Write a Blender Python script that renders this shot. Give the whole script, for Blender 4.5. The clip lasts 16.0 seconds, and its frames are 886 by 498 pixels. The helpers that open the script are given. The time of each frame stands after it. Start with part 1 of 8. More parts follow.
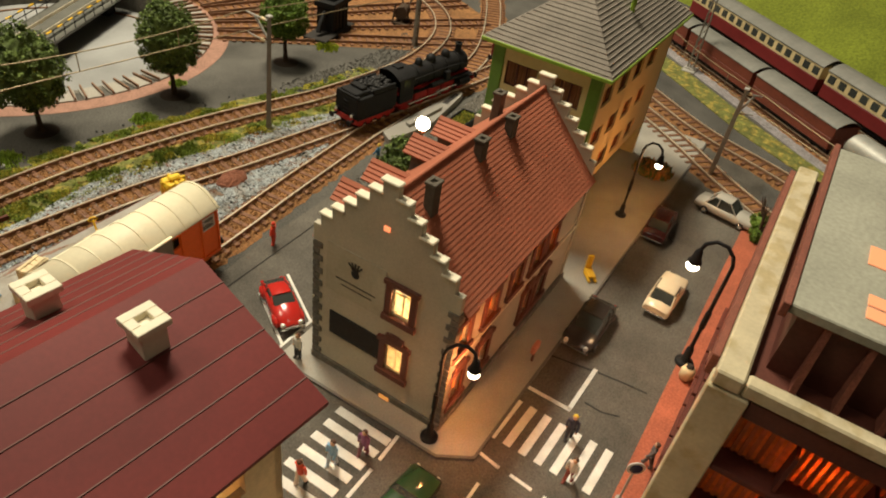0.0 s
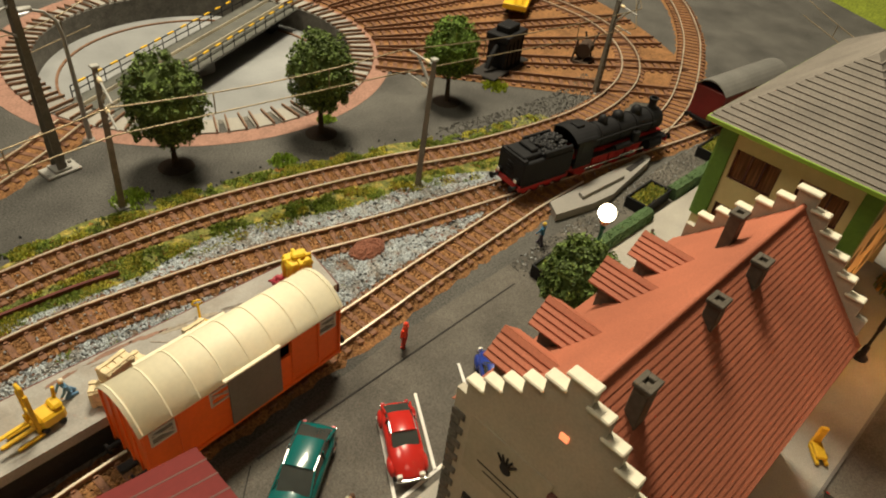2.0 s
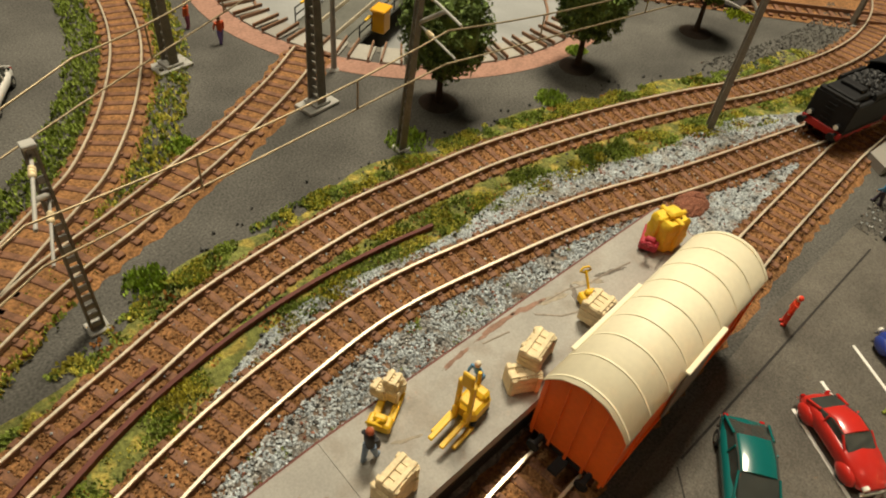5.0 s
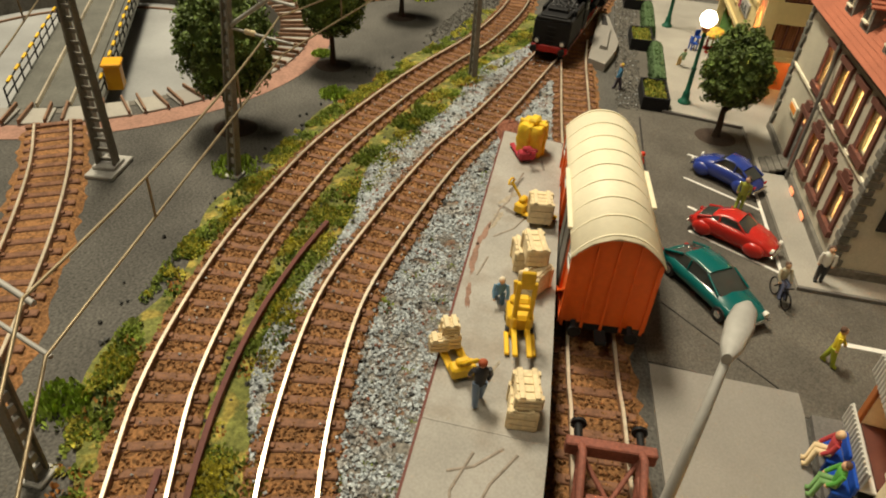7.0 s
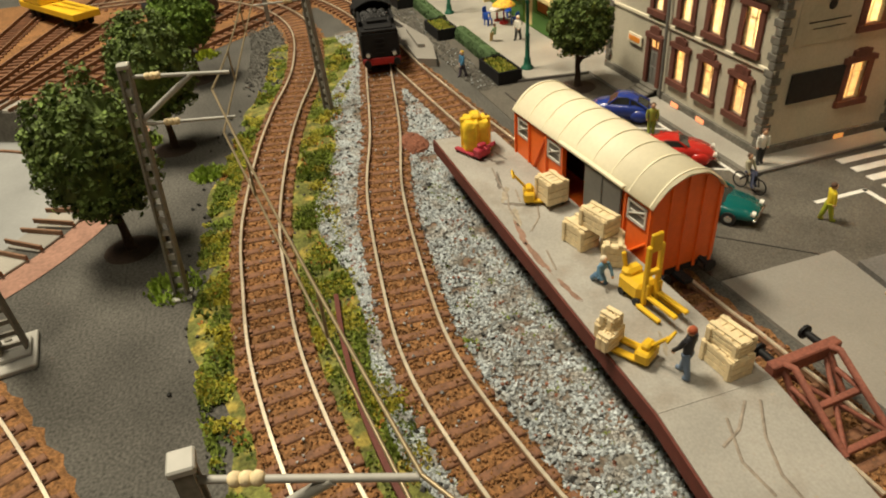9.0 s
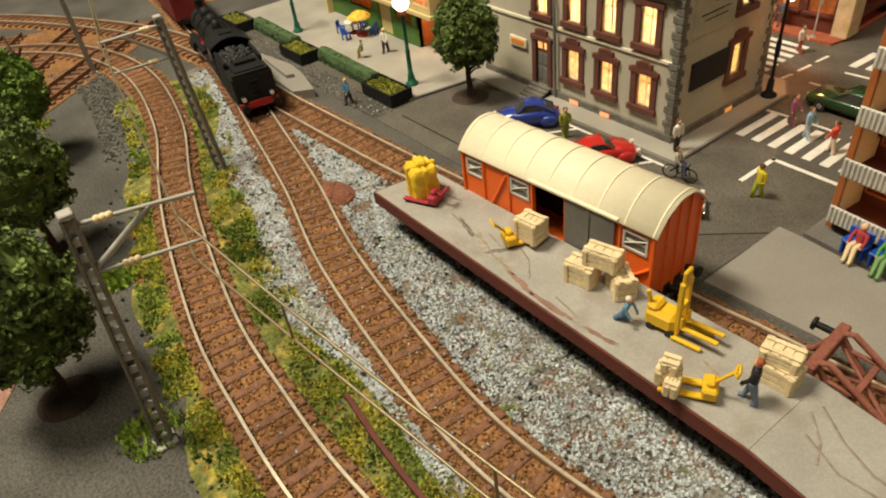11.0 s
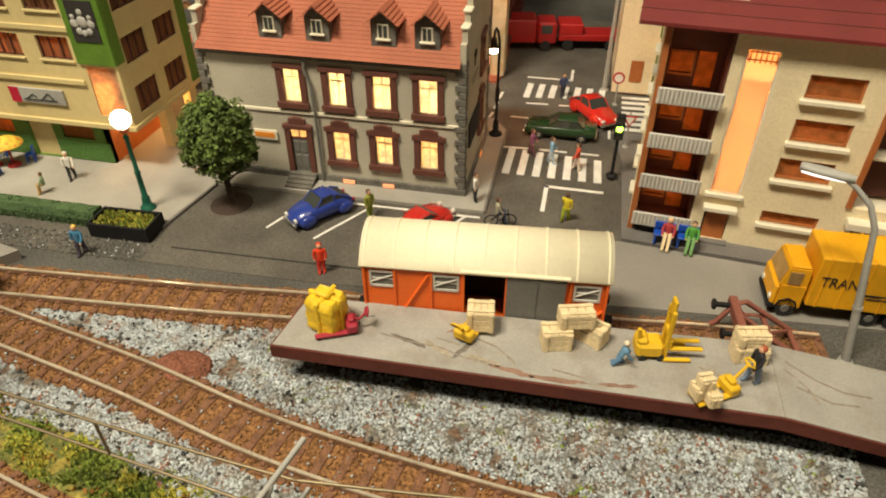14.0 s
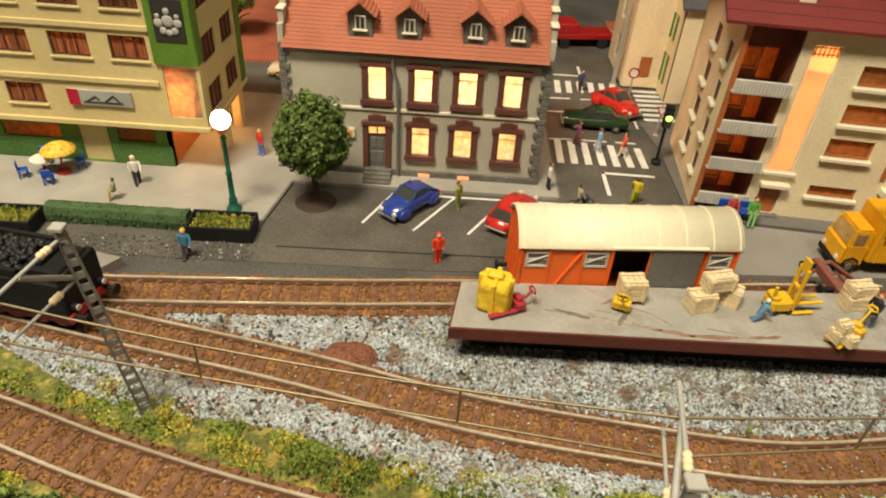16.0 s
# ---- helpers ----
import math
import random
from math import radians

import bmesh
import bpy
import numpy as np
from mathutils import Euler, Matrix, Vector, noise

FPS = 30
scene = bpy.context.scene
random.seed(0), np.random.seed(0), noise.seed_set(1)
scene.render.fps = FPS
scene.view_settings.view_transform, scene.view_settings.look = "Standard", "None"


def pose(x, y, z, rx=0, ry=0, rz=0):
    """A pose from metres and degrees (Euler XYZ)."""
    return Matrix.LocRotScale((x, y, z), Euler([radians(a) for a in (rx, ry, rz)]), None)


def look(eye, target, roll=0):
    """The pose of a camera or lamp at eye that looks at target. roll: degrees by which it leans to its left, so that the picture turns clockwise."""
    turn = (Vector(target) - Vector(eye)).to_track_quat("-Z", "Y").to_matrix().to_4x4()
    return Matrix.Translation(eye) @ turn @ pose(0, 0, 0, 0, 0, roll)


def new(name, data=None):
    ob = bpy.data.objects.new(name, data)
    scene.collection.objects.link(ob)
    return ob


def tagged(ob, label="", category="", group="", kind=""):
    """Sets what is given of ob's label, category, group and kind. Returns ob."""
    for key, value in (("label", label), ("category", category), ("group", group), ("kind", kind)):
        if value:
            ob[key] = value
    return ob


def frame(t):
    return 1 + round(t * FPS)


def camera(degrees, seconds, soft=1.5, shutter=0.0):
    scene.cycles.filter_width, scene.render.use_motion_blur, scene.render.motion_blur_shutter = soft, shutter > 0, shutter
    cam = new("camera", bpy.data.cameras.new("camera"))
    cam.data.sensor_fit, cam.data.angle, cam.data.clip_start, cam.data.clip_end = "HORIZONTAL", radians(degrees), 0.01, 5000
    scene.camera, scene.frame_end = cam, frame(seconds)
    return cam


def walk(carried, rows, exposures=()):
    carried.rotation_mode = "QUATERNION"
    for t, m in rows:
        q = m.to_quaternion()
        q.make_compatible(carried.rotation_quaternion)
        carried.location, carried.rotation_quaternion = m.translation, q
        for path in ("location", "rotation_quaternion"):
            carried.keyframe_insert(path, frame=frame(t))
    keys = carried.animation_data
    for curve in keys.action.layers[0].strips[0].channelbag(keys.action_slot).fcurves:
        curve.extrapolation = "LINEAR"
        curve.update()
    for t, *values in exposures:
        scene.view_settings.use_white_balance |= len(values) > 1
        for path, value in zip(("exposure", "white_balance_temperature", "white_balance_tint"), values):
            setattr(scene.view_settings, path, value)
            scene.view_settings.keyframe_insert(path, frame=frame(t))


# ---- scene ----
cam = camera(67.0, 16.0, soft=2.0)
DM = 0.1  # the rows below are in tenths of a metre
PATH = [
    (0, (1.885, 1.636, 2.756), (0.479, 0.926, 1.523), 9.1),
    (0.5, (1.73, 1.586, 2.741), (0.354, 0.838, 1.496), 9.1),
    (1, (1.519, 1.395, 2.757), (0.233, 0.561, 1.473), 9.1),
    (1.5, (1.319, 1.205, 2.705), (0.092, 0.276, 1.429), 8.1),
    (2, (1.122, 0.864, 2.605), (-0.043, -0.162, 1.345), 7.4),
    (2.5, (1.024, 0.657, 2.547), (-0.056, -0.443, 1.272), 8.2),
    (3, (0.969, 0.44, 2.4), (0.053, -0.725, 1.058), 6.3),
    (3.5, (1.005, 0.137, 2.33), (0.176, -1.043, 0.945), 4.1),
    (4, (1.186, -0.17, 2.33), (0.32, -1.272, 0.902), 5.4),
    (4.5, (1.544, -0.331, 2.337), (0.618, -1.375, 0.904), 6.3),
    (4.7, (1.713, -0.396, 2.285), (0.753, -1.425, 0.863), 6.7),
    (6.8, (2.645, -1.198, 1.76), (1.089, -1.566, 0.559), 4.9),
    (7, (2.638, -1.226, 1.748), (1.054, -1.505, 0.558), 4.6),
    (7.5, (2.706, -1.297, 1.654), (1.103, -1.4, 0.462), 4.1),
    (8, (2.664, -1.568, 1.621), (1.003, -1.54, 0.506), 0.9),
    (8.2, (2.596, -1.818, 1.591), (0.93, -1.654, 0.497), 0.2),
    (10.3, (2.212, -2.497, 1.878), (0.744, -1.841, 0.689), -6.8),
    (10.5, (2.128, -2.55, 1.919), (0.712, -1.822, 0.71), -6.1),
    (11, (1.897, -2.677, 1.889), (0.562, -1.837, 0.659), -7.7),
    (11.5, (1.698, -2.755, 1.924), (0.478, -1.782, 0.671), -7.9),
    (12, (1.494, -2.837, 1.876), (0.454, -1.7, 0.601), -6.9),
    (12.5, (1.326, -2.926, 1.922), (0.434, -1.666, 0.651), -6.3),
    (13, (1.075, -3.021, 2.018), (0.407, -1.627, 0.749), -2.8),
    (13.5, (0.799, -3.103, 2.059), (0.334, -1.603, 0.82), -1.3),
    (14, (0.567, -3.184, 2.089), (0.229, -1.624, 0.884), -0.1),
    (14.5, (0.286, -3.294, 2.088), (0.056, -1.674, 0.937), 2.1),
    (15, (0.071, -3.456, 2.196), (-0.078, -1.829, 1.041), 2.1),
    (15.5, (-0.22, -3.488, 2.219), (-0.317, -1.863, 1.058), 2.2),
    (16, (-0.526, -3.525, 2.121), (-0.531, -1.922, 0.925), 3.9),
]
walk(cam, [(t, look([v * DM for v in eye], [v * DM for v in target], roll)) for t, eye, target, roll in PATH])

# ---- light ----
world = bpy.data.worlds.new("room")
scene.world = world
world.use_nodes = True
world.node_tree.nodes["Background"].inputs[0].default_value = (1.0, 0.80, 0.55, 1)
world.node_tree.nodes["Background"].inputs[1].default_value = 0.048


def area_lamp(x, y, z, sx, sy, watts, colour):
    data = bpy.data.lights.new("unseen_overhead_light", "AREA")
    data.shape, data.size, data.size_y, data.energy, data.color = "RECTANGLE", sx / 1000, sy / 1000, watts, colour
    ob = new("unseen_overhead_light", data)
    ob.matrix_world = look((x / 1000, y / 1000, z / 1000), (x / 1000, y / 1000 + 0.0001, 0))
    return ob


def point_light(x, y, z, watts, colour, radius=2.0):
    data = bpy.data.lights.new("point_light", "POINT")
    data.energy, data.color, data.shadow_soft_size = watts, colour, radius / 1000
    ob = new("point_light", data)
    ob.location = (x / 1000, y / 1000, z / 1000)
    return ob


# unseen main light, placed by the way the shadows fall
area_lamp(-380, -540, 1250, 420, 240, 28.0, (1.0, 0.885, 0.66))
# unseen fill, added to brighten the apartment front
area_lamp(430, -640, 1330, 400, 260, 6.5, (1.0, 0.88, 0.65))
# weak unseen fill, added for the street side of the house
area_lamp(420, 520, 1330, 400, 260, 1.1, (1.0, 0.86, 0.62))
WARM = (1.0, 0.55, 0.22)
WHITE = (1.0, 0.80, 0.52)

# ---- building tools: all lengths below are millimetres ----
MM = 0.001


class Geo:
    """Collects vertices, faces and the material number of each face."""

    def __init__(self):
        self.v, self.f, self.m, self.smooth, self.x = [], [], [], [], None

    def add(self, verts, faces, m=0, smooth=False):
        n = len(self.v)
        if self.x is not None:
            verts = [self.x @ Vector(p) for p in verts]
        self.v += [tuple(p) for p in verts]
        self.f += [tuple(i + n for i in face) for face in faces]
        self.m += [m] * len(faces)
        self.smooth += [smooth] * len(faces)
        return self

    def box(self, x0, x1, y0, y1, z0, z1, b=0.0, m=0):
        if b <= 0:
            v = [(x, y, z) for x in (x0, x1) for y in (y0, y1) for z in (z0, z1)]
            return self.add(v, [(0, 1, 3, 2), (4, 6, 7, 5), (0, 4, 5, 1), (2, 3, 7, 6), (0, 2, 6, 4), (1, 5, 7, 3)], m)
        b = min(b, (x1 - x0) / 2.01, (y1 - y0) / 2.01, (z1 - z0) / 2.01)
        v, idx = [], {}
        for sx in (0, 1):
            for sy in (0, 1):
                for sz in (0, 1):
                    c = ((x0, x1)[sx], (y0, y1)[sy], (z0, z1)[sz])
                    d = (b * (1 - 2 * sx), b * (1 - 2 * sy), b * (1 - 2 * sz))
                    for a in range(3):
                        idx[sx, sy, sz, a] = len(v)
                        v.append(tuple(c[k] + (d[k] if k != a else 0) for k in range(3)))
        fs = []
        for a in range(3):
            p, q = [k for k in range(3) if k != a]
            for s in (0, 1):
                loop = []
                for u, w in ((0, 0), (1, 0), (1, 1), (0, 1)):
                    k = [0, 0, 0]
                    k[a], k[p], k[q] = s, u, w
                    loop.append(idx[(*k, a)])
                fs.append(tuple(loop if (s == 1) == (a != 1) else loop[::-1]))
        for a in range(3):
            p, q = [k for k in range(3) if k != a]
            for u in (0, 1):
                for w in (0, 1):
                    k0, k1 = [0, 0, 0], [0, 0, 0]
                    k0[p] = k1[p] = u
                    k0[q] = k1[q] = w
                    k1[a] = 1
                    fs.append((idx[(*k0, p)], idx[(*k1, p)], idx[(*k1, q)], idx[(*k0, q)]))
        for sx in (0, 1):
            for sy in (0, 1):
                for sz in (0, 1):
                    fs.append(tuple(idx[sx, sy, sz, a] for a in range(3)))
        return self.add(v, fs, m)

    def cyl(self, p0, p1, r0, r1=None, n=12, m=0, caps=True, smooth=True):
        r1 = r0 if r1 is None else r1
        p0, p1 = Vector(p0), Vector(p1)
        d = (p1 - p0).normalized()
        a = d.orthogonal().normalized()
        b = d.cross(a)
        ring = [a * math.cos(2 * math.pi * k / n) + b * math.sin(2 * math.pi * k / n) for k in range(n)]
        v = [p0 + r * r0 for r in ring] + [p1 + r * r1 for r in ring]
        self.add(v, [(k, (k + 1) % n, n + (k + 1) % n, n + k) for k in range(n)], m, smooth)
        if caps:
            self.add(v[:n], [tuple(range(n))[::-1]], m)
            self.add(v[n:], [tuple(range(n))], m)
        return self

    def lathe(self, prof, n=16, m=0, cx=0.0, cy=0.0):
        """Turns (radius, height) pairs round the upright axis through cx, cy."""
        v = [(cx + r * math.cos(2 * math.pi * k / n), cy + r * math.sin(2 * math.pi * k / n), z) for r, z in prof for k in range(n)]
        fs = [(j * n + k, j * n + (k + 1) % n, (j + 1) * n + (k + 1) % n, (j + 1) * n + k) for j in range(len(prof) - 1) for k in range(n)]
        return self.add(v, fs, m, True)

    def prism(self, outline, z0, z1, m=0):
        """An upright prism over an outline of (x, y), counter-clockwise."""
        n = len(outline)
        v = [(x, y, z0) for x, y in outline] + [(x, y, z1) for x, y in outline]
        return self.add(v, [tuple(range(n))[::-1], tuple(range(n, 2 * n))] + [(k, (k + 1) % n, n + (k + 1) % n, n + k) for k in range(n)], m)

    def slab_x(self, outline, x0, x1, m=0):
        """An outline of (y, z) drawn out along x."""
        n = len(outline)
        v = [(x0, y, z) for y, z in outline] + [(x1, y, z) for y, z in outline]
        return self.add(v, [tuple(range(n))[::-1], tuple(range(n, 2 * n))] + [(k, (k + 1) % n, n + (k + 1) % n, n + k) for k in range(n)], m)

    def slab_y(self, outline, y0, y1, m=0):
        """An outline of (x, z) drawn out along y."""
        n = len(outline)
        v = [(x, y0, z) for x, z in outline] + [(x, y1, z) for x, z in outline]
        return self.add(v, [tuple(range(n)), tuple(range(n, 2 * n))[::-1]] + [(k, n + k, n + (k + 1) % n, (k + 1) % n) for k in range(n)], m)

    def loft(self, rings, m=0, closed=True, caps=True, smooth=True):
        n = len(rings[0])
        v = [p for r in rings for p in r]
        span = n if closed else n - 1
        self.add(v, [(j * n + k, j * n + (k + 1) % n, (j + 1) * n + (k + 1) % n, (j + 1) * n + k) for j in range(len(rings) - 1) for k in range(span)], m, smooth)
        if caps and closed:
            self.add(rings[0], [tuple(range(n))[::-1]], m)
            self.add(rings[-1], [tuple(range(n))], m)
        return self

    def tube(self, pts, r, n=6, m=0):
        pts = [Vector(p) for p in pts]
        rings = []
        a = None
        for k, p in enumerate(pts):
            d = (pts[min(k + 1, len(pts) - 1)] - pts[max(k - 1, 0)]).normalized()
            a = d.orthogonal().normalized() if a is None else (a - d * a.dot(d)).normalized()
            b = d.cross(a)
            rr = r[k] if isinstance(r, (list, tuple)) else r
            rings.append([p + (a * math.cos(2 * math.pi * j / n) + b * math.sin(2 * math.pi * j / n)) * rr for j in range(n)])
        return self.loft(rings, m)

    def ball(self, c, rx, ry=None, rz=None, n=8, m=0):
        ry, rz = rx if ry is None else ry, rx if rz is None else rz
        rows = max(4, n // 2 + 1)
        v = [(c[0] + rx * math.sin(math.pi * j / rows) * math.cos(2 * math.pi * k / n), c[1] + ry * math.sin(math.pi * j / rows) * math.sin(2 * math.pi * k / n), c[2] - rz * math.cos(math.pi * j / rows)) for j in range(rows + 1) for k in range(n)]
        return self.add(v, [(j * n + k, j * n + (k + 1) % n, (j + 1) * n + (k + 1) % n, (j + 1) * n + k) for j in range(rows) for k in range(n)], m, True)

    def sweep(self, path, prof, m=0, smooth=False):
        """Draws an open or closed profile of (across, up) along a path of (x, y, z)."""
        pts = [Vector(p) for p in path]
        rings = []
        for k, p in enumerate(pts):
            d = pts[min(k + 1, len(pts) - 1)] - pts[max(k - 1, 0)]
            side = Vector((-d.y, d.x, 0)).normalized()
            rings.append([p + side * a + Vector((0, 0, u)) for a, u in prof])
        return self.loft(rings, m, True, True, smooth)

    def wall(self, p, u, n, u0, u1, v0, v1, t, holes=(), m=0):
        """An upright wall with openings (ua, ub, va, vb): p a corner, u its way along, n outwards; it reaches t inwards."""
        us = sorted({u0, u1, *[a for h in holes for a in h[:2]]})
        vs = sorted({v0, v1, *[a for h in holes for a in h[2:4]]})
        p, u, n = Vector(p), Vector(u), Vector(n)
        nu, nv = len(us) - 1, len(vs) - 1

        def solid(i, j):
            if not (0 <= i < nu and 0 <= j < nv):
                return False
            x, z = (us[i] + us[i + 1]) / 2, (vs[j] + vs[j + 1]) / 2
            return not any(h[0] < x < h[1] and h[2] < z < h[3] for h in holes)

        verts, index, faces = [], {}, []

        def at(i, j, k):
            if (i, j, k) not in index:
                index[i, j, k] = len(verts)
                verts.append(p + u * us[i] + Vector((0, 0, vs[j])) - n * (t * k))
            return index[i, j, k]

        for i in range(nu):
            for j in range(nv):
                if not solid(i, j):
                    continue
                faces.append((at(i, j, 0), at(i + 1, j, 0), at(i + 1, j + 1, 0), at(i, j + 1, 0)))
                faces.append((at(i, j, 1), at(i, j + 1, 1), at(i + 1, j + 1, 1), at(i + 1, j, 1)))
                for di, dj, (a, b) in ((-1, 0, ((i, j), (i, j + 1))), (1, 0, ((i + 1, j), (i + 1, j + 1))), (0, -1, ((i, j), (i + 1, j))), (0, 1, ((i, j + 1), (i + 1, j + 1)))):
                    if not solid(i + di, j + dj):
                        faces.append((at(*a, 0), at(*b, 0), at(*b, 1), at(*a, 1)))
        return self.add(verts, faces, m)

    def slab(self, p, u, n, a, b, c, d, w0, w1, m=0):
        """A block on an upright face: a to b along it, c to d up, w0 to w1 outwards."""
        p, u, n = Vector(p), Vector(u), Vector(n)
        q = lambda s, h, w: p + u * s + n * w + Vector((0, 0, h))  # noqa: E731
        v = [q(s, h, w) for s in (a, b) for w in (w0, w1) for h in (c, d)]
        return self.add(v, [(0, 1, 3, 2), (4, 6, 7, 5), (0, 4, 5, 1), (2, 3, 7, 6), (0, 2, 6, 4), (1, 5, 7, 3)], m)


def mesh_of(name, geo, mats):
    me = bpy.data.meshes.new(name)
    me.from_pydata([(x * MM, y * MM, z * MM) for x, y, z in geo.v], [], geo.f)
    for mt in mats if isinstance(mats, (list, tuple)) else [mats]:
        me.materials.append(mt)
    me.polygons.foreach_set("material_index", geo.m)
    me.polygons.foreach_set("use_smooth", geo.smooth)
    me.validate()
    bm = bmesh.new()
    bm.from_mesh(me)
    bmesh.ops.recalc_face_normals(bm, faces=bm.faces)
    bm.to_mesh(me)
    bm.free()
    return me


def raw_mesh(name, geo, mats):
    me = bpy.data.meshes.new(name)
    me.from_pydata([(x * MM, y * MM, z * MM) for x, y, z in geo.v], [], geo.f)
    for mt in mats if isinstance(mats, (list, tuple)) else [mats]:
        me.materials.append(mt)
    me.polygons.foreach_set("material_index", geo.m)
    return me


def place(x=0, y=0, z=0, rz=0, rx=0, ry=0):
    return pose(x * MM, y * MM, z * MM, rx, ry, rz)


def thing(name, label, category, group="", at=None, kind=""):
    ob = tagged(new(name), label, category, group, kind)
    ob.empty_display_size = 0.01
    ob.matrix_basis = at or Matrix()
    return ob


def part(name, geo, mats, parent, label="", at=None):
    ob = new(name, mesh_of(name, geo, mats))
    ob.parent = parent
    if at is not None:
        ob.matrix_basis = at
    return tagged(ob, label)


def solo(name, geo, mats, label, category, group="", kind="", at=None):
    ob = tagged(new(name, mesh_of(name, geo, mats)), label, category, group, kind)
    if at is not None:
        ob.matrix_basis = at
    return ob


def share(name, me, parent, at, label=""):
    ob = new(name, me)
    ob.parent = parent
    ob.matrix_basis = at
    return tagged(ob, label)


# ---- materials ----
def mat(name, rgb, rough=0.7, metal=0.0, grain=1.0, vary=0.18, blotch=25.0, stain=0.15, bump=0.15, bump_mm=0.25, island=0.0, spec=0.4, second=None, coat=0.0):
    """A surface: grain and blotch are sizes in mm of the fine and coarse variation; second: a colour that shows in blotches."""
    mt = bpy.data.materials.new(name)
    mt.use_nodes = True
    nt = mt.node_tree
    N, L = nt.nodes, nt.links
    bs = N["Principled BSDF"]
    bs.inputs["Roughness"].default_value, bs.inputs["Metallic"].default_value = rough, metal
    bs.inputs["Specular IOR Level"].default_value, bs.inputs["Coat Weight"].default_value = spec, coat
    tc = N.new("ShaderNodeTexCoord")
    fine, coarse = N.new("ShaderNodeTexNoise"), N.new("ShaderNodeTexNoise")
    fine.inputs["Scale"].default_value, fine.inputs["Detail"].default_value = 1000 / grain, 4
    coarse.inputs["Scale"].default_value, coarse.inputs["Detail"].default_value = 1000 / blotch, 5
    for t in (fine, coarse):
        L.new(tc.outputs["Object"], t.inputs["Vector"])
    m1, m2, val = N.new("ShaderNodeMapRange"), N.new("ShaderNodeMapRange"), N.new("ShaderNodeMath")
    m1.inputs[1].default_value, m1.inputs[2].default_value, m1.inputs[3].default_value, m1.inputs[4].default_value = 0.25, 0.75, 1 - vary, 1 + vary
    m2.inputs[1].default_value, m2.inputs[2].default_value, m2.inputs[3].default_value, m2.inputs[4].default_value = 0.3, 0.7, 1 - stain, 1 + stain
    val.operation = "MULTIPLY"
    L.new(fine.outputs["Fac"], m1.inputs[0])
    L.new(coarse.outputs["Fac"], m2.inputs[0])
    L.new(m1.outputs[0], val.inputs[0])
    L.new(m2.outputs[0], val.inputs[1])
    out = val.outputs[0]
    if island:
        info, m3, v2 = N.new("ShaderNodeNewGeometry"), N.new("ShaderNodeMapRange"), N.new("ShaderNodeMath")
        m3.inputs[3].default_value, m3.inputs[4].default_value = 1 - island, 1 + island
        v2.operation = "MULTIPLY"
        L.new(info.outputs["Random Per Island"], m3.inputs[0])
        L.new(out, v2.inputs[0])
        L.new(m3.outputs[0], v2.inputs[1])
        out = v2.outputs[0]
    mix = N.new("ShaderNodeMix")
    mix.data_type, mix.blend_type = "RGBA", "MULTIPLY"
    mix.inputs["Factor"].default_value = 1.0
    mix.inputs["A"].default_value = (*rgb, 1)
    if second:
        ramp, two = N.new("ShaderNodeMapRange"), N.new("ShaderNodeMix")
        other = N.new("ShaderNodeTexNoise")
        other.inputs["Scale"].default_value, other.inputs["Detail"].default_value = 1400 / blotch, 6
        L.new(tc.outputs["Object"], other.inputs["Vector"])
        ramp.inputs[1].default_value, ramp.inputs[2].default_value = 0.50, 0.62
        two.data_type = "RGBA"
        two.inputs["A"].default_value, two.inputs["B"].default_value = (*rgb, 1), (*second, 1)
        L.new(other.outputs["Fac"], ramp.inputs[0])
        L.new(ramp.outputs[0], two.inputs["Factor"])
        L.new(two.outputs["Result"], mix.inputs["A"])
    L.new(out, mix.inputs["B"])
    L.new(mix.outputs["Result"], bs.inputs["Base Color"])
    if bump:
        bp = N.new("ShaderNodeBump")
        bp.inputs["Strength"].default_value, bp.inputs["Distance"].default_value = bump, bump_mm * MM
        L.new(fine.outputs["Fac"], bp.inputs["Height"])
        L.new(bp.outputs["Normal"], bs.inputs["Normal"])
    return mt


def glow(name, rgb, strength):
    mt = bpy.data.materials.new(name)
    mt.use_nodes = True
    bs = mt.node_tree.nodes["Principled BSDF"]
    bs.inputs["Base Color"].default_value = (*rgb, 1)
    bs.inputs["Emission Color"].default_value, bs.inputs["Emission Strength"].default_value = (*rgb, 1), strength
    return mt


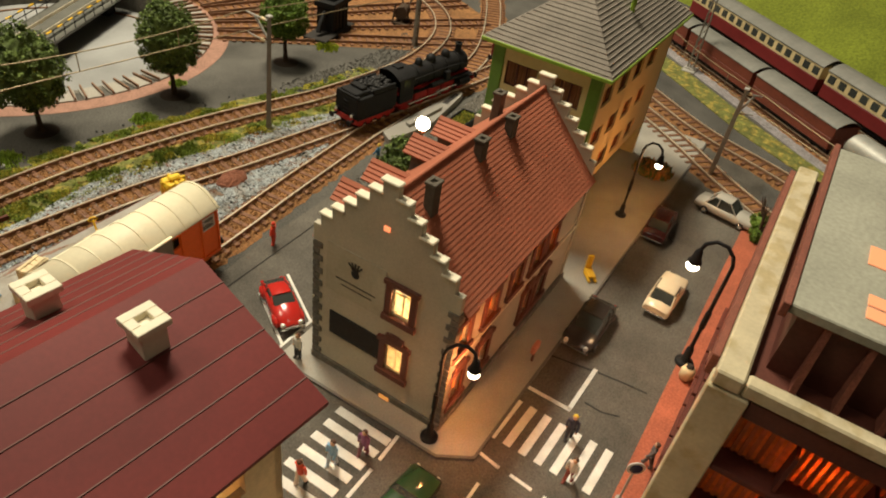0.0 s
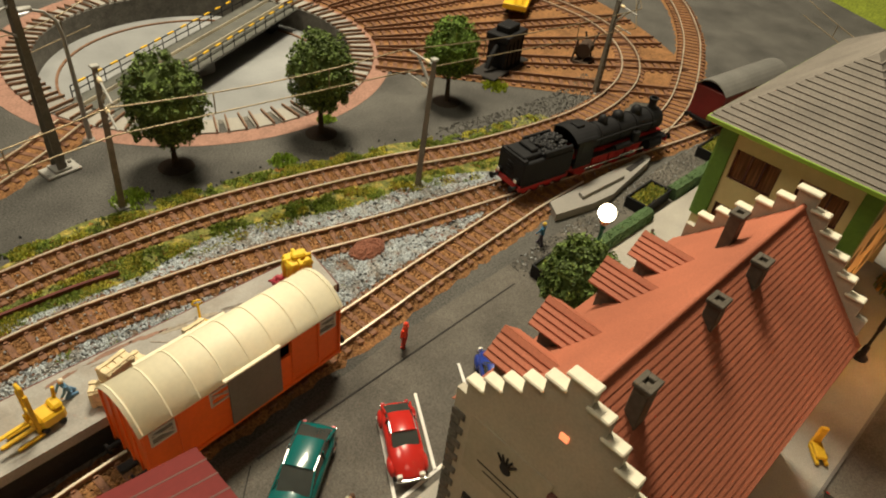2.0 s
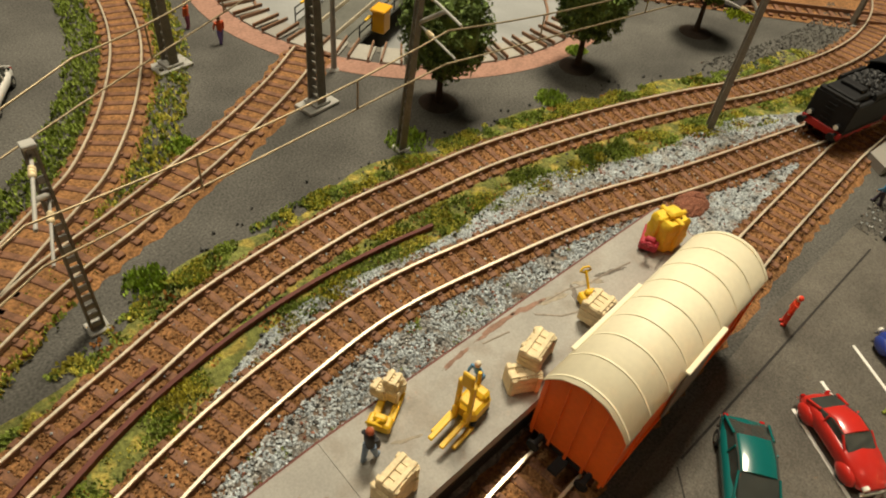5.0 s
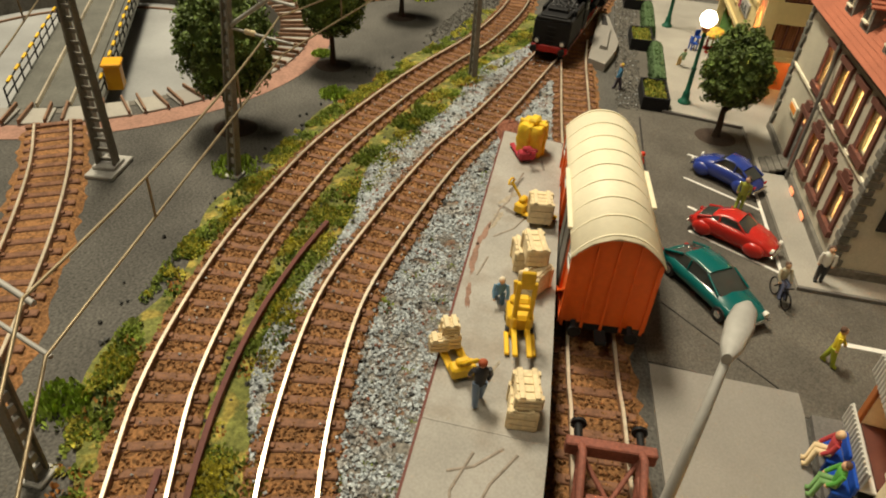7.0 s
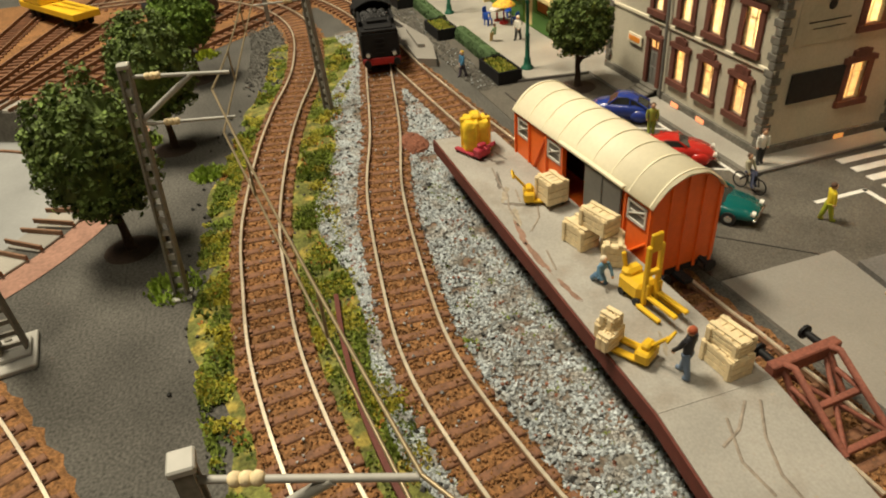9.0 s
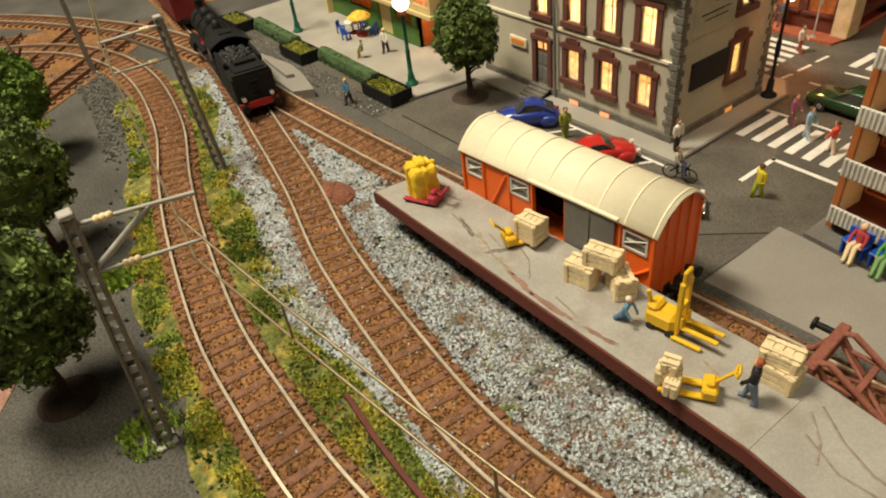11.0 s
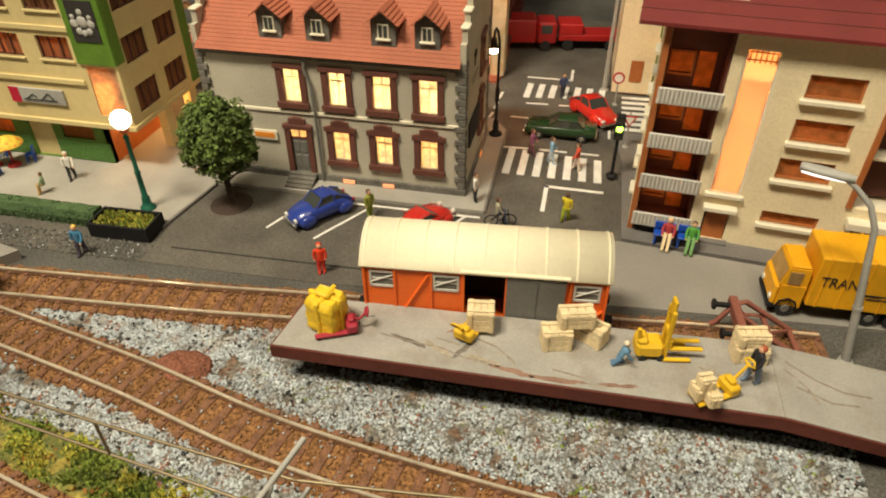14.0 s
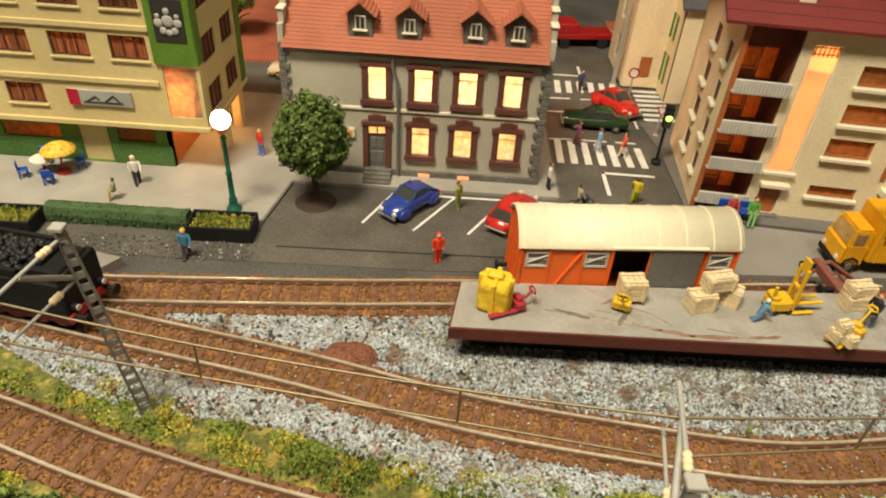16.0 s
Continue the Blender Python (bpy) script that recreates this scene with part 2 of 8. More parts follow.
def curtain(name, rgb, low=0.7, scale=300, stretch=None):
    """Thin cloth or milky plastic that lets a lamp behind it shine through."""
    mt = bpy.data.materials.new(name)
    mt.use_nodes = True
    nt = mt.node_tree
    N, L = nt.nodes, nt.links
    tl, df, mx = N.new("ShaderNodeBsdfTranslucent"), N.new("ShaderNodeBsdfDiffuse"), N.new("ShaderNodeMixShader")
    tc, wv, mr, cm = N.new("ShaderNodeTexCoord"), N.new("ShaderNodeTexNoise"), N.new("ShaderNodeMapRange"), N.new("ShaderNodeMix")
    wv.inputs["Scale"].default_value = scale
    if stretch:
        mp = N.new("ShaderNodeMapping")
        mp.inputs["Scale"].default_value = stretch
        L.new(tc.outputs["Object"], mp.inputs["Vector"])
        L.new(mp.outputs[0], wv.inputs["Vector"])
    else:
        L.new(tc.outputs["Object"], wv.inputs["Vector"])
    mr.inputs[1].default_value, mr.inputs[2].default_value, mr.inputs[3].default_value, mr.inputs[4].default_value = 0.3, 0.7, low, 1.8 - low
    L.new(wv.outputs["Fac"], mr.inputs[0])
    cm.data_type, cm.blend_type = "RGBA", "MULTIPLY"
    cm.inputs["Factor"].default_value = 1
    cm.inputs["A"].default_value = (*rgb, 1)
    L.new(mr.outputs[0], cm.inputs["B"])
    L.new(cm.outputs["Result"], tl.inputs["Color"])
    L.new(cm.outputs["Result"], df.inputs["Color"])
    mx.inputs[0].default_value = 0.6
    L.new(df.outputs[0], mx.inputs[1])
    L.new(tl.outputs[0], mx.inputs[2])
    L.new(mx.outputs[0], N["Material Output"].inputs["Surface"])
    return mt


GROUND = mat("grey_grit", (0.084, 0.080, 0.071), 0.95, grain=1.1, vary=0.6, blotch=45, stain=0.32, bump=0.6, bump_mm=0.5)
ASPHALT = mat("asphalt", (0.098, 0.088, 0.073), 0.85, grain=0.7, vary=0.45, blotch=34, stain=0.30, bump=0.3, bump_mm=0.2)
PAVE = mat("pavement_card", (0.335, 0.315, 0.275), 0.85, grain=0.7, vary=0.15, blotch=30, stain=0.15, bump=0.2, bump_mm=0.2)
SLAB = mat("grey_card", (0.25, 0.235, 0.21), 0.8, grain=0.8, vary=0.1, blotch=50, stain=0.12, bump=0.1)
KERB = mat("dark_kerb", (0.15, 0.14, 0.13), 0.85, grain=1, vary=0.2)
REDPAVE = mat("red_brick_paving", (0.38, 0.105, 0.055), 0.8, grain=1.2, vary=0.3, blotch=20, stain=0.2, bump=0.5, bump_mm=0.3)
LINE = mat("road_paint", (0.75, 0.73, 0.68), 0.7, grain=0.6, vary=0.12, blotch=8, stain=0.12, bump=0.1)
BALLAST = mat("brown_ballast", (0.240, 0.116, 0.044), 0.95, grain=1.3, vary=0.7, blotch=18, stain=0.25, bump=1.0, bump_mm=1.2)
SLEEPER = mat("brown_sleeper", (0.175, 0.082, 0.044), 0.75, grain=1.2, vary=0.4, blotch=8, stain=0.3, bump=0.4, bump_mm=0.3)
RAILSIDE = mat("rusty_rail", (0.22, 0.12, 0.07), 0.6, 0.2, grain=1, vary=0.3, blotch=10)
RAILTOP = mat("bright_rail", (0.80, 0.70, 0.54), 0.30, 0.55, grain=2, vary=0.15, blotch=20, stain=0.2, bump=0.05)
GRIT = mat("white_gravel", (0.40, 0.435, 0.45), 0.85, grain=1.0, vary=0.2, blotch=12, stain=0.2, island=0.4, bump=0.3, second=(0.33, 0.32, 0.30))
REDGRIT = mat("red_brown_gravel", (0.23, 0.10, 0.065), 0.9, grain=1.0, vary=0.3, blotch=12, island=0.4, bump=0.3)
GRITBED = mat("gravel_bed", (0.16, 0.15, 0.13), 0.95, grain=1.4, vary=0.7, blotch=14, stain=0.3, bump=1.0, bump_mm=1.0, second=(0.16, 0.10, 0.065))
GREYGRIT = mat("grey_gravel", (0.115, 0.11, 0.098), 0.9, grain=1, vary=0.4, blotch=10, island=0.5, bump=0.3)
DARKGRIT = mat("dark_gravel", (0.06, 0.06, 0.058), 0.9, grain=1, vary=0.4, blotch=10, island=0.5, bump=0.3)
FLOCK = [
    mat("green_flock", (0.215, 0.275, 0.045), 0.95, grain=0.8, vary=0.4, blotch=8, island=0.45, bump=0.4),
    mat("yellow_flock", (0.46, 0.42, 0.065), 0.95, grain=0.8, vary=0.4, blotch=8, island=0.4, bump=0.4),
    mat("orange_flock", (0.42, 0.19, 0.05), 0.95, grain=0.8, vary=0.3, blotch=8, island=0.4, bump=0.4),
    mat("dark_flock", (0.09, 0.13, 0.03), 0.95, grain=0.8, vary=0.4, blotch=8, island=0.4, bump=0.4),
]
LEAF = mat("foliage", (0.105, 0.155, 0.032), 0.7, grain=2, vary=0.35, blotch=14, stain=0.3, island=0.55, bump=0.3)
LEAF2 = mat("bright_foliage", (0.12, 0.20, 0.025), 0.75, grain=2, vary=0.35, blotch=14, stain=0.3, island=0.5, bump=0.3)
BARK = mat("bark", (0.055, 0.035, 0.022), 0.9, grain=1, vary=0.4, bump=0.6)
EARTH = mat("dark_earth", (0.045, 0.030, 0.022), 0.95, grain=1.0, vary=0.4, bump=0.6, bump_mm=0.5)
RENDERED = mat("beige_render", (0.47, 0.435, 0.345), 0.9, grain=0.9, vary=0.10, blotch=25, stain=0.10, bump=0.35, bump_mm=0.25)
STONE = mat("grey_stone", (0.145, 0.135, 0.115), 0.9, grain=1.5, vary=0.3, blotch=8, stain=0.25, bump=0.6, bump_mm=0.4)
TRIM = mat("brown_red_trim", (0.135, 0.050, 0.035), 0.7, grain=1, vary=0.2, bump=0.2)
TILE = mat("terracotta", (0.40, 0.128, 0.070), 0.75, grain=0.8, vary=0.14, blotch=30, stain=0.14, bump=0.25, bump_mm=0.25)
CREAM = mat("cream_plaster", (0.80, 0.69, 0.46), 0.85, grain=1.6, vary=0.08, blotch=30, stain=0.08, bump=0.6, bump_mm=0.5)
CREAM2 = mat("cream_panel", (0.62, 0.50, 0.24), 0.75, grain=3, vary=0.05, blotch=40, stain=0.08, bump=0.05)
WHITEPL = mat("ivory_plastic", (0.78, 0.72, 0.56), 0.6, grain=2, vary=0.05, blotch=20, stain=0.06, bump=0.05)
MAROON = mat("dark_red_roof", (0.165, 0.024, 0.022), 0.55, grain=1.5, vary=0.10, blotch=40, stain=0.18, bump=0.08)
ORANGEBR = mat("orange_brown", (0.40, 0.13, 0.035), 0.6, grain=2, vary=0.1, bump=0.05)
BROWN = mat("dark_brown", (0.10, 0.030, 0.020), 0.6, grain=2, vary=0.15, bump=0.1)
GREYPL = mat("light_grey_plastic", (0.56, 0.54, 0.49), 0.6, grain=2, vary=0.06, bump=0.05)
GREENP = mat("green_paint", (0.10, 0.20, 0.02), 0.65, grain=2, vary=0.12, blotch=12, bump=0.2)
LIME = mat("lime_edge", (0.30, 0.48, 0.05), 0.6, grain=2, vary=0.1, bump=0.05)
SLATE = mat("grey_tiles", (0.22, 0.195, 0.165), 0.8, grain=1, vary=0.15, blotch=25, stain=0.15, bump=0.3)
BLACK = mat("matt_black", (0.013, 0.013, 0.014), 0.6, grain=1.5, vary=0.25, blotch=15, bump=0.15, spec=0.2)
COAL = mat("coal", (0.015, 0.015, 0.016), 0.5, grain=2, vary=0.5, bump=1.0, bump_mm=1.0)
RED = mat("red_frame", (0.35, 0.015, 0.015), 0.5, grain=2, vary=0.2, bump=0.1)
WAGON = mat("orange_wagon", (0.80, 0.145, 0.018), 0.5, grain=2, vary=0.06, blotch=25, stain=0.06, bump=0.05)
ROOFCREAM = mat("cream_roof", (0.80, 0.735, 0.54), 0.55, grain=2, vary=0.04, blotch=30, stain=0.05, bump=0.05)
GREYDOOR = mat("grey_door", (0.16, 0.155, 0.14), 0.55, grain=2, vary=0.1, bump=0.05)
CONCRETE = mat("platform_card", (0.33, 0.315, 0.285), 0.85, grain=0.8, vary=0.12, blotch=22, stain=0.14, bump=0.2, second=(0.29, 0.265, 0.23))
EDGE = mat("brown_red_edge", (0.115, 0.028, 0.019), 0.65, grain=2, vary=0.15, blotch=12, bump=0.1)
# near-black for dark parts; it also stands in for shade in recesses
DARK = mat("dark_tone_and_shade", (0.025, 0.022, 0.02), 0.9, grain=2, vary=0.2)
WOODPL = mat("crate_wood", (0.76, 0.62, 0.38), 0.7, grain=1.2, vary=0.15, blotch=6, stain=0.12, bump=0.2, island=0.12)
YELLOW = mat("yellow_paint", (0.75, 0.46, 0.02), 0.5, grain=2, vary=0.08, bump=0.05)
ORANGEY = mat("orange_truck", (0.82, 0.40, 0.012), 0.45, grain=3, vary=0.04, bump=0.03)
GREYPOLE = mat("concrete_pole", (0.20, 0.185, 0.155), 0.75, grain=1, vary=0.2, blotch=8, bump=0.2)
LAMPGREY = mat("lamp_grey", (0.38, 0.37, 0.34), 0.5, grain=2, vary=0.08, bump=0.03)
WIRE = mat("copper_wire", (0.30, 0.24, 0.15), 0.45, 0.6, grain=3, vary=0.1, bump=0.0)
RUST = mat("red_rust", (0.22, 0.075, 0.05), 0.75, grain=1, vary=0.25, blotch=8, bump=0.4)
TYRE = mat("tyre", (0.02, 0.02, 0.02), 0.7, grain=2, vary=0.2)
CHROME = mat("chrome", (0.75, 0.74, 0.70), 0.2, 0.9, grain=3, vary=0.05, bump=0)
GLASSD = mat("dark_glass", (0.05, 0.055, 0.05), 0.08, grain=5, vary=0.1, bump=0, spec=0.7)
HEADL = mat("headlight", (0.8, 0.78, 0.7), 0.15, grain=5, vary=0.02, bump=0, spec=0.7)
TURQ = mat("dark_green_lamp", (0.01, 0.10, 0.06), 0.45, grain=2, vary=0.1, bump=0.05)
SKIN = mat("figure_flesh", (0.70, 0.42, 0.26), 0.6, grain=2, vary=0.05, bump=0)


def paint(name, rgb, rough=0.25, coat=0.4):
    return mat(name, rgb, rough, grain=6, vary=0.03, blotch=20, stain=0.04, bump=0.0, coat=coat)


CURT_W = curtain("white_curtain", (0.97, 0.90, 0.74))
CURT_O = curtain("orange_curtain", (0.68, 0.29, 0.10))
# vertical streaks put the shading of curtain folds into the colour
CURT_F = curtain("brown_curtain_fold_shade", (0.50, 0.24, 0.12), 0.45, 900, (1.0, 1.0, 0.05))
BULB = glow("lit_bulb", (1.0, 0.86, 0.62), 14)
GREENLIT = glow("green_signal", (0.45, 1.0, 0.08), 6)

# ---- ground, room, roads ----
PIT = (-150.0, -463.0, 134.0)


def ring_sheet(cx, cy, r, x0, x1, y0, y1, z, rim=None, steps=96):
    """A flat sheet with a round hole."""
    g = Geo()
    inner, outer = [], []
    for k in range(steps):
        a = 2 * math.pi * k / steps
        c, s = math.cos(a), math.sin(a)
        inner.append((cx + r * c, cy + r * s, z))
        d = min((x1 - cx) / c if c > 1e-6 else 1e9, (x0 - cx) / c if c < -1e-6 else 1e9, (y1 - cy) / s if s > 1e-6 else 1e9, (y0 - cy) / s if s < -1e-6 else 1e9)
        outer.append((cx + d * c, cy + d * s, z))
    corners = [(x1, y1), (x0, y1), (x0, y0), (x1, y0)]
    g.add(inner + outer, [(k, steps + k, steps + (k + 1) % steps, (k + 1) % steps) for k in range(steps)])
    for qx, qy in corners:
        k = max(range(steps), key=lambda j: -abs(math.atan2(qy - cy, qx - cx) % (2 * math.pi) - 2 * math.pi * (j + 0.5) / steps))
        g.add([outer[k], (qx, qy, z), outer[(k + 1) % steps]], [(0, 1, 2)])
    return g


BX0, BX1, BY0, BY1 = -1900, 1500, -1700, 1500
solo("ground", ring_sheet(PIT[0], PIT[1], PIT[2], BX0, BX1, BY0, BY1, 0.0), GROUND, "dark grey gritty ground of the layout board", "ground", kind="structure")
# unseen walls and ceiling close the room, kept dark to limit bounced light
WALLP = mat("unseen_dark_wall", (0.10, 0.09, 0.075), 0.9, grain=5, vary=0.05, blotch=200, stain=0.05, bump=0.05)
for name, box in (("wall_north", (BX0, BX1, BY1, BY1 + 80)), ("wall_south", (BX0, BX1, BY0 - 80, BY0)), ("wall_east", (BX1, BX1 + 80, BY0 - 80, BY1 + 80)), ("wall_west", (BX0 - 80, BX0, BY0 - 80, BY1 + 80))):
    solo(name, Geo().box(*box, -60, 1400), WALLP, "unseen plain brown-grey wall added to close the room", "wall", kind="structure")
solo("ceiling", Geo().box(BX0 - 80, BX1 + 80, BY0 - 80, BY1 + 80, 1400, 1440), WALLP, "unseen plain brown-grey ceiling added to close the room", "ceiling", kind="structure")


def outline_sheet(name, outline, z0, z1, m, label, category, kind="structure"):
    return solo(name, Geo().prism(outline, z0, z1), m, label, category, kind=kind)


outline_sheet("road", [(-420, -97), (-60, -88), (76, -76), (78, -24), (88, -24), (88, 60), (82, 100), (330, 108), (330, 168), (84, 168), (92, 330), (-8, 330), (-6, 168), (-420, 168)], -1.0, 0.4, ASPHALT, "worn dark asphalt of the street and parking area", "road")
outline_sheet("pavement", [(-420, 107), (-420, -62), (-154, -62), (-146, -14), (13, -12), (12, 88), (2, 103)], 0.0, 2.2, PAVE, "light grey pavement round the town house and cafe", "pavement")
solo("kerb", Geo().prism([(-420, 108.4), (-420, 107), (2, 103), (12, 88), (13.4, 88.5), (3, 104.4)], 0, 2.0).prism([(13, -12), (14.2, -12.5), (13.4, 88.5), (12, 88)], 0, 2.0).prism([(-154, -62), (-152.6, -62.4), (-145, -15.2), (-146, -14)], 0, 2.0), KERB, "dark edge strip along the pavement", "kerb", kind="structure")
outline_sheet("pavement", [(88, -22), (330, -44), (330, 108), (82, 100), (88, 60)], 0.0, 2.2, KERB, "grey pavement round the apartment block", "pavement")
outline_sheet("yard", [(78, -76), (330, -58), (330, -46), (88, -24), (78, -24)], 0.0, 1.4, SLAB, "smooth light grey card yard beside the siding", "yard")
outline_sheet("pavement", [(-300, 167), (-6, 167), (-4, 176), (-8, 330), (-300, 330)], 0.0, 2.2, REDPAVE, "red brick paved pavement before the store", "pavement")
outline_sheet("pavement", [(84, 168), (330, 168), (330, 330), (92, 330)], 0.0, 2.2, REDPAVE, "red brick paved pavement on the far corner", "pavement")

# road paint
g = Geo()


def stripe(g, x0, y0, x1, y1, w, z=0.4):
    d = Vector((x1 - x0, y1 - y0, 0))
    s = Vector((-d.y, d.x, 0)).normalized() * w / 2
    a, b = Vector((x0, y0, 0)), Vector((x1, y1, 0))
    g.prism([tuple((p)[:2]) for p in (a - s, b - s, b + s, a + s)], z, z + 0.25)


def zebra(name, lines, w):
    ob = thing(name, "white zebra crossing stripes painted on the asphalt", "crossing", kind="structure")
    for l in lines:
        s = Geo()
        stripe(s, *l, w)
        part("stripe", s, LINE, ob)
    return ob


zebra("zebra_crossing", [(19 + 9.2 * k, 34, 19.5 + 9.0 * k, 66 - 0.8 * k) for k in range(7)], 4.6)
zebra("zebra_crossing", [(-14.5, 104 + 8.6 * k, -44, 105 + 8.6 * k) for k in range(7)], 4.2)
zebra("zebra_crossing", [(19 + 9.0 * k, 146 + 1.2 * k, 20 + 9.0 * k, 172 - 0.2 * k) for k in range(7)], 4.6)
zebra("zebra_crossing", [(88, 108 + 8.6 * k, 112, 109 + 8.6 * k) for k in range(7)], 4.2)
marks = thing("road_marking", "white stop lines and parking bay lines on the asphalt", "marking", kind="structure")
for l in ((45, -3, 45, 25, 2.4), (44, 24, 78, 23.5, 2.4), (11, 67, 30, 68, 1.8), (36, 68, 54, 68, 1.8), (60, 68, 74, 68, 1.8), (-55, 97 + 8, -55, 130, 2.4), (-55, 129, -91, 130, 2.4), (-3, 103, -1, 116, 1.8), (-1, 122, 0, 134, 1.8), (0, 140, 1, 152, 1.8), (20, 136, 36, 137, 1.8), (44, 137, 62, 138, 1.8), (16, 184, 50, 184, 2.2), (50, 183, 50, 205, 2.2),
          (-99, -50, -85, -18, 1.5), (-70.5, -54, -49, -18, 1.5), (-40.5, -54, -19, -17, 1.5), (-18, -55, 4, -17, 1.5), (-66, -17.5, 12, -16.5, 1.5), (-6, 64, 4, 64, 1.5), (12, 112, 34, 112, 1.6), (80, 104, 80, 92, 1.6), (103, -44, 90, -43, 1.4)):
    s = Geo()
    stripe(s, *l)
    part("painted_line", s, LINE, marks)
s = Geo()
stripe(s, -140, -76.5, 36, -71, 0.9)
stripe(s, 40, -70, 77, -30, 0.5)
solo("road_seam", s, DARK, "thin dark seam across the parking asphalt", "seam", kind="structure")

CRACKS = (((-84, 103), (-87, 116), (-89, 133), (-92, 145), (-93, 160)), ((-65, 134), (-65, 144), (-67, 153)), ((-267, 108), (-256, 117), (-244, 129)))
for pts in CRACKS:
    g = Geo()
    g.sweep([(x + 0.8 * math.sin(k * 2.3), y, 0.35) for k, (x, y) in enumerate(pts)], [(-0.55, 0), (0.55, 0), (0.4, 0.25), (-0.4, 0.25)])
    solo("road_crack", g, DARK, "dark tarred crack in the street asphalt", "crack", kind="structure")

# ---- tracks ----
def spline(pts, step=4.0):
    """A smooth line through the points, cut into even steps."""
    P = [Vector((p[0], p[1], p[2] if len(p) > 2 else 0)) for p in pts]
    P = [P[0] * 2 - P[1]] + P + [P[-1] * 2 - P[-2]]
    fine = []
    for a, b, c, d in zip(P, P[1:], P[2:], P[3:]):
        for k in range(24):
            t = k / 24
            fine.append(0.5 * (2 * b + (c - a) * t + (2 * a - 5 * b + 4 * c - d) * t * t + (3 * b - a - 3 * c + d) * t ** 3))
    fine.append(P[-2])
    out, left = [fine[0]], step
    for a, b in zip(fine, fine[1:]):
        d = (b - a).length
        while d >= left:
            a = a.lerp(b, left / d)
            out.append(a.copy())
            d = (b - a).length
            left = step
        left -= d
    return out


sleeper_geo = Geo().box(-1.8, 1.8, -13.6, 13.6, 0, 1.7, 0.35)
for sx in (-8.6, 8.6):
    sleeper_geo.box(-1.0, 1.0, sx - 2.0, sx + 2.0, 1.9, 2.6, 0.2)
SLEEPER_MESH = mesh_of("sleeper", sleeper_geo, SLEEPER)


def track(name, pts, label, every=9.2, singly=True, wide=16.5):
    ob = thing(name, label, "track", "railway tracks")
    line = spline(pts, every)
    fine = spline(pts, 4.0)
    bed = Geo()
    rng = random.Random(len(pts))
    rings = []
    for k, p in enumerate(fine):
        d = (fine[min(k + 1, len(fine) - 1)] - fine[max(k - 1, 0)])
        s = Vector((-d.y, d.x, 0)).normalized()
        e0, e1 = wide + rng.uniform(-1.6, 1.6), wide + rng.uniform(-1.6, 1.6)
        rings.append([p - s * e0 + Vector((0, 0, 0.1)), p - s * (wide - 5) + Vector((0, 0, 1.9)), p + Vector((0, 0, 2.1)), p + s * (wide - 5) + Vector((0, 0, 1.9)), p + s * e1 + Vector((0, 0, 0.1))])
    bed.loft(rings, 0, False, False, False)
    part("ballast_bed", bed, BALLAST, ob)
    allsl = Geo()
    for k, p in enumerate(line):
        d = line[min(k + 1, len(line) - 1)] - line[max(k - 1, 0)]
        m = place(p.x, p.y, p.z + 1.0, math.degrees(math.atan2(d.y, d.x)) + rng.uniform(-1, 1))
        if singly:
            share("sleeper", SLEEPER_MESH, ob, m)
        else:
            allsl.x = place(p.x / MM * MM, p.y, p.z + 1.0, 0)
            allsl.x = Matrix.Translation((p.x, p.y, p.z + 1.0)) @ Euler((0, 0, math.atan2(d.y, d.x))).to_matrix().to_4x4()
            allsl.box(-1.4, 1.4, -14.5, 14.5, 0, 1.9)
    if not singly:
        tagged(part("sleeper_rest", allsl, SLEEPER, ob), kind="stuff")
    for side in (-8.6, 8.6):
        rail = Geo()
        rail.sweep([(p.x, p.y, p.z) for p in fine], [(side - 0.75, 2.8), (side + 0.75, 2.8), (side + 0.45, 4.6), (side - 0.45, 4.6)], 0)
        rail.sweep([(p.x, p.y, p.z) for p in fine], [(side - 0.6, 4.6), (side + 0.6, 4.6), (side + 0.55, 5.3), (side - 0.55, 5.3)], 1)
        part("rail", rail, [RAILSIDE, RAILTOP], ob, "rusty rail with bright worn head")
    return ob


T_OUTER = [(420, -60), (330, -135), (255, -185), (210, -206), (172, -220), (140, -231), (105, -238), (60, -243), (18, -243), (-36, -240), (-110, -227), (-167, -213), (-240, -192), (-330, -180), (-400, -186), (-460, -208), (-510, -250), (-540, -310), (-545, -390)]
T_MAIN = [(420, -20), (330, -95), (250, -145), (205, -165), (164, -179), (123, -188), (80, -193), (33, -190), (-40, -180), (-110, -163), (-197, -146), (-260, -133), (-320, -123), (-380, -113), (-450, -104), (-560, -92), (-700, -80)]
T_SPUR = [(172, -89), (112, -94), (86, -97), (-43, -108), (-100, -114), (-185, -121), (-215, -123), (-262, -124)]
T_DEPOT = [(-330, -121), (-390, -130), (-450, -146), (-530, -182), (-614, -230), (-700, -300), (-760, -380)]
T_SHED = [(330, -190), (250, -240), (184, -281), (142, -299), (86, -325), (30, -357), (-12, -387)]
T_CURVE = [(250, -252), (185, -305), (160, -325), (138, -345), (107, -390), (78, -450), (61, -517), (52, -600), (60, -700)]
track("track", T_OUTER, "curved outer track on brown ballast with bright rail heads")
track("track", T_MAIN, "middle track on brown ballast beside the loading platform")
track("track", T_SPUR, "siding beside the loading platform, ending at a buffer stop")
track("track", T_DEPOT, "depot track on brown ballast leading away behind the engine", singly=False)
track("track", T_SHED, "track leading to the turntable on brown ballast")
track("track", T_CURVE, "curved track on brown ballast beside the turntable")

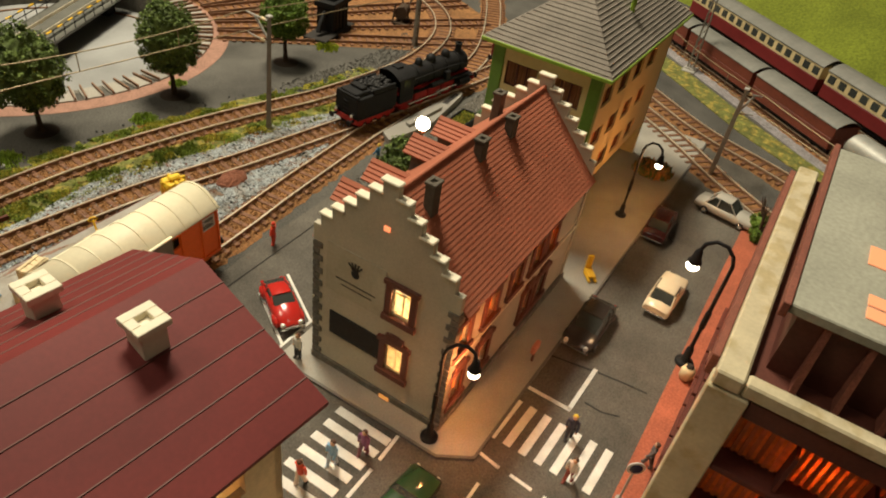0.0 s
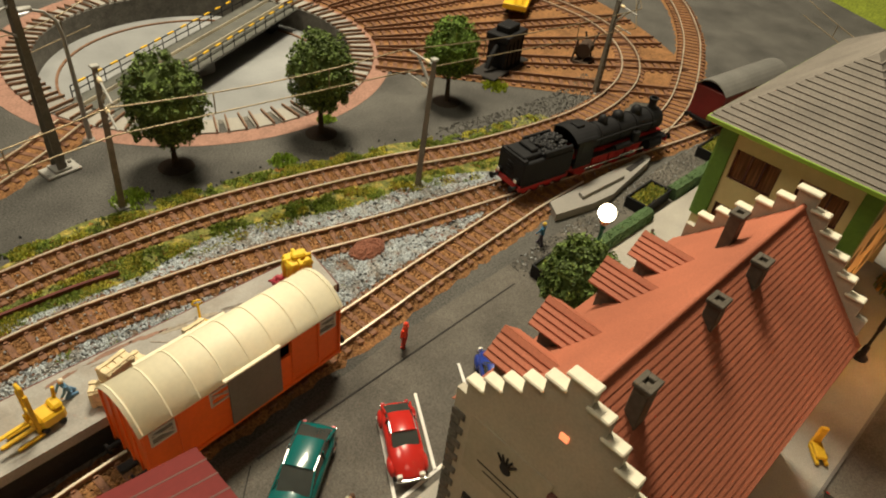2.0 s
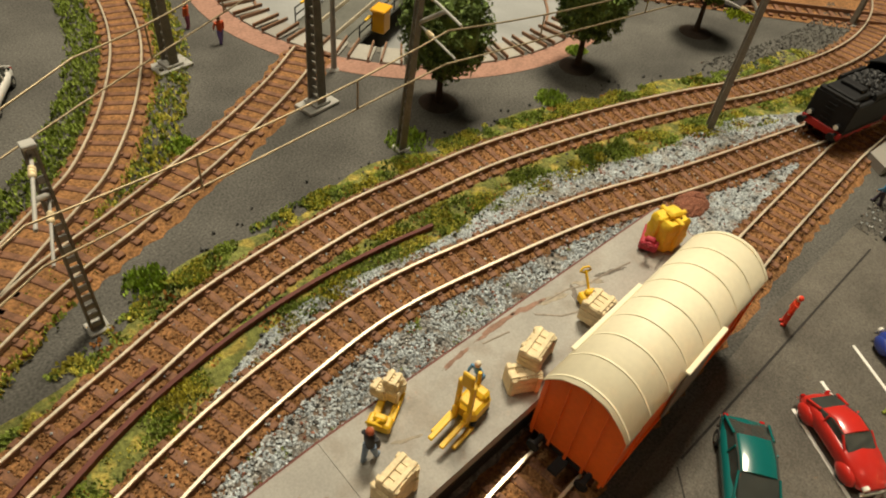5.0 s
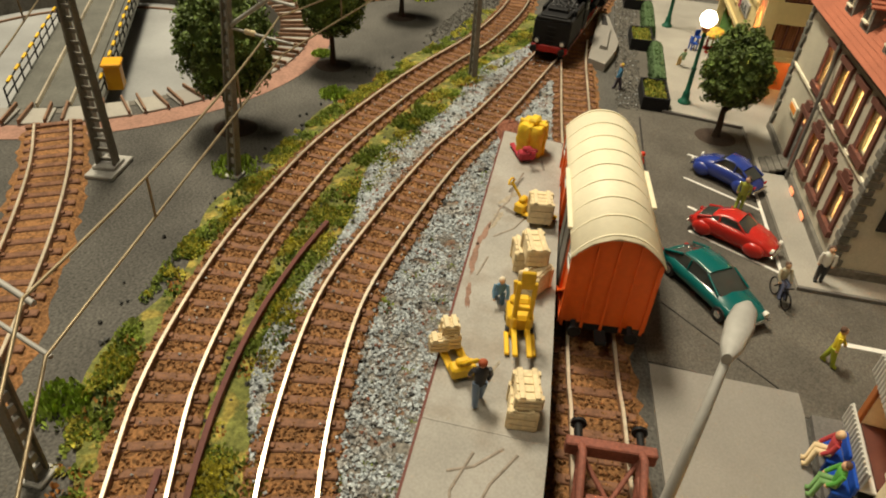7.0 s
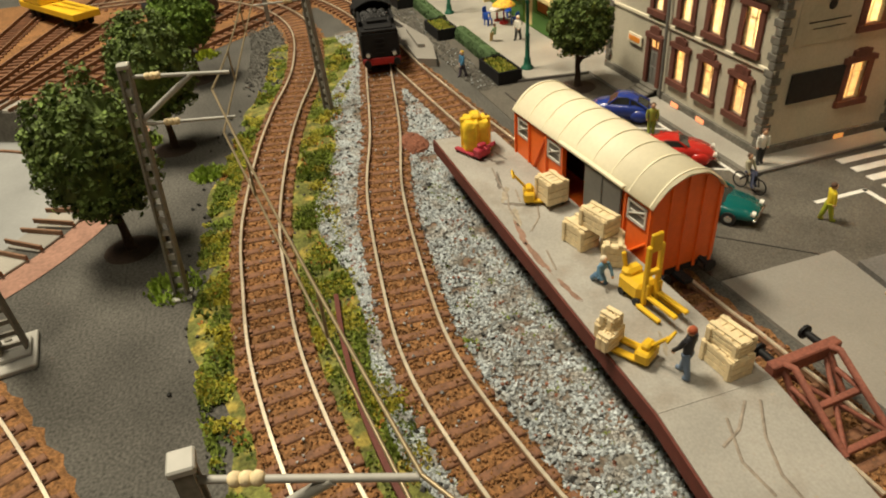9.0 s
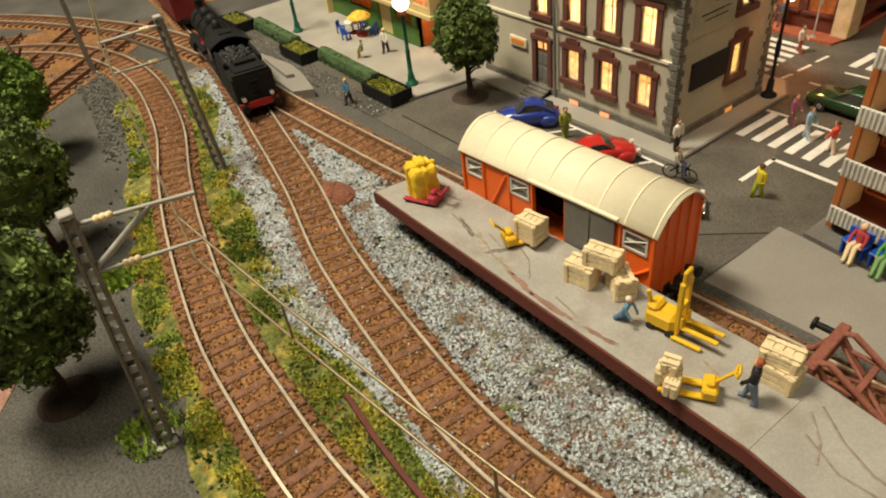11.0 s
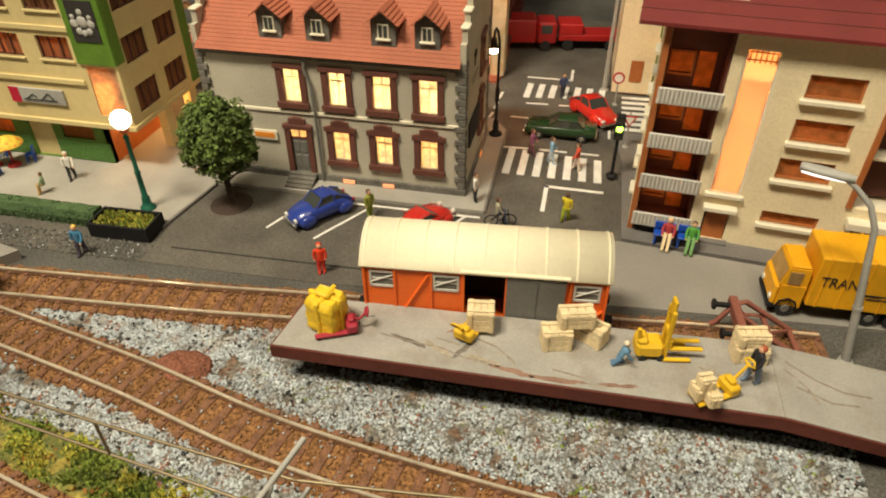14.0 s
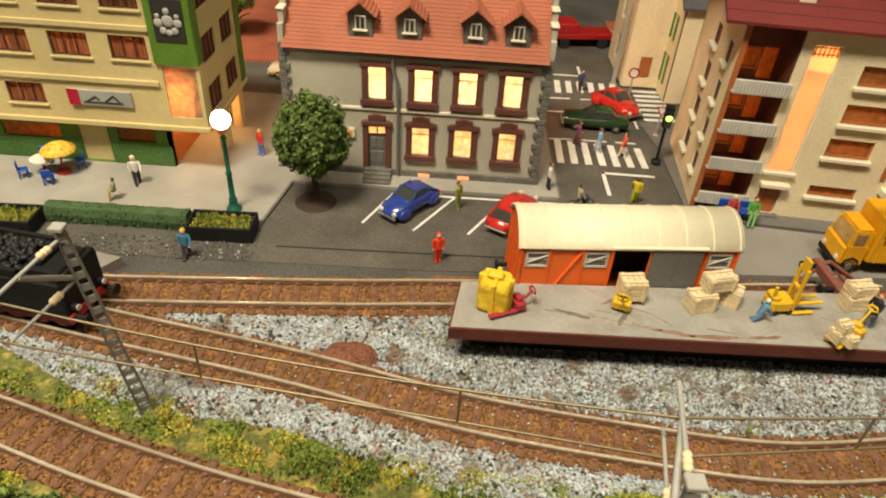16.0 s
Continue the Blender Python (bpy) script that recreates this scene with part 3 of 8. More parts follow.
# ---- gravel and flock between the tracks ----
LA, LM, LS = spline(T_OUTER, 3), spline(T_MAIN, 3), spline(T_SPUR, 3)


def offset_at(line, x):
    """The line's y at a given x."""
    best = min(line, key=lambda p: abs(p.x - x))
    return best.y


YA = {x: offset_at(LA, x) for x in range(-440, 421)}
YM = {x: offset_at(LM, x) for x in range(-560, 421)}
YS = {x: offset_at(LS, x) for x in range(-262, 173)}


def strip(name, x0, x1, lo, hi, z, m, label, category):
    xs = list(range(x0, x1 + 1, 6))
    g = Geo()
    g.loft([[(x, lo(x), -0.5), (x, lo(x), z * 0.4), (x, (lo(x) * 2 + hi(x)) / 3, z), (x, (lo(x) + hi(x) * 2) / 3, z), (x, hi(x), z * 0.4), (x, hi(x), -0.5)] for x in xs], 0, True, True, False)
    return solo(name, g, m, label, category, kind="stuff")


strip("gravel_bed", -330, 400, lambda x: YA[x] + 30 + 5 * math.sin(x / 23), lambda x: YM[x] - 10, 1.2, GRITBED, "pale grey gravel between the tracks", "gravel")
strip("gravel_bed", -180, 172, lambda x: YM[x] + 10, lambda x: min(-112, YS[x] - 10) if x > -170 else YM[x] + 11, 1.1, GRITBED, "pale grey gravel beside the loading platform", "gravel")
solo("grass_mat", (lambda g: g.loft([[(x, YA[x] - 25 - 6 * math.sin(x / 17), 0.15), (x, YA[x] - 12, 1.0), (x, YA[x] + 12, 1.2), (x, YA[x] + 33 + 5 * math.sin(x / 23), 0.7)] for x in range(-320, 400, 6)], 0, False, False, False))(Geo()), mat("flock_mat", (0.15, 0.16, 0.04), 0.95, grain=1.6, vary=0.5, blotch=10, stain=0.35, bump=1.0, bump_mm=1.5, second=(0.34, 0.27, 0.06)), "patchy green and yellow flock along the outer track", "grass", kind="stuff")


def stones(name, count, x0, x1, lo, hi, z, size, m, label, seed, where=None):
    rng = random.Random(seed)
    g = Geo()
    for _ in range(count):
        x = rng.uniform(x0, x1)
        a, b = lo(int(x)), hi(int(x))
        if b <= a:
            continue
        y = rng.uniform(a, b)
        if where and not where(x, y):
            continue
        s = size * rng.uniform(0.5, 1.2)
        q = Euler((rng.uniform(0, 6), rng.uniform(0, 6), rng.uniform(0, 6))).to_matrix()
        v = [q @ Vector((a1 * s * rng.uniform(0.6, 1.1), a2 * s * rng.uniform(0.6, 1.1), a3 * s * rng.uniform(0.6, 1.1))) + Vector((x, y, z + s * 0.25)) for a1, a2, a3 in ((1, 0, 0), (-1, 0, 0), (0, 1, 0), (0, -1, 0), (0, 0, 1), (0, 0, -1))]
        g.add(v, [(0, 2, 4), (2, 1, 4), (1, 3, 4), (3, 0, 4), (2, 0, 5), (1, 2, 5), (3, 1, 5), (0, 3, 5)])
    return tagged(new(name, raw_mesh(name, g, m)), label, "gravel", kind="stuff")


def bare(k):
    """Where the white gravel is thin and the soil shows."""
    return lambda x, y: noise.noise((x / 11, y / 11, k)) + 0.5 * noise.noise((x / 3.5, y / 3.5, k)) > -0.42


BED1 = (lambda x: YA[x] + 30 + 5 * math.sin(x / 23), lambda x: YM[x] - 12)
BED2 = (lambda x: YM[x] + 13, lambda x: min(-120, YS[x] - 13))
stones("gravel", 19000, -320, 260, *BED1, 1.0, 0.95, GRIT, "loose pale grey gravel stones between the tracks", 1, bare(3))
stones("gravel", 23000, -175, 172, *BED2, 1.0, 0.95, GRIT, "loose pale grey gravel stones before the platform", 2, bare(8))
stones("red_gravel", 2600, -320, 260, *BED1, 1.3, 0.9, REDGRIT, "red-brown stones mixed into the pale gravel", 51, lambda x, y: not bare(21)(x, y) or noise.noise((x, y, 5)) > 0.42)
stones("red_gravel", 3600, -175, 172, *BED2, 1.3, 0.9, REDGRIT, "red-brown stones mixed into the pale gravel", 52, lambda x, y: not bare(24)(x, y) or noise.noise((x, y, 6)) > 0.42)
stones("dark_gravel", 450, -320, 260, *BED1, 1.2, 1.2, DARKGRIT, "dark stones mixed into the pale gravel", 53)
stones("dark_gravel", 500, -175, 172, *BED2, 1.2, 1.2, DARKGRIT, "dark stones mixed into the pale gravel", 54)
stones("dark_gravel", 1900, -420, -150, lambda x: -97 + (x + 420) * 0.02, lambda x: -76, 0.4, 0.8, GREYGRIT, "dark grit strewn along the terrace edge", 55)
stones("pale_grit", 130, -420, -150, lambda x: -97 + (x + 420) * 0.02, lambda x: -77, 0.6, 0.75, GRIT, "pale grit strewn along the terrace edge", 56)
stones("fallen_stone", 260, -330, 300, lambda x: YM[x] - 13, lambda x: YM[x] + 13, 3.0, 0.8, GRIT, "pale stones fallen onto the middle track", 57)
stones("fallen_stone", 160, -300, 280, lambda x: YA[x] - 13, lambda x: YA[x] + 13, 3.0, 0.7, GRIT, "pale stones fallen onto the outer track", 58)
stones("dark_gravel", 350, -320, 150, lambda x: YA[x] - 40, lambda x: YA[x] + 36, 0.5, 1.3, DARKGRIT, "dark loose grit beside the outer track", 3)
stones("dark_gravel", 1300, -420, -230, lambda x: YA[x] - 44, lambda x: YA[x] - 14, 0.3, 1.1, GREYGRIT, "dark loose grit beside the outer track", 4)
stones("ballast_grit", 8500, -330, 300, lambda x: YM[x] - 14, lambda x: YM[x] + 14, 2.2, 0.85, BALLAST, "loose brown ballast grit", 5)
stones("ballast_grit", 8500, -330, 300, lambda x: YA[x] - 14, lambda x: YA[x] + 14, 2.2, 0.85, BALLAST, "loose brown ballast grit", 6)
stones("ballast_grit", 4800, -255, 170, lambda x: YS[x] - 14, lambda x: YS[x] + 14, 2.2, 0.85, BALLAST, "loose brown ballast grit", 7)


def flock(name, m, count, where, label, seed, tall=2.6, spread=1.5):
    rng = random.Random(seed)
    g = Geo()
    for _ in range(count):
        x, y, s = where(rng)
        for _ in range(3):
            a = rng.uniform(0, 6.28)
            dx, dy = math.cos(a), math.sin(a)
            h = tall * s * rng.uniform(0.5, 1.1)
            ox, oy = rng.uniform(-spread, spread), rng.uniform(-spread, spread)
            w = rng.uniform(0.5, 0.95)
            g.add([(x + ox - dx * w, y + oy - dy * w, 0.4), (x + ox + dx * w, y + oy + dy * w, 0.4), (x + ox + dx * w * 0.5 - dy * 0.8, y + oy + dy * w * 0.5 + dx * 0.8, h), (x + ox - dx * w * 0.5 - dy * 0.8, y + oy - dy * w * 0.5 + dx * 0.8, h)], [(0, 1, 2, 3)])
    return tagged(new(name, raw_mesh(name, g, m)), label, "grass", kind="stuff")


def verge(rng):
    while True:
        x = rng.uniform(-310, 240)
        side = rng.random() < 0.35
        y = YA[int(x)] + (rng.uniform(-27, -15) if side else rng.uniform(15, 36))
        n = noise.noise((x / 22, y / 22, 3))
        if n > -0.25:
            return x, y, 0.8 + n * 0.6


def patch(k, thr):
    def f(rng):
        while True:
            x, y, s = verge(rng)
            if noise.noise((x / 14 + k * 9, y / 14, k)) > thr:
                return x, y, s
    return f


flock("grass", FLOCK[0], 7600, patch(1, -0.05), "green flock grass along the outer track", 11)
flock("grass", FLOCK[1], 6500, patch(2, 0.08), "yellow flock grass along the outer track", 12)
flock("grass", FLOCK[2], 350, patch(3, 0.22), "orange flock flowers along the outer track", 13)
flock("grass", FLOCK[3], 1200, patch(4, 0.0), "dark green flock along the outer track", 14)


def clump(cx, cy, r):
    def f(rng):
        a, d = rng.uniform(0, 6.28), r * math.sqrt(rng.random())
        return cx + d * math.cos(a), cy + d * math.sin(a), 1.25 - d / r * 0.6
    return f


def speck(rng):
    while True:
        x = rng.uniform(-60, 172)
        a, b = BED2[0](int(x)), BED2[1](int(x))
        y = rng.uniform(a, b)
        if noise.noise((x / 10, y / 10, 31)) > 0.22:
            return x, y, 0.75


flock("grass", FLOCK[0], 420, speck, "green flock specks in the pale gravel", 61, tall=2.6, spread=1.0)
TUFT = mat("tuft_green", (0.26, 0.36, 0.05), 0.9, grain=2, vary=0.3, island=0.45)
for k, (cx, cy, r) in enumerate(((-4, -279, 11), (-105, -263, 9), (-325, -262, 12), (150, -262, 9), (96, -340, 8), (-165, -295, 6))):
    flock("grass_tuft", TUFT if k != 2 else mat("lime_tuft", (0.30, 0.36, 0.02), 0.9, island=0.4), 130, clump(cx, cy, r), "bright green grass tuft on the grit", 30 + k, tall=4.2 if k < 4 else 3.2, spread=1.8)


def curve_side(sgn):
    line = spline(T_CURVE, 3)

    def f(rng):
        k = rng.randrange(1, len(line) - 1)
        d = (line[k + 1] - line[k - 1]).normalized()
        o = rng.uniform(15, 34) * sgn
        return line[k].x - d.y * o, line[k].y + d.x * o, 1.0
    return f


flock("grass", FLOCK[0], 2600, curve_side(1), "green flock grass beside the curved track", 21)
flock("grass", FLOCK[0], 1200, curve_side(-1), "green flock grass beside the curved track", 22)
flock("grass", FLOCK[1], 1300, curve_side(-1), "yellow flock grass beside the curved track", 23)

# ---- town house with stepped gables ----
def tiled_slope(g, x0, x1, y0, z0, y1, z1, rows, k, lip=0.42):
    """Course k of the tiles from the eave (y0, z0) up to the ridge (y1, z1)."""
    d = Vector((0, y1 - y0, z1 - z0))
    n = Vector((0, -d.z, d.y)).normalized()
    if n.z < 0:
        n = -n
    a = Vector((0, y0, z0)) + d * (k / rows)
    b = Vector((0, y0, z0)) + d * ((k + 1.15) / rows if k < rows - 1 else 1)
    v = []
    for x in (x0, x1):
        v += [(x, a.y, a.z), (x, *(a + n * lip)[1:]), (x, *(b + n * 0.15)[1:]), (x, b.y, b.z)]
    return g.add(v, [(0, 1, 2, 3), (7, 6, 5, 4), (0, 4, 5, 1), (1, 5, 6, 2), (2, 6, 7, 3), (3, 7, 4, 0)])


def house_window(house, p, u, n, s, z0, z1, w, arched, pane_mat=None):
    """A window with moulded surround on an upright face; s: its middle along the face."""
    g = Geo()
    h = w / 2
    f = 3.4
    g.slab(p, u, n, s - h - f, s - h, z0, z1, -1, 1.1)
    g.slab(p, u, n, s + h, s + h + f, z0, z1, -1, 1.1)
    g.slab(p, u, n, s - h - f - 1, s + h + f + 1, z1, z1 + 2.6, -1, 1.8)
    if arched:
        for k in range(6):
            a = (k / 5 - 0.5) * 2
            g.slab(p, u, n, s + a * (h + 1) - 1.4, s + a * (h + 1) + 1.4, z1 + 2.4, z1 + 3.2 + 3.6 * math.sqrt(max(0, 1 - a * a)), -1, 1.6)
    win = part("window", g, TRIM, house, "dark red-brown moulded window surround")
    part("sill", Geo().slab(p, u, n, s - h - f - 0.8, s + h + f + 0.8, z0 - 3.2, z0, -1, 2.2), TRIM, win)
    c = Geo().slab(p, u, n, s - h, s + h, z0, z1, -2.6, -2.2)
    part("pane", c, pane_mat or CURT_W, win, "lit window pane with pale curtain")
    b = Geo()
    b.slab(p, u, n, s - 0.3, s + 0.3, z0, z1, -2.2, -1.6)
    b.slab(p, u, n, s - h, s + h, z0 + (z1 - z0) * 0.68, z0 + (z1 - z0) * 0.68 + 0.6, -2.2, -1.6)
    part("glazing_bar", b, WHITEPL, win)
    return win


def town_house():
    ob = thing("town_house", "beige rendered town house with stepped gables and terracotta roof", "house")
    X0, X1, Y0, Y1, ZE = -150.0, -1.0, 2.0, 80.0, 79.0
    up = [(-97.0, 50.5, 70), (-71, 50.5, 70), (-46, 50.5, 70), (-20.5, 50.5, 70)]
    low = [(-71.5, 16.5, 35), (-46.5, 16.5, 35), (-20.5, 16.5, 35)]
    W = 10.0
    holes = [(x - W / 2 - X0, x + W / 2 - X0, a, b) for x, a, b in up + low]
    front = Geo().wall((X0, Y0, 0), (1, 0, 0), (0, -1, 0), 0, X1 - X0, 0, ZE, 3, holes + [(X0 * -1 - 102, X0 * -1 - 92, 6, 34)])
    part("wall", front, RENDERED, ob)
    street = [(-10, 52, 70), (-37, 52, 70), (-63, 52, 70), (-88, 52, 70), (-107, 52, 70)]
    streetlow = [(-12, 16, 35), (-38, 16, 35), (-88, 16, 35), (-107, 16, 35)]
    sh = [(X1 - x - W / 2, X1 - x + W / 2, a, b) for x, a, b in street + streetlow]
    part("wall", Geo().wall((X1, Y1, 0), (-1, 0, 0), (0, 1, 0), 0, X1 - X0, 0, ZE, 3, sh), RENDERED, ob)
    # gable walls with steps
    for x, sgn in ((X1, 1), (X0, -1)):
        g = Geo()
        hole = [(46, 56, 23, 42), (47, 57, 60, 78)] if sgn > 0 else []
        if sgn > 0:
            g.wall((x + 0.5, Y0 - 1, 0), (0, 1, 0), (1, 0, 0), 0, Y1 - Y0 + 2, 0, 90, 3, [(a - 1, b - 1, c, d) for a, b, c, d in hole])
        else:
            g.wall((x - 0.5, Y1 + 1, 0), (0, -1, 0), (-1, 0, 0), 0, Y1 - Y0 + 2, 0, 90, 3)
        steps = 6
        a, b = sorted((x + 0.5 * sgn, x - 2.5 * sgn))
        for k in range(steps):
            y0, y1 = Y0 + 3 + k * 6.4, Y1 - 3 - k * 6.4
            part("gable_step", Geo().box(a, b, y0, y1, 90 if k == 0 else 90 + k * 6.4, 96.4 + k * 6.4), RENDERED, ob)
        part("gable_wall", g, RENDERED, ob)
        for k in range(steps):
            for y in ((Y0 + 3 + k * 6.4, Y0 + 9.8 + k * 6.4), (Y1 - 9.8 - k * 6.4, Y1 - 3 - k * 6.4)):
                if k == steps - 1:
                    y = (Y0 + 3 + k * 6.4 - 0.5, Y1 - 3 - k * 6.4 + 0.5)
                part("gable_cap", Geo().box(a - 0.8, b + 0.8, y[0] - 0.8, y[1], 96.4 + k * 6.4, 97.8 + k * 6.4, 0.4), WHITEPL, ob, "pale worn coping stone")
                if k == steps - 1:
                    break
    # quoins
    for cx, cy, ux in ((X1 + 0.6, Y0 - 1, -1), (X1 + 0.6, Y1 + 1, -1), (X0 - 0.6, Y0 - 1, 1)):
        for k in range(19):
            w = 5.5 if k % 2 else 3.6
            a, b = sorted((cx + 0.5 * -ux, cx + ux * w))
            c, d = (cy - 0.5, cy + (3.6 if k % 2 else 5.5)) if cy < 40 else (cy - (3.6 if k % 2 else 5.5), cy + 0.5)
            part("quoin", Geo().box(a, b, c, d, 6.6 + k * 3.9, 6.6 + k * 3.9 + 3.5, 0.3), STONE, ob)
    part("plinth", Geo().box(X0 - 1.5, X1 + 1.8, Y0 - 1.6, Y1 + 1.6, 0, 6.2, 0.4), STONE, ob, "dark grey stone plinth")
    part("string_course", Geo().box(X0, X1 + 1.2, Y0 - 1.0, Y0, 43.6, 45.6, 0.3), WHITEPL, ob)
    part("string_course", Geo().box(X0, X1 + 1, Y1, Y1 + 1, 43.6, 45.6, 0.3), WHITEPL, ob)
    part("cornice", Geo().box(X0, X1, Y0 - 1.8, Y0, 75.5, ZE - 0.5, 0.4), STONE, ob)
    part("cornice", Geo().box(X0, X1, Y1, Y1 + 1.8, 75.5, ZE - 0.5, 0.4), STONE, ob)
    for k, (x, a, b) in enumerate(up):
        house_window(ob, (0, Y0, 0), (1, 0, 0), (0, -1, 0), x, a, b, W, False)
    for x, a, b in low:
        house_window(ob, (0, Y0, 0), (1, 0, 0), (0, -1, 0), x, a, b, W, True)
    for x, a, b in street:
        house_window(ob, (0, Y1, 0), (-1, 0, 0), (0, 1, 0), -x, a, b, W, False, CURT_O)
    for x, a, b in streetlow:
        house_window(ob, (0, Y1, 0), (-1, 0, 0), (0, 1, 0), -x, a, b, W, True, CURT_O)
    house_window(ob, (X1 + 0.5, 0, 0), (0, 1, 0), (1, 0, 0), 51, 23, 42, 10, True)
    house_window(ob, (X1 + 0.5, 0, 0), (0, 1, 0), (1, 0, 0), 52, 60, 78, 10, False)
    # front door, steps, fanlight
    g = Geo().box(-105.4, -102, Y0 - 1.4, Y0 + 1, 6, 36, 0.3).box(-92, -88.6, Y0 - 1.4, Y0 + 1, 6, 36, 0.3).box(-106, -88, Y0 - 2, Y0 + 1, 34, 37, 0.3)
    for k in range(6):
        a = (k / 5 - 0.5) * 2
        g.box(-97 + a * 6 - 1.4, -97 + a * 6 + 1.4, Y0 - 1.7, Y0 + 0.5, 36.8, 37.6 + 4 * math.sqrt(max(0, 1 - a * a)), 0.2)
    door = part("door_surround", g, TRIM, ob)
    part("door", Geo().box(-102, -92, Y0 + 0.6, Y0 + 1.4, 6, 27.5, 0.2).box(-100.8, -97.6, Y0 + 0.2, Y0 + 0.7, 9, 17, 0.2).box(-96.4, -93.2, Y0 + 0.2, Y0 + 0.7, 9, 17, 0.2).box(-100.8, -97.6, Y0 + 0.2, Y0 + 0.7, 19, 26, 0.2).box(-96.4, -93.2, Y0 + 0.2, Y0 + 0.7, 19, 26, 0.2), GREYDOOR, door, "dark panelled front door")
    part("fanlight", Geo().box(-102, -92, Y0 + 1, Y0 + 1.4, 28.2, 34), CURT_W, door)
    part("fanlight_bar", Geo().box(-97.3, -96.7, Y0 + 0.5, Y0 + 1, 28, 34).box(-102, -92, Y0 + 0.3, Y0 + 1.2, 27.4, 28.4), TRIM, door)
    for k in range(4):
        part("step", Geo().box(-104.5, -88, -11.5 + k * 3.1, 1, 2.2, 3.3 + k * 1.1, 0.2), STONE, ob)
    pipe = Geo().tube([(-88, 0.6, 77), (-88, -0.2, 70), (-85.2, -0.2, 62), (-84.6, -0.2, 45), (-84.2, -0.2, 3)], 0.9, 8)
    part("drainpipe", pipe, GREYDOOR, ob, "dark grey drainpipe")
    part("sign_board", Geo().box(-125, -110, 0.4, 1.4, 26, 32, 0.2), WHITEPL, ob, "small sign board with orange lettering bars")
    part("sign_bar", Geo().box(-123.5, -111.5, 0.1, 0.4, 27.5, 30.5), mat("orange_sign", (0.8, 0.28, 0.03), 0.6), ob)
    for x in (-68.5, -44.5):
        part("cellar_window", Geo().box(x - 3.5, x + 3.5, -0.6, -0.1, 2.6, 5.2, 0.2), glow("cellar_glow", (1.0, 0.36, 0.16), 0.7), ob, "small lit cellar window")
    part("cellar_window", Geo().box(1.2, 1.6, 46, 52, 2.6, 5.2, 0.2), glow("cellar_glow", (1.0, 0.42, 0.1), 0.5), ob, "small lit cellar window")
    # painted board and dark plaque on the gable
    board = part("gable_board", Geo().box(-0.5, 0.0, 9, 43, 55, 84, 0.15), mat("ochre_board", (0.43, 0.40, 0.31), 0.9, grain=2, vary=0.08), ob, "flat beige painted advertising board")
    mark = Geo()
    for k in range(5):
        a = math.radians(50 + k * 20)
        mark.cyl((0.15, 26 - math.cos(a) * 2, 74 + math.sin(a) * 1), (0.15, 26 - math.cos(a) * 6, 74 + math.sin(a) * 5), 0.55, 0.4, 5)
    mark.ball((0.1, 26, 72.5), 0.3, 2.4, 2.6)
    part("emblem", mark, DARK, board, "dark fan-shaped emblem")
    part("writing_bar", Geo().box(0, 0.15, 15, 38, 65, 65.6).box(0, 0.15, 18, 36, 62, 62.5), DARK, board)
    part("plaque", Geo().box(-0.5, 0.6, 12, 43, 27, 42, 0.3), DARK, ob, "dark wall plaque with worn relief")
    part("gable_lamp", Geo().box(-0.5, 0.3, 39.5, 42.5, 105, 107.5, 0.2), glow("gable_glow", (1, 0.3, 0.12), 1.2), ob)
    # roof
    RY, RZ = 41.0, 122.5
    for ye in (Y0 - 4, Y1 + 4):
        for k in range(26):
            part("tile_course", tiled_slope(Geo(), X0 + 1.5, X1 - 2, ye, ZE - 0.5, RY, RZ, 26, k), TILE, ob, "course of terracotta roof tiles")
    part("roof_deck", Geo().slab_x([(Y0 - 3, ZE - 0.6), (RY, RZ - 0.4), (Y1 + 3, ZE - 0.6), (Y1 + 1, ZE - 1.4), (RY, RZ - 2), (Y0 - 1, ZE - 1.4)], X0 + 2, X1 - 2.5), BROWN, ob)
    part("ridge", Geo().tube([(X0 + 1, RY, RZ + 0.2), (X1 - 2, RY, RZ + 0.2)], 1.2, 8), TILE, ob)
    slope = (RZ - ZE) / (RY - Y0 + 4)
    # dormers on the platform side
    for cx in (-106.0, -79.5, -44.0, -21.0):
        yf = Y0 + 2.0
        zb = ZE + (yf - Y0 + 4) * slope - 1
        hh, hw = 14.0, 6.5
        g = Geo()
        g.slab_y([(cx - hw, zb), (cx + hw, zb), (cx + hw, zb + hh), (cx, zb + hh + 5.5), (cx - hw, zb + hh)], yf, yf + 17)
        d = part("dormer", g, STONE, ob, "grey slate-clad dormer with small white window")
        for sgn in (-1, 1):
            line = []
            for k in range(5):
                u = k / 5
                line += [(cx + sgn * (hw + 2.6) * (1 - u), zb + hh - 1.6 + 7.8 * u), (cx + sgn * (hw + 2.6) * (1 - u), zb + hh - 0.9 + 7.8 * u)]
            line += [(cx + sgn * 0.05, zb + hh + 6.8), (cx + sgn * 0.05, zb + hh + 5.6)]
            part("dormer_roof", Geo().slab_y(line, yf - 3.6, yf + 20), TILE, d)
        part("dormer_window", Geo().box(cx - 3, cx + 3, yf - 0.5, yf + 0.4, zb + 5, zb + 12.5, 0.2), WHITEPL, d, "small white casement")
        part("dormer_pane", Geo().box(cx - 2.2, cx - 0.3, yf - 0.8, yf - 0.4, zb + 5.8, zb + 11.8).box(cx + 0.3, cx + 2.2, yf - 0.8, yf - 0.4, zb + 5.8, zb + 11.8), GLASSD, d)
        part("dormer_sill", Geo().box(cx - 4, cx + 4, yf - 1.4, yf + 0.3, zb + 4.2, zb + 5.2, 0.2), WHITEPL, d)
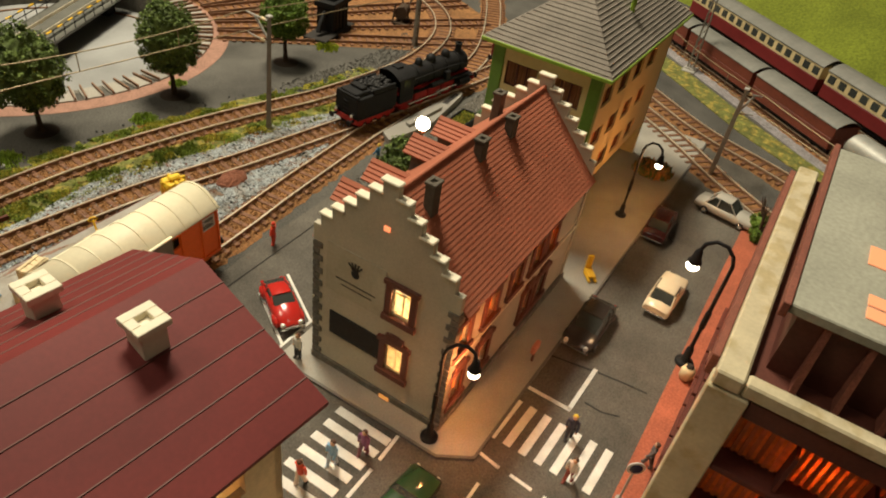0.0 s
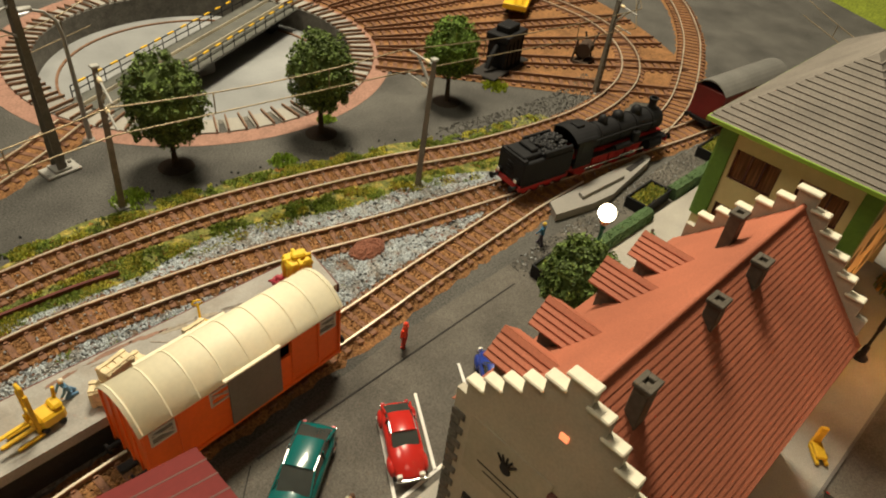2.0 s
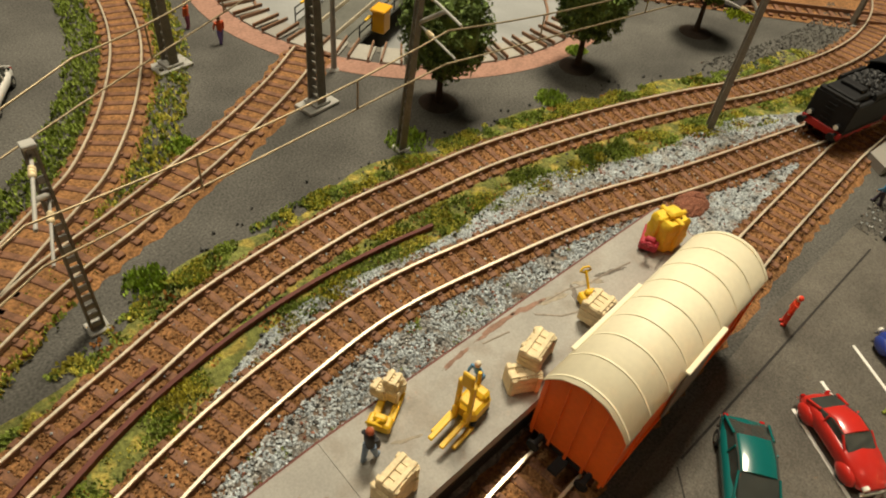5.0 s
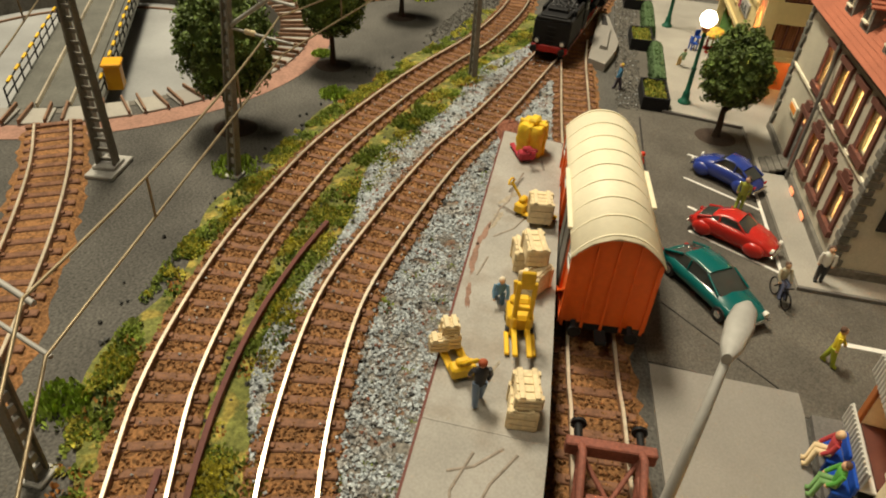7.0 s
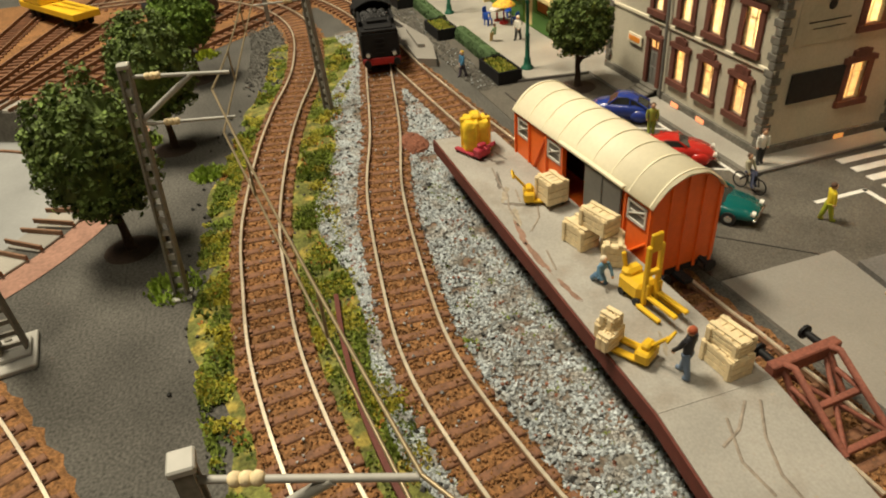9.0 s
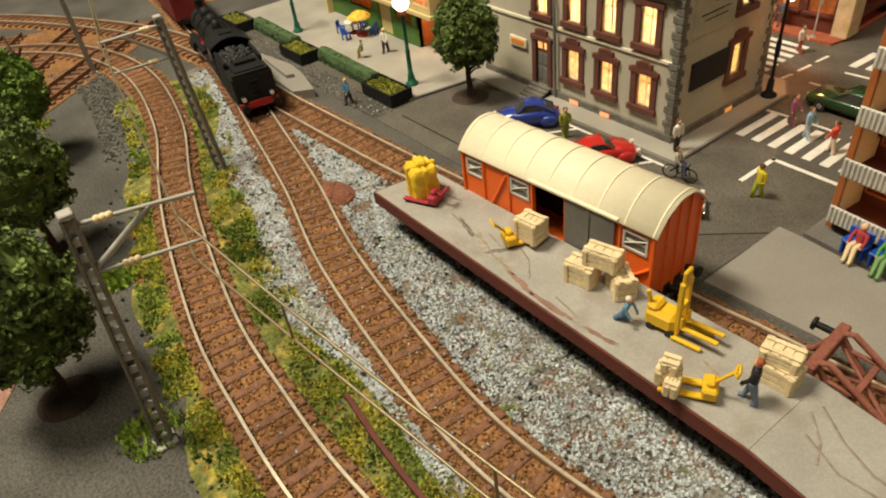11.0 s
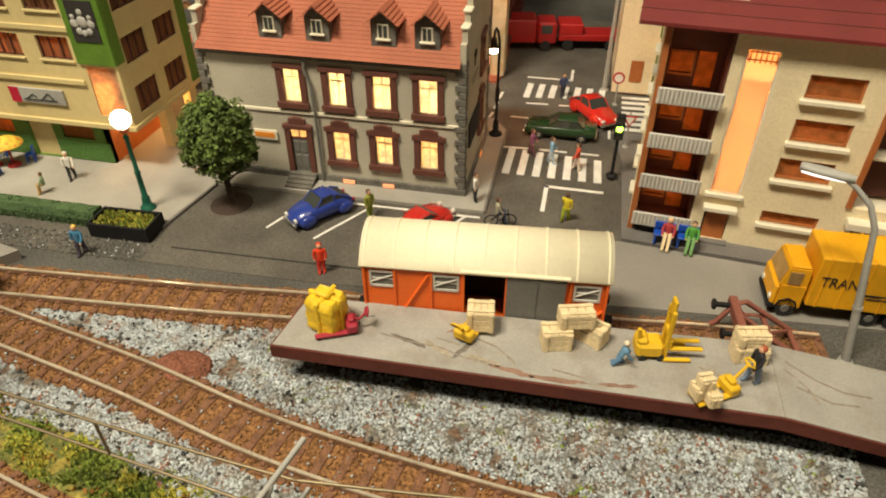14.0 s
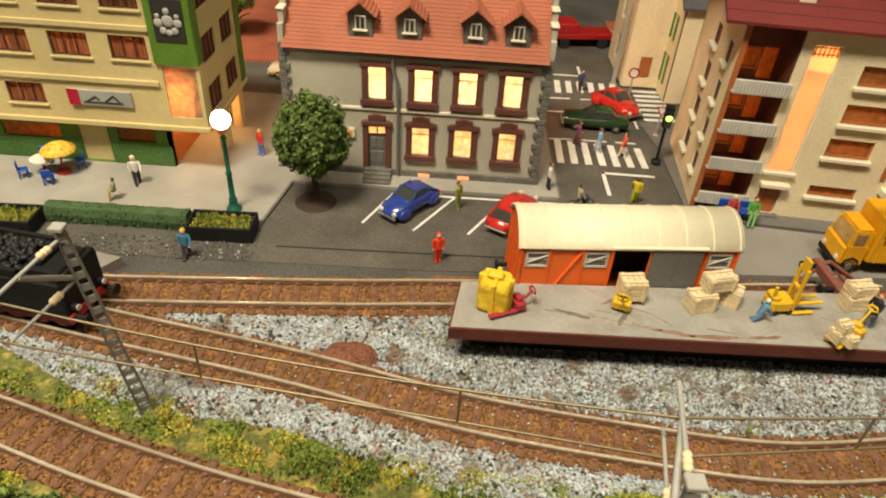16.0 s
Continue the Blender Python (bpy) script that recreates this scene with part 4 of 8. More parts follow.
    for cx, cy, zt in ((-17, 51, 127), (-65, 47, 126), (-96, 47, 126), (-118, 28, 125)):
        zb = RZ - abs(cy - RY) * slope - 3
        c = part("chimney", Geo().box(cx - 3, cx + 3, cy - 2.4, cy + 2.4, zb, zt - 1.4, 0.3).box(cx - 3.5, cx + 3.5, cy - 2.9, cy - 1.2, zt - 1.6, zt, 0.2).box(cx - 3.5, cx + 3.5, cy + 1.2, cy + 2.9, zt - 1.6, zt, 0.2).box(cx - 3.5, cx - 1.4, cy - 1.4, cy + 1.4, zt - 1.6, zt, 0.2).box(cx + 1.4, cx + 3.5, cy - 1.4, cy + 1.4, zt - 1.6, zt, 0.2), mat("dark_chimney", (0.10, 0.085, 0.065), 0.85, grain=2, vary=0.2, bump=0.3), ob, "dark square chimney with open top")
    # unseen floors, added to keep each storey's lamp light apart
    part("light_block_floor", Geo().box(X0 + 3, X1 - 4, Y0 + 4, Y1 - 4, 44, 45.5), WHITEPL, ob)
    part("attic_floor", Geo().box(X0 + 3, X1 - 4, Y0 + 3.2, Y1 - 3.2, 77, 78.3), WHITEPL, ob)
    return ob


town_house()
for x in (-115, -70, -25):
    point_light(x, 28, 62, 0.13, (1.0, 0.84, 0.62), 4)
    point_light(x, 28, 30, 0.09, (1.0, 0.64, 0.36), 4)
    point_light(x, 66, 60, 0.05, WARM, 3)
    point_light(x, 66, 28, 0.05, WARM, 3)


# ---- cafe and office building with green corner ----
def lights(w, c, d):
    """The three openings of a window frame of width w."""
    return [(0.8, w / 2 - 3.7, c + 0.8, d - 0.8), (w / 2 - 2.9, w / 2 + 2.9, c + 0.8, d - 0.8), (w / 2 + 3.7, w - 0.8, c + 0.8, d - 0.8)]


def office():
    ob = thing("office_building", "cream panelled office over a green cafe with grey tiled roof", "building")
    X0, X1, Y0, Y1 = -350.0, -191.0, -13.0, 60.0
    rows = [(41, 53), (70, 83), (97, 110)]
    cols = [(-237, -217), (-269, -248), (-301, -280), (-333, -312)]
    holes = [(a - X0, b - X0, c, d) for c, d in rows for a, b in cols if not (c == 41 and a in (-237, -269))]
    part("front_wall", Geo().wall((X0, Y0, 0), (1, 0, 0), (0, -1, 0), 0, X1 - X0, 31, 122, 3, holes + [(139, 157, 38, 67)]), CREAM2, ob)
    side = [(y, y + 22, c, d) for c, d in ((37, 53), (66, 81), (95, 111)) for y in (-4, 27)]
    part("side_wall", Geo().wall((X1, Y0 + 3.05, 0), (0, 1, 0), (1, 0, 0), 0, Y1 - Y0 - 6.1, 31, 122, 3, [(a - Y0 - 3.05, b - Y0 - 3.05, c, d) for a, b, c, d in side]), CREAM2, ob)
    # the rear half of the side opens over the passage
    part("back_wall", Geo().wall((X1, Y1, 0), (-1, 0, 0), (0, 1, 0), 0, X1 - X0, 31, 122, 3, [(a, a + 18, c, c + 13) for a in (12, 42, 72, 102) for c in (38, 66, 96)]), CREAM2, ob)
    part("west_wall", Geo().wall((X0, Y1, 0), (0, -1, 0), (-1, 0, 0), 0, Y1 - Y0, 2, 122, 3), CREAM2, ob)
    for c, d in rows:
        for a, b in cols:
            if c == 41 and a in (-237, -269):
                continue
            w = part("window", Geo().wall((a, Y0 + 1.2, 0), (1, 0, 0), (0, -1, 0), 0, b - a, c, d, 0.8, lights(b - a, c, d)), BROWN, ob, "brown three-light window")
            part("curtain", Geo().box(a, b, Y0 + 2.2, Y0 + 2.6, c, d), CURT_F, w, "warm orange curtain lit from inside")
            part("sill", Geo().box(a - 0.8, b + 0.8, Y0 - 1.2, Y0 + 1, c - 1.2, c, 0.2), CREAM2, w)
    for a, b, c, d in side:
        w = part("window", Geo().wall((X1 - 1.2, a, 0), (0, 1, 0), (1, 0, 0), 0, b - a, c, d, 0.8, lights(b - a, c, d)), BROWN, ob, "brown three-light side window")
        part("curtain", Geo().box(X1 - 2.8, X1 - 2.2, a, b, c, d), CURT_F, w, "brown curtain with shaded folds painted as streaks")
    for a in (12, 42, 72, 102):
        for c in (38, 66, 96):
            w = part("window", Geo().wall((X1 - a - 18, Y1 - 1.3, 0), (1, 0, 0), (0, 1, 0), 0, 18, c, c + 13, 0.7, lights(18, c, c + 13)), BROWN, ob)
            part("curtain", Geo().box(X1 - a - 18, X1 - a, Y1 - 2.8, Y1 - 2.2, c, c + 13), CURT_O, w)
    # ledges and pilasters
    part("ledge", Geo().box(X0 - 1, X1 + 1.6, Y0 - 1.8, Y0, 30, 33, 0.3), CREAM2, ob)
    part("ledge", Geo().box(X0 - 1, -214, Y0 - 1.4, Y0, 56, 59, 0.3), CREAM2, ob)
    part("ledge", Geo().box(X0 - 1, -214, Y0 - 1.2, Y0, 86, 89, 0.3), CREAM2, ob)
    part("ledge", Geo().box(X1, X1 + 1.4, Y0, Y1 + 1, 30, 33, 0.3), CREAM2, ob)
    for y in (Y0 - 0.8, Y1 - 7):
        part("corner_strip", Geo().box(X1 - 5, X1 + 0.9, y, y + 7.8, 33 if y > 0 else 69, 122, 0.3), GREENP, ob, "green painted corner strip")
    # green corner panel with crest
    panel = part("green_panel", Geo().box(-214, X1 + 0.6, Y0 - 1.6, Y0 + 0.2, 69, 121, 0.3), GREENP, ob)
    part("crest_plate", Geo().box(-210, -189.8 - 4, Y0 - 2.2, Y0 - 1.6, 82, 104, 0.2), DARK, panel, "black square plate with a pale relief crest")
    cr = Geo()
    for dx, dz, r in ((-5, 0, 2.4), (5, 0, 2.4), (0, 1, 3.2), (0, 6, 1.8), (-3, -4, 2), (3, -4, 2), (-5, 3.5, 1.4), (5, 3.5, 1.4), (0, -5, 1.8)):
        cr.ball((-202 + dx, Y0 - 2.4, 92 + dz), r, 0.6, r)
    part("crest", cr, LAMPGREY, panel)
    part("corner_window", Geo().box(-211, -193, Y0 + 0.8, Y0 + 1.2, 38, 67), curtain("peach_pane", (0.97, 0.62, 0.36)), ob, "tall corner window glowing peach")
    sg = part("shop_sign", Geo().box(-266, -231, Y0 - 1.5, Y0 - 0.1, 42.5, 51.5, 0.2), LAMPGREY, ob, "grey shop sign with red end and dark strokes")
    part("sign_end", Geo().box(-266.2, -260, Y0 - 1.8, Y0 - 1.4, 42.4, 51.6), paint("crimson", (0.5, 0.02, 0.05)), sg)
    st = Geo()
    for a, b in (((-256, 45), (-251, 48)), ((-251, 48), (-249, 46)), ((-246, 45), (-241, 49)), ((-241, 49), (-238, 45.5)), ((-258, 44.5), (-236, 44.8))):
        st.cyl((a[0], Y0 - 1.6, a[1]), (b[0], Y0 - 1.6, b[1]), 0.45, n=5)
    part("sign_stroke", st, GLASSD, sg)
    # ground floor, set back
    gf = part("ground_floor", Geo().wall((X0, -7, 0), (1, 0, 0), (0, -1, 0), 0, 133, 2, 31, 3, [(79, 96, 3, 29), (102, 124, 17, 26), (34, 68, 16, 25), (4, 26, 16, 25)]), GREENP, ob, "green tiled cafe front")
    part("door", Geo().box(-271, -254, -5.8, -5, 2.4, 29, 0.2), CREAM2, gf, "cream cafe door")
    for a, b, c, d in ((-248, -226, 17, 26), (-316, -282, 16, 25), (-346, -324, 16, 25)):
        part("cafe_window", Geo().box(a, b, -5.6, -5.2, c, d), CURT_O, gf, "lit cafe window")
    ribs = Geo()
    for k in range(11):
        ribs.box(X0, -271.5, -7.7, -7, 3 + k * 1.15, 3.8 + k * 1.15, 0.1)
        ribs.box(-253.5, -217, -7.7, -7, 3 + k * 1.15, 3.8 + k * 1.15, 0.1)
    part("tile_band", ribs, mat("green_tiles", (0.075, 0.17, 0.035), 0.6, grain=1.5, vary=0.4, bump=0.5), gf)
    part("passage_wall", Geo().box(-219, -217, -7, 56, 2, 31), ORANGEBR, gf, "orange-brown passage wall")
    for y in (50, 20):
        part("pillar", Geo().box(-199, -193, y, y + 8, 2, 31, 0.3), CREAM2, ob, "cream pillar under the overhang")
    # unseen floors and divider, added to keep lamp light off top and side windows
    for z in (57.5, 88):
        part("light_block_floor", Geo().box(X0 + 3.2, X1 - 3.2, Y0 + 3.2, Y1 - 3.2, z, z + 1.2), CREAM2, ob)
    part("light_block_wall", Geo().box(-198.6, -197.8, Y0 + 3.4, Y1 - 3.4, 33, 57).box(-198.6, -197.8, Y0 + 3.4, Y1 - 3.4, 59, 87.8), CREAM2, ob)
    part("soffit", Geo().box(X0 + 2, X1 - 2, Y0 + 3, Y1 - 3, 31.2, 32.4), CREAM2, ob)
    # roof
    e = 8
    ez = 121.5
    ax, ay, az = (-232, -300), 23.5, 160
    r = Geo()
    xa, xb, ya, yb = X0 - e, X1 + e, Y0 - e, Y1 + e
    part("eave_board", Geo().box(xa, xb, ya, yb, ez, ez + 2.4, 0.3), LIME, ob, "lime green eave board")
    part("roof", r.add([(xa + 0.5, ya + 0.5, ez + 2.4), (xb - 0.5, ya + 0.5, ez + 2.4), (xb - 0.5, yb - 0.5, ez + 2.4), (xa + 0.5, yb - 0.5, ez + 2.4), (ax[0], ay, az), (ax[1], ay, az)], [(0, 1, 4, 5), (1, 2, 4), (2, 3, 5, 4), (3, 0, 5), (3, 2, 1, 0)]), SLATE, ob, "grey-brown tiled hipped roof")
    rows_g = Geo()
    for k in range(17):
        u = (k + 0.5) / 18
        q = lambda p, s: Vector(p).lerp(Vector(s), u)  # noqa: E731
        c = [q((xb - 0.5, ya + 0.5, ez + 2.5), (ax[0], ay, az)), q((xb - 0.5, yb - 0.5, ez + 2.5), (ax[0], ay, az)), q((xa + 0.5, yb - 0.5, ez + 2.5), (ax[1], ay, az)), q((xa + 0.5, ya + 0.5, ez + 2.5), (ax[1], ay, az))]
        for a, b in zip(c, c[1:] + c[:1]):
            rows_g.cyl(a, b, 0.45, n=4, smooth=False)
    part("tile_course", rows_g, SLATE, ob)
    part("vent_pipe", Geo().cyl((-262, 46, 132), (-262, 46, 150), 1.6).cyl((-262, 46, 150), (-262, 46, 153), 3, 2.5), LIME, ob)
    return ob


office()
for x in (-215, -260, -310):
    point_light(x, 15, 46, 0.016, WARM, 4)
    point_light(x, 15, 76, 0.016, WARM, 4)
point_light(-206, 34, 26, 0.022, WARM, 3)
point_light(-206, 2, 24, 0.004, WARM, 3)
point_light(-202, -4, 52, 0.02, WHITE, 2)
point_light(-285, 8, 24, 0.008, WARM, 3)


# ---- apartment block ----
CURT_T = curtain("tan_milky_pane", (0.95, 0.70, 0.46), 0.93, 40)


def apartment():
    ob = thing("apartment_block", "cream roughcast apartment block with balconies and dark red roof", "apartment block", at=place(91, -10, 0, -5.2))
    L, D, H = 190.0, 84.0, 116.0
    wins = [(63, 86, 84, 95), (63, 87, 63, 74), (62, 86, 43, 54), (62, 88, 18, 24.5)]
    holes = wins + [(0, 30, 2, H - 2), (35, 50, 31, 104), (36, 48, 3, 21)]
    holes2 = [(97, 125, 33, H - 2), (103, 115, 3, 21)]
    part("front_wall", Geo().wall((0, 0, 0), (1, 0, 0), (0, -1, 0), 0, L, 2, H, 3, holes + holes2), CREAM, ob)
    side = [(12, 21, 84, 96), (12, 21, 62, 74), (12, 21, 40, 52), (12, 21, 18, 30), (40, 52, 84, 96), (40, 52, 62, 74), (40, 52, 40, 52), (40, 52, 18, 30)]
    sw = Geo().wall((0, D, 0), (0, -1, 0), (-1, 0, 0), 0, D, 2, H - 4, 3, [(D - b, D - a, c, d) for a, b, c, d in side])
    sw.slab_x([(0, H - 4), (D, H - 4), (D / 2 - 6, 131)], 0.04, 2.96)
    part("gable_wall", sw, CREAM, ob)
    part("back_wall", Geo().wall((L, D, 0), (-1, 0, 0), (0, 1, 0), 0, L, 2, H - 4, 3, [(a, a + 16, c, c + 12) for a in (20, 70, 120, 160) for c in (20, 42, 64, 86)]), CREAM, ob)
    part("east_wall", Geo().wall((L, 3.02, 0), (0, 1, 0), (1, 0, 0), 0, D - 6.04, 2, H - 4, 3), CREAM, ob)
    for a, b, c, d in side:
        w = part("window", Geo().box(0.8, 1.6, a, b, c, d, 0.2), BROWN, ob, "narrow brown side window")
        part("sill", Geo().box(-2.4, 0.5, a - 1, b + 1, c - 2, c, 0.2), WHITEPL, w)
    for a, b, c, d in wins:
        w = part("window", Geo().wall((a, 1.0, 0), (1, 0, 0), (0, -1, 0), 0, b - a, c, d, 0.8, [(1.2, b - a - 1.2, c + 1.2, d - 1.2)]), ORANGEBR, ob, "orange-brown framed window")
        part("pane", Geo().box(a + 1, b - 1, 2.0, 2.4, c + 1, d - 1), CURT_O, w)
        part("sill", Geo().box(a - 1.5, b + 1.5, -2.6, 1, c - 2.2, c, 0.3), WHITEPL, w, "thick ivory sill")
    # stairwell strip, lit at the top
    st = part("stair_window", Geo().box(35, 36, 0.4, 2, 31, 104).box(49, 50, 0.4, 2, 31, 104).box(35, 50, 0.4, 2, 103, 104), WHITEPL, ob)
    part("pane", Geo().box(36, 49, 1.6, 2.0, 31, 103), CURT_T, st, "tall stairwell pane glowing near the lamp at its top")
    part("sill", Geo().box(33.5, 51.5, -2.4, 1, 28.8, 31, 0.3), WHITEPL, st)
    bars = Geo()
    for k in range(6):
        bars.box(37 + k * 2.2, 37.5 + k * 2.2, 0.9, 1.4, 97, 103)
    bars.box(36, 49, 0.9, 1.4, 98, 98.6).box(36, 49, 0.9, 1.4, 101.5, 102.1)
    part("railing", bars, ORANGEBR, st)
    part("door", Geo().box(37, 47.5, 1, 2, 3, 20.5, 0.2).box(40.5, 44, 0.6, 1.1, 10, 19, 0.2), ORANGEBR, ob, "orange-brown entrance door")
    part("door_canopy", Geo().box(34.5, 50.5, -4.5, 0.5, 21.5, 24, 0.3), WHITEPL, ob)
    part("door_step", Geo().box(35, 50, -4, 0, 2, 3.4, 0.2), KERB, ob)
    # balcony recess
    for s in (0, 97):
        a, b = (s, s + 30) if s == 0 else (97, 125)
        z0 = 2 if s == 0 else 33
        rc = part("balcony_recess", Geo().wall((a + 2, 15, 0), (1, 0, 0), (0, -1, 0), 0, b - a - 2, z0, H - 2, 1, [(x0, x1, z + d0, z + d1) for z in (9, 31.5, 54, 77) for x0, x1, d0, d1 in ((3, 13, 7, 17), (15, 23, 0.5, 18))] if s == 0 else []).box(b - 1, b, 1, 16, z0, H - 2), BROWN, ob, "dark red-brown balcony recess")
        part("post", Geo().box(a, a + 2.9, -1.3, -0.05, z0, H - 3, 0.2) if s == 0 else Geo().box(a - 0.5, a + 2.0, -1.3, 14.8, z0, H - 3, 0.2), ORANGEBR, rc, "orange-brown edge panel")
        if s == 0:
            for z in (9, 31.5, 54, 77):
                bal = part("balcony", Geo().box(a + 2.5, b - 1, 0, 15, z - 1.5, z), BROWN, ob)
                fr = Geo().box(a + 1.5, b + 0.5, -5.0, -4.2, z - 1, z + 6.5, 0.3).box(a + 1.5, b + 0.5, -5, 0, z - 1.6, z - 0.6, 0.2)
                for k in range(15):
                    fr.box(a + 2.2 + k * 1.9, a + 3.2 + k * 1.9, -5.7, -5.0, z - 0.8, z + 6.3, 0.2)
                part("balcony_front", fr, GREYPL, bal, "ribbed light grey balcony front")
                part("balcony_door", Geo().box(a + 17, a + 25, 15.5, 15.8, z + 0.5, z + 18), CURT_O, bal)
                part("balcony_window", Geo().box(a + 5, a + 15, 15.5, 15.8, z + 7, z + 17), CURT_O, bal)
                part("window_frame", Geo().box(a + 4.2, a + 15.8, 13.6, 14.3, z + 6, z + 7).box(a + 4.2, a + 15.8, 13.6, 14.3, z + 17, z + 18).box(a + 4.2, a + 5, 13.6, 14.3, z + 6, z + 18).box(a + 15, a + 15.8, 13.6, 14.3, z + 6, z + 18), ORANGEBR, bal)
    part("door", Geo().box(103, 115, 1, 2, 3, 21, 0.2), BROWN, ob)
    part("door_canopy", Geo().box(99, 122, -6, 0.5, 24, 28, 0.3), WHITEPL, ob)
    # roof
    R = Geo()
    o, ry, rz = 9, D / 2 - 6, 134
    f, bk = (-6.5, 111.5), (D + 8.0, 110.5)
    R.slab_x([(f[0], f[1]), (f[0], f[1] + 1.6), (ry, rz), (bk[0], bk[1] + 1.6), (bk[0], bk[1]), (ry, rz - 2)], -o - 3, L + 10)
    part("roof", R, MAROON, ob, "smooth dark red sheet roof with seams")
    for k in range(1, 6):
        for q in (f, bk):
            u = k / 6
            y, z = q[0] + (ry - q[0]) * u, q[1] + 1.6 + (rz - q[1] - 1.6) * u
            part("roof_seam", Geo().box(-o - 3.2, L + 10, y - 0.22, y + 0.22, z - 0.3, z + 0.16), BROWN, ob)
    for cx, cy in ((17, 50), (28, 13)):
        z = rz - abs(cy - ry) * (0.62 if cy > ry else 0.58) - 1
        c = Geo().box(cx - 4, cx + 4, cy - 4, cy + 4, z, z + 12, 0.3)
        for a, b2, c2, d2 in ((-5.2, 5.2, -5.2, -2), (-5.2, 5.2, 2, 5.2), (-5.2, -2, -2, 2), (2, 5.2, -2, 2)):
            c.box(cx + a, cx + b2, cy + c2, cy + d2, z + 11.6, z + 14, 0.2)
        part("chimney", c, WHITEPL, ob, "ivory square chimney with open top")
    part("landing", Geo().box(33, 51.5, 2.2, 30, 87.5, 89), WHITEPL, ob)
    # unseen slabs and dividers, added to part the lamp light of rooms and stairs
    part("floor_slab", Geo().box(33, L - 4, 4, D - 4, 30, 31).box(53.2, L - 4, 4, D - 4, 57, 58).box(52, L - 4, 4, D - 4, 79, 80), WHITEPL, ob)
    part("light_block_wall", Geo().box(30.5, 31.5, 16.5, D - 4, 2, H - 2).box(52, 53, 3, D - 4, 2, H - 2), WHITEPL, ob)
    return ob


apartment()
A5 = math.radians(-5.2)


def in_block(x, y):
    return 91 + x * math.cos(A5) - y * math.sin(A5), -10 + x * math.sin(A5) + y * math.cos(A5)


point_light(*in_block(42, 9), 97, 0.20, WHITE, 2)
point_light(*in_block(42, 24), 72, 0.045, (1.0, 0.66, 0.38), 3)
point_light(*in_block(42, 24), 46, 0.045, (1.0, 0.66, 0.38), 3)
for z in (20, 43, 65, 88):
    point_light(*in_block(14, 36), z, 0.005, WARM, 3)
    # unseen light added in each balcony to brighten its recess
    point_light(*in_block(15, 6), z - 3, 0.0012, WARM, 2)
for z, w in ((90, 0.005), (68, 0.005), (46, 0.005), (22, 0.004)):
    point_light(*in_block(75, 25), z, w, WARM, 3)

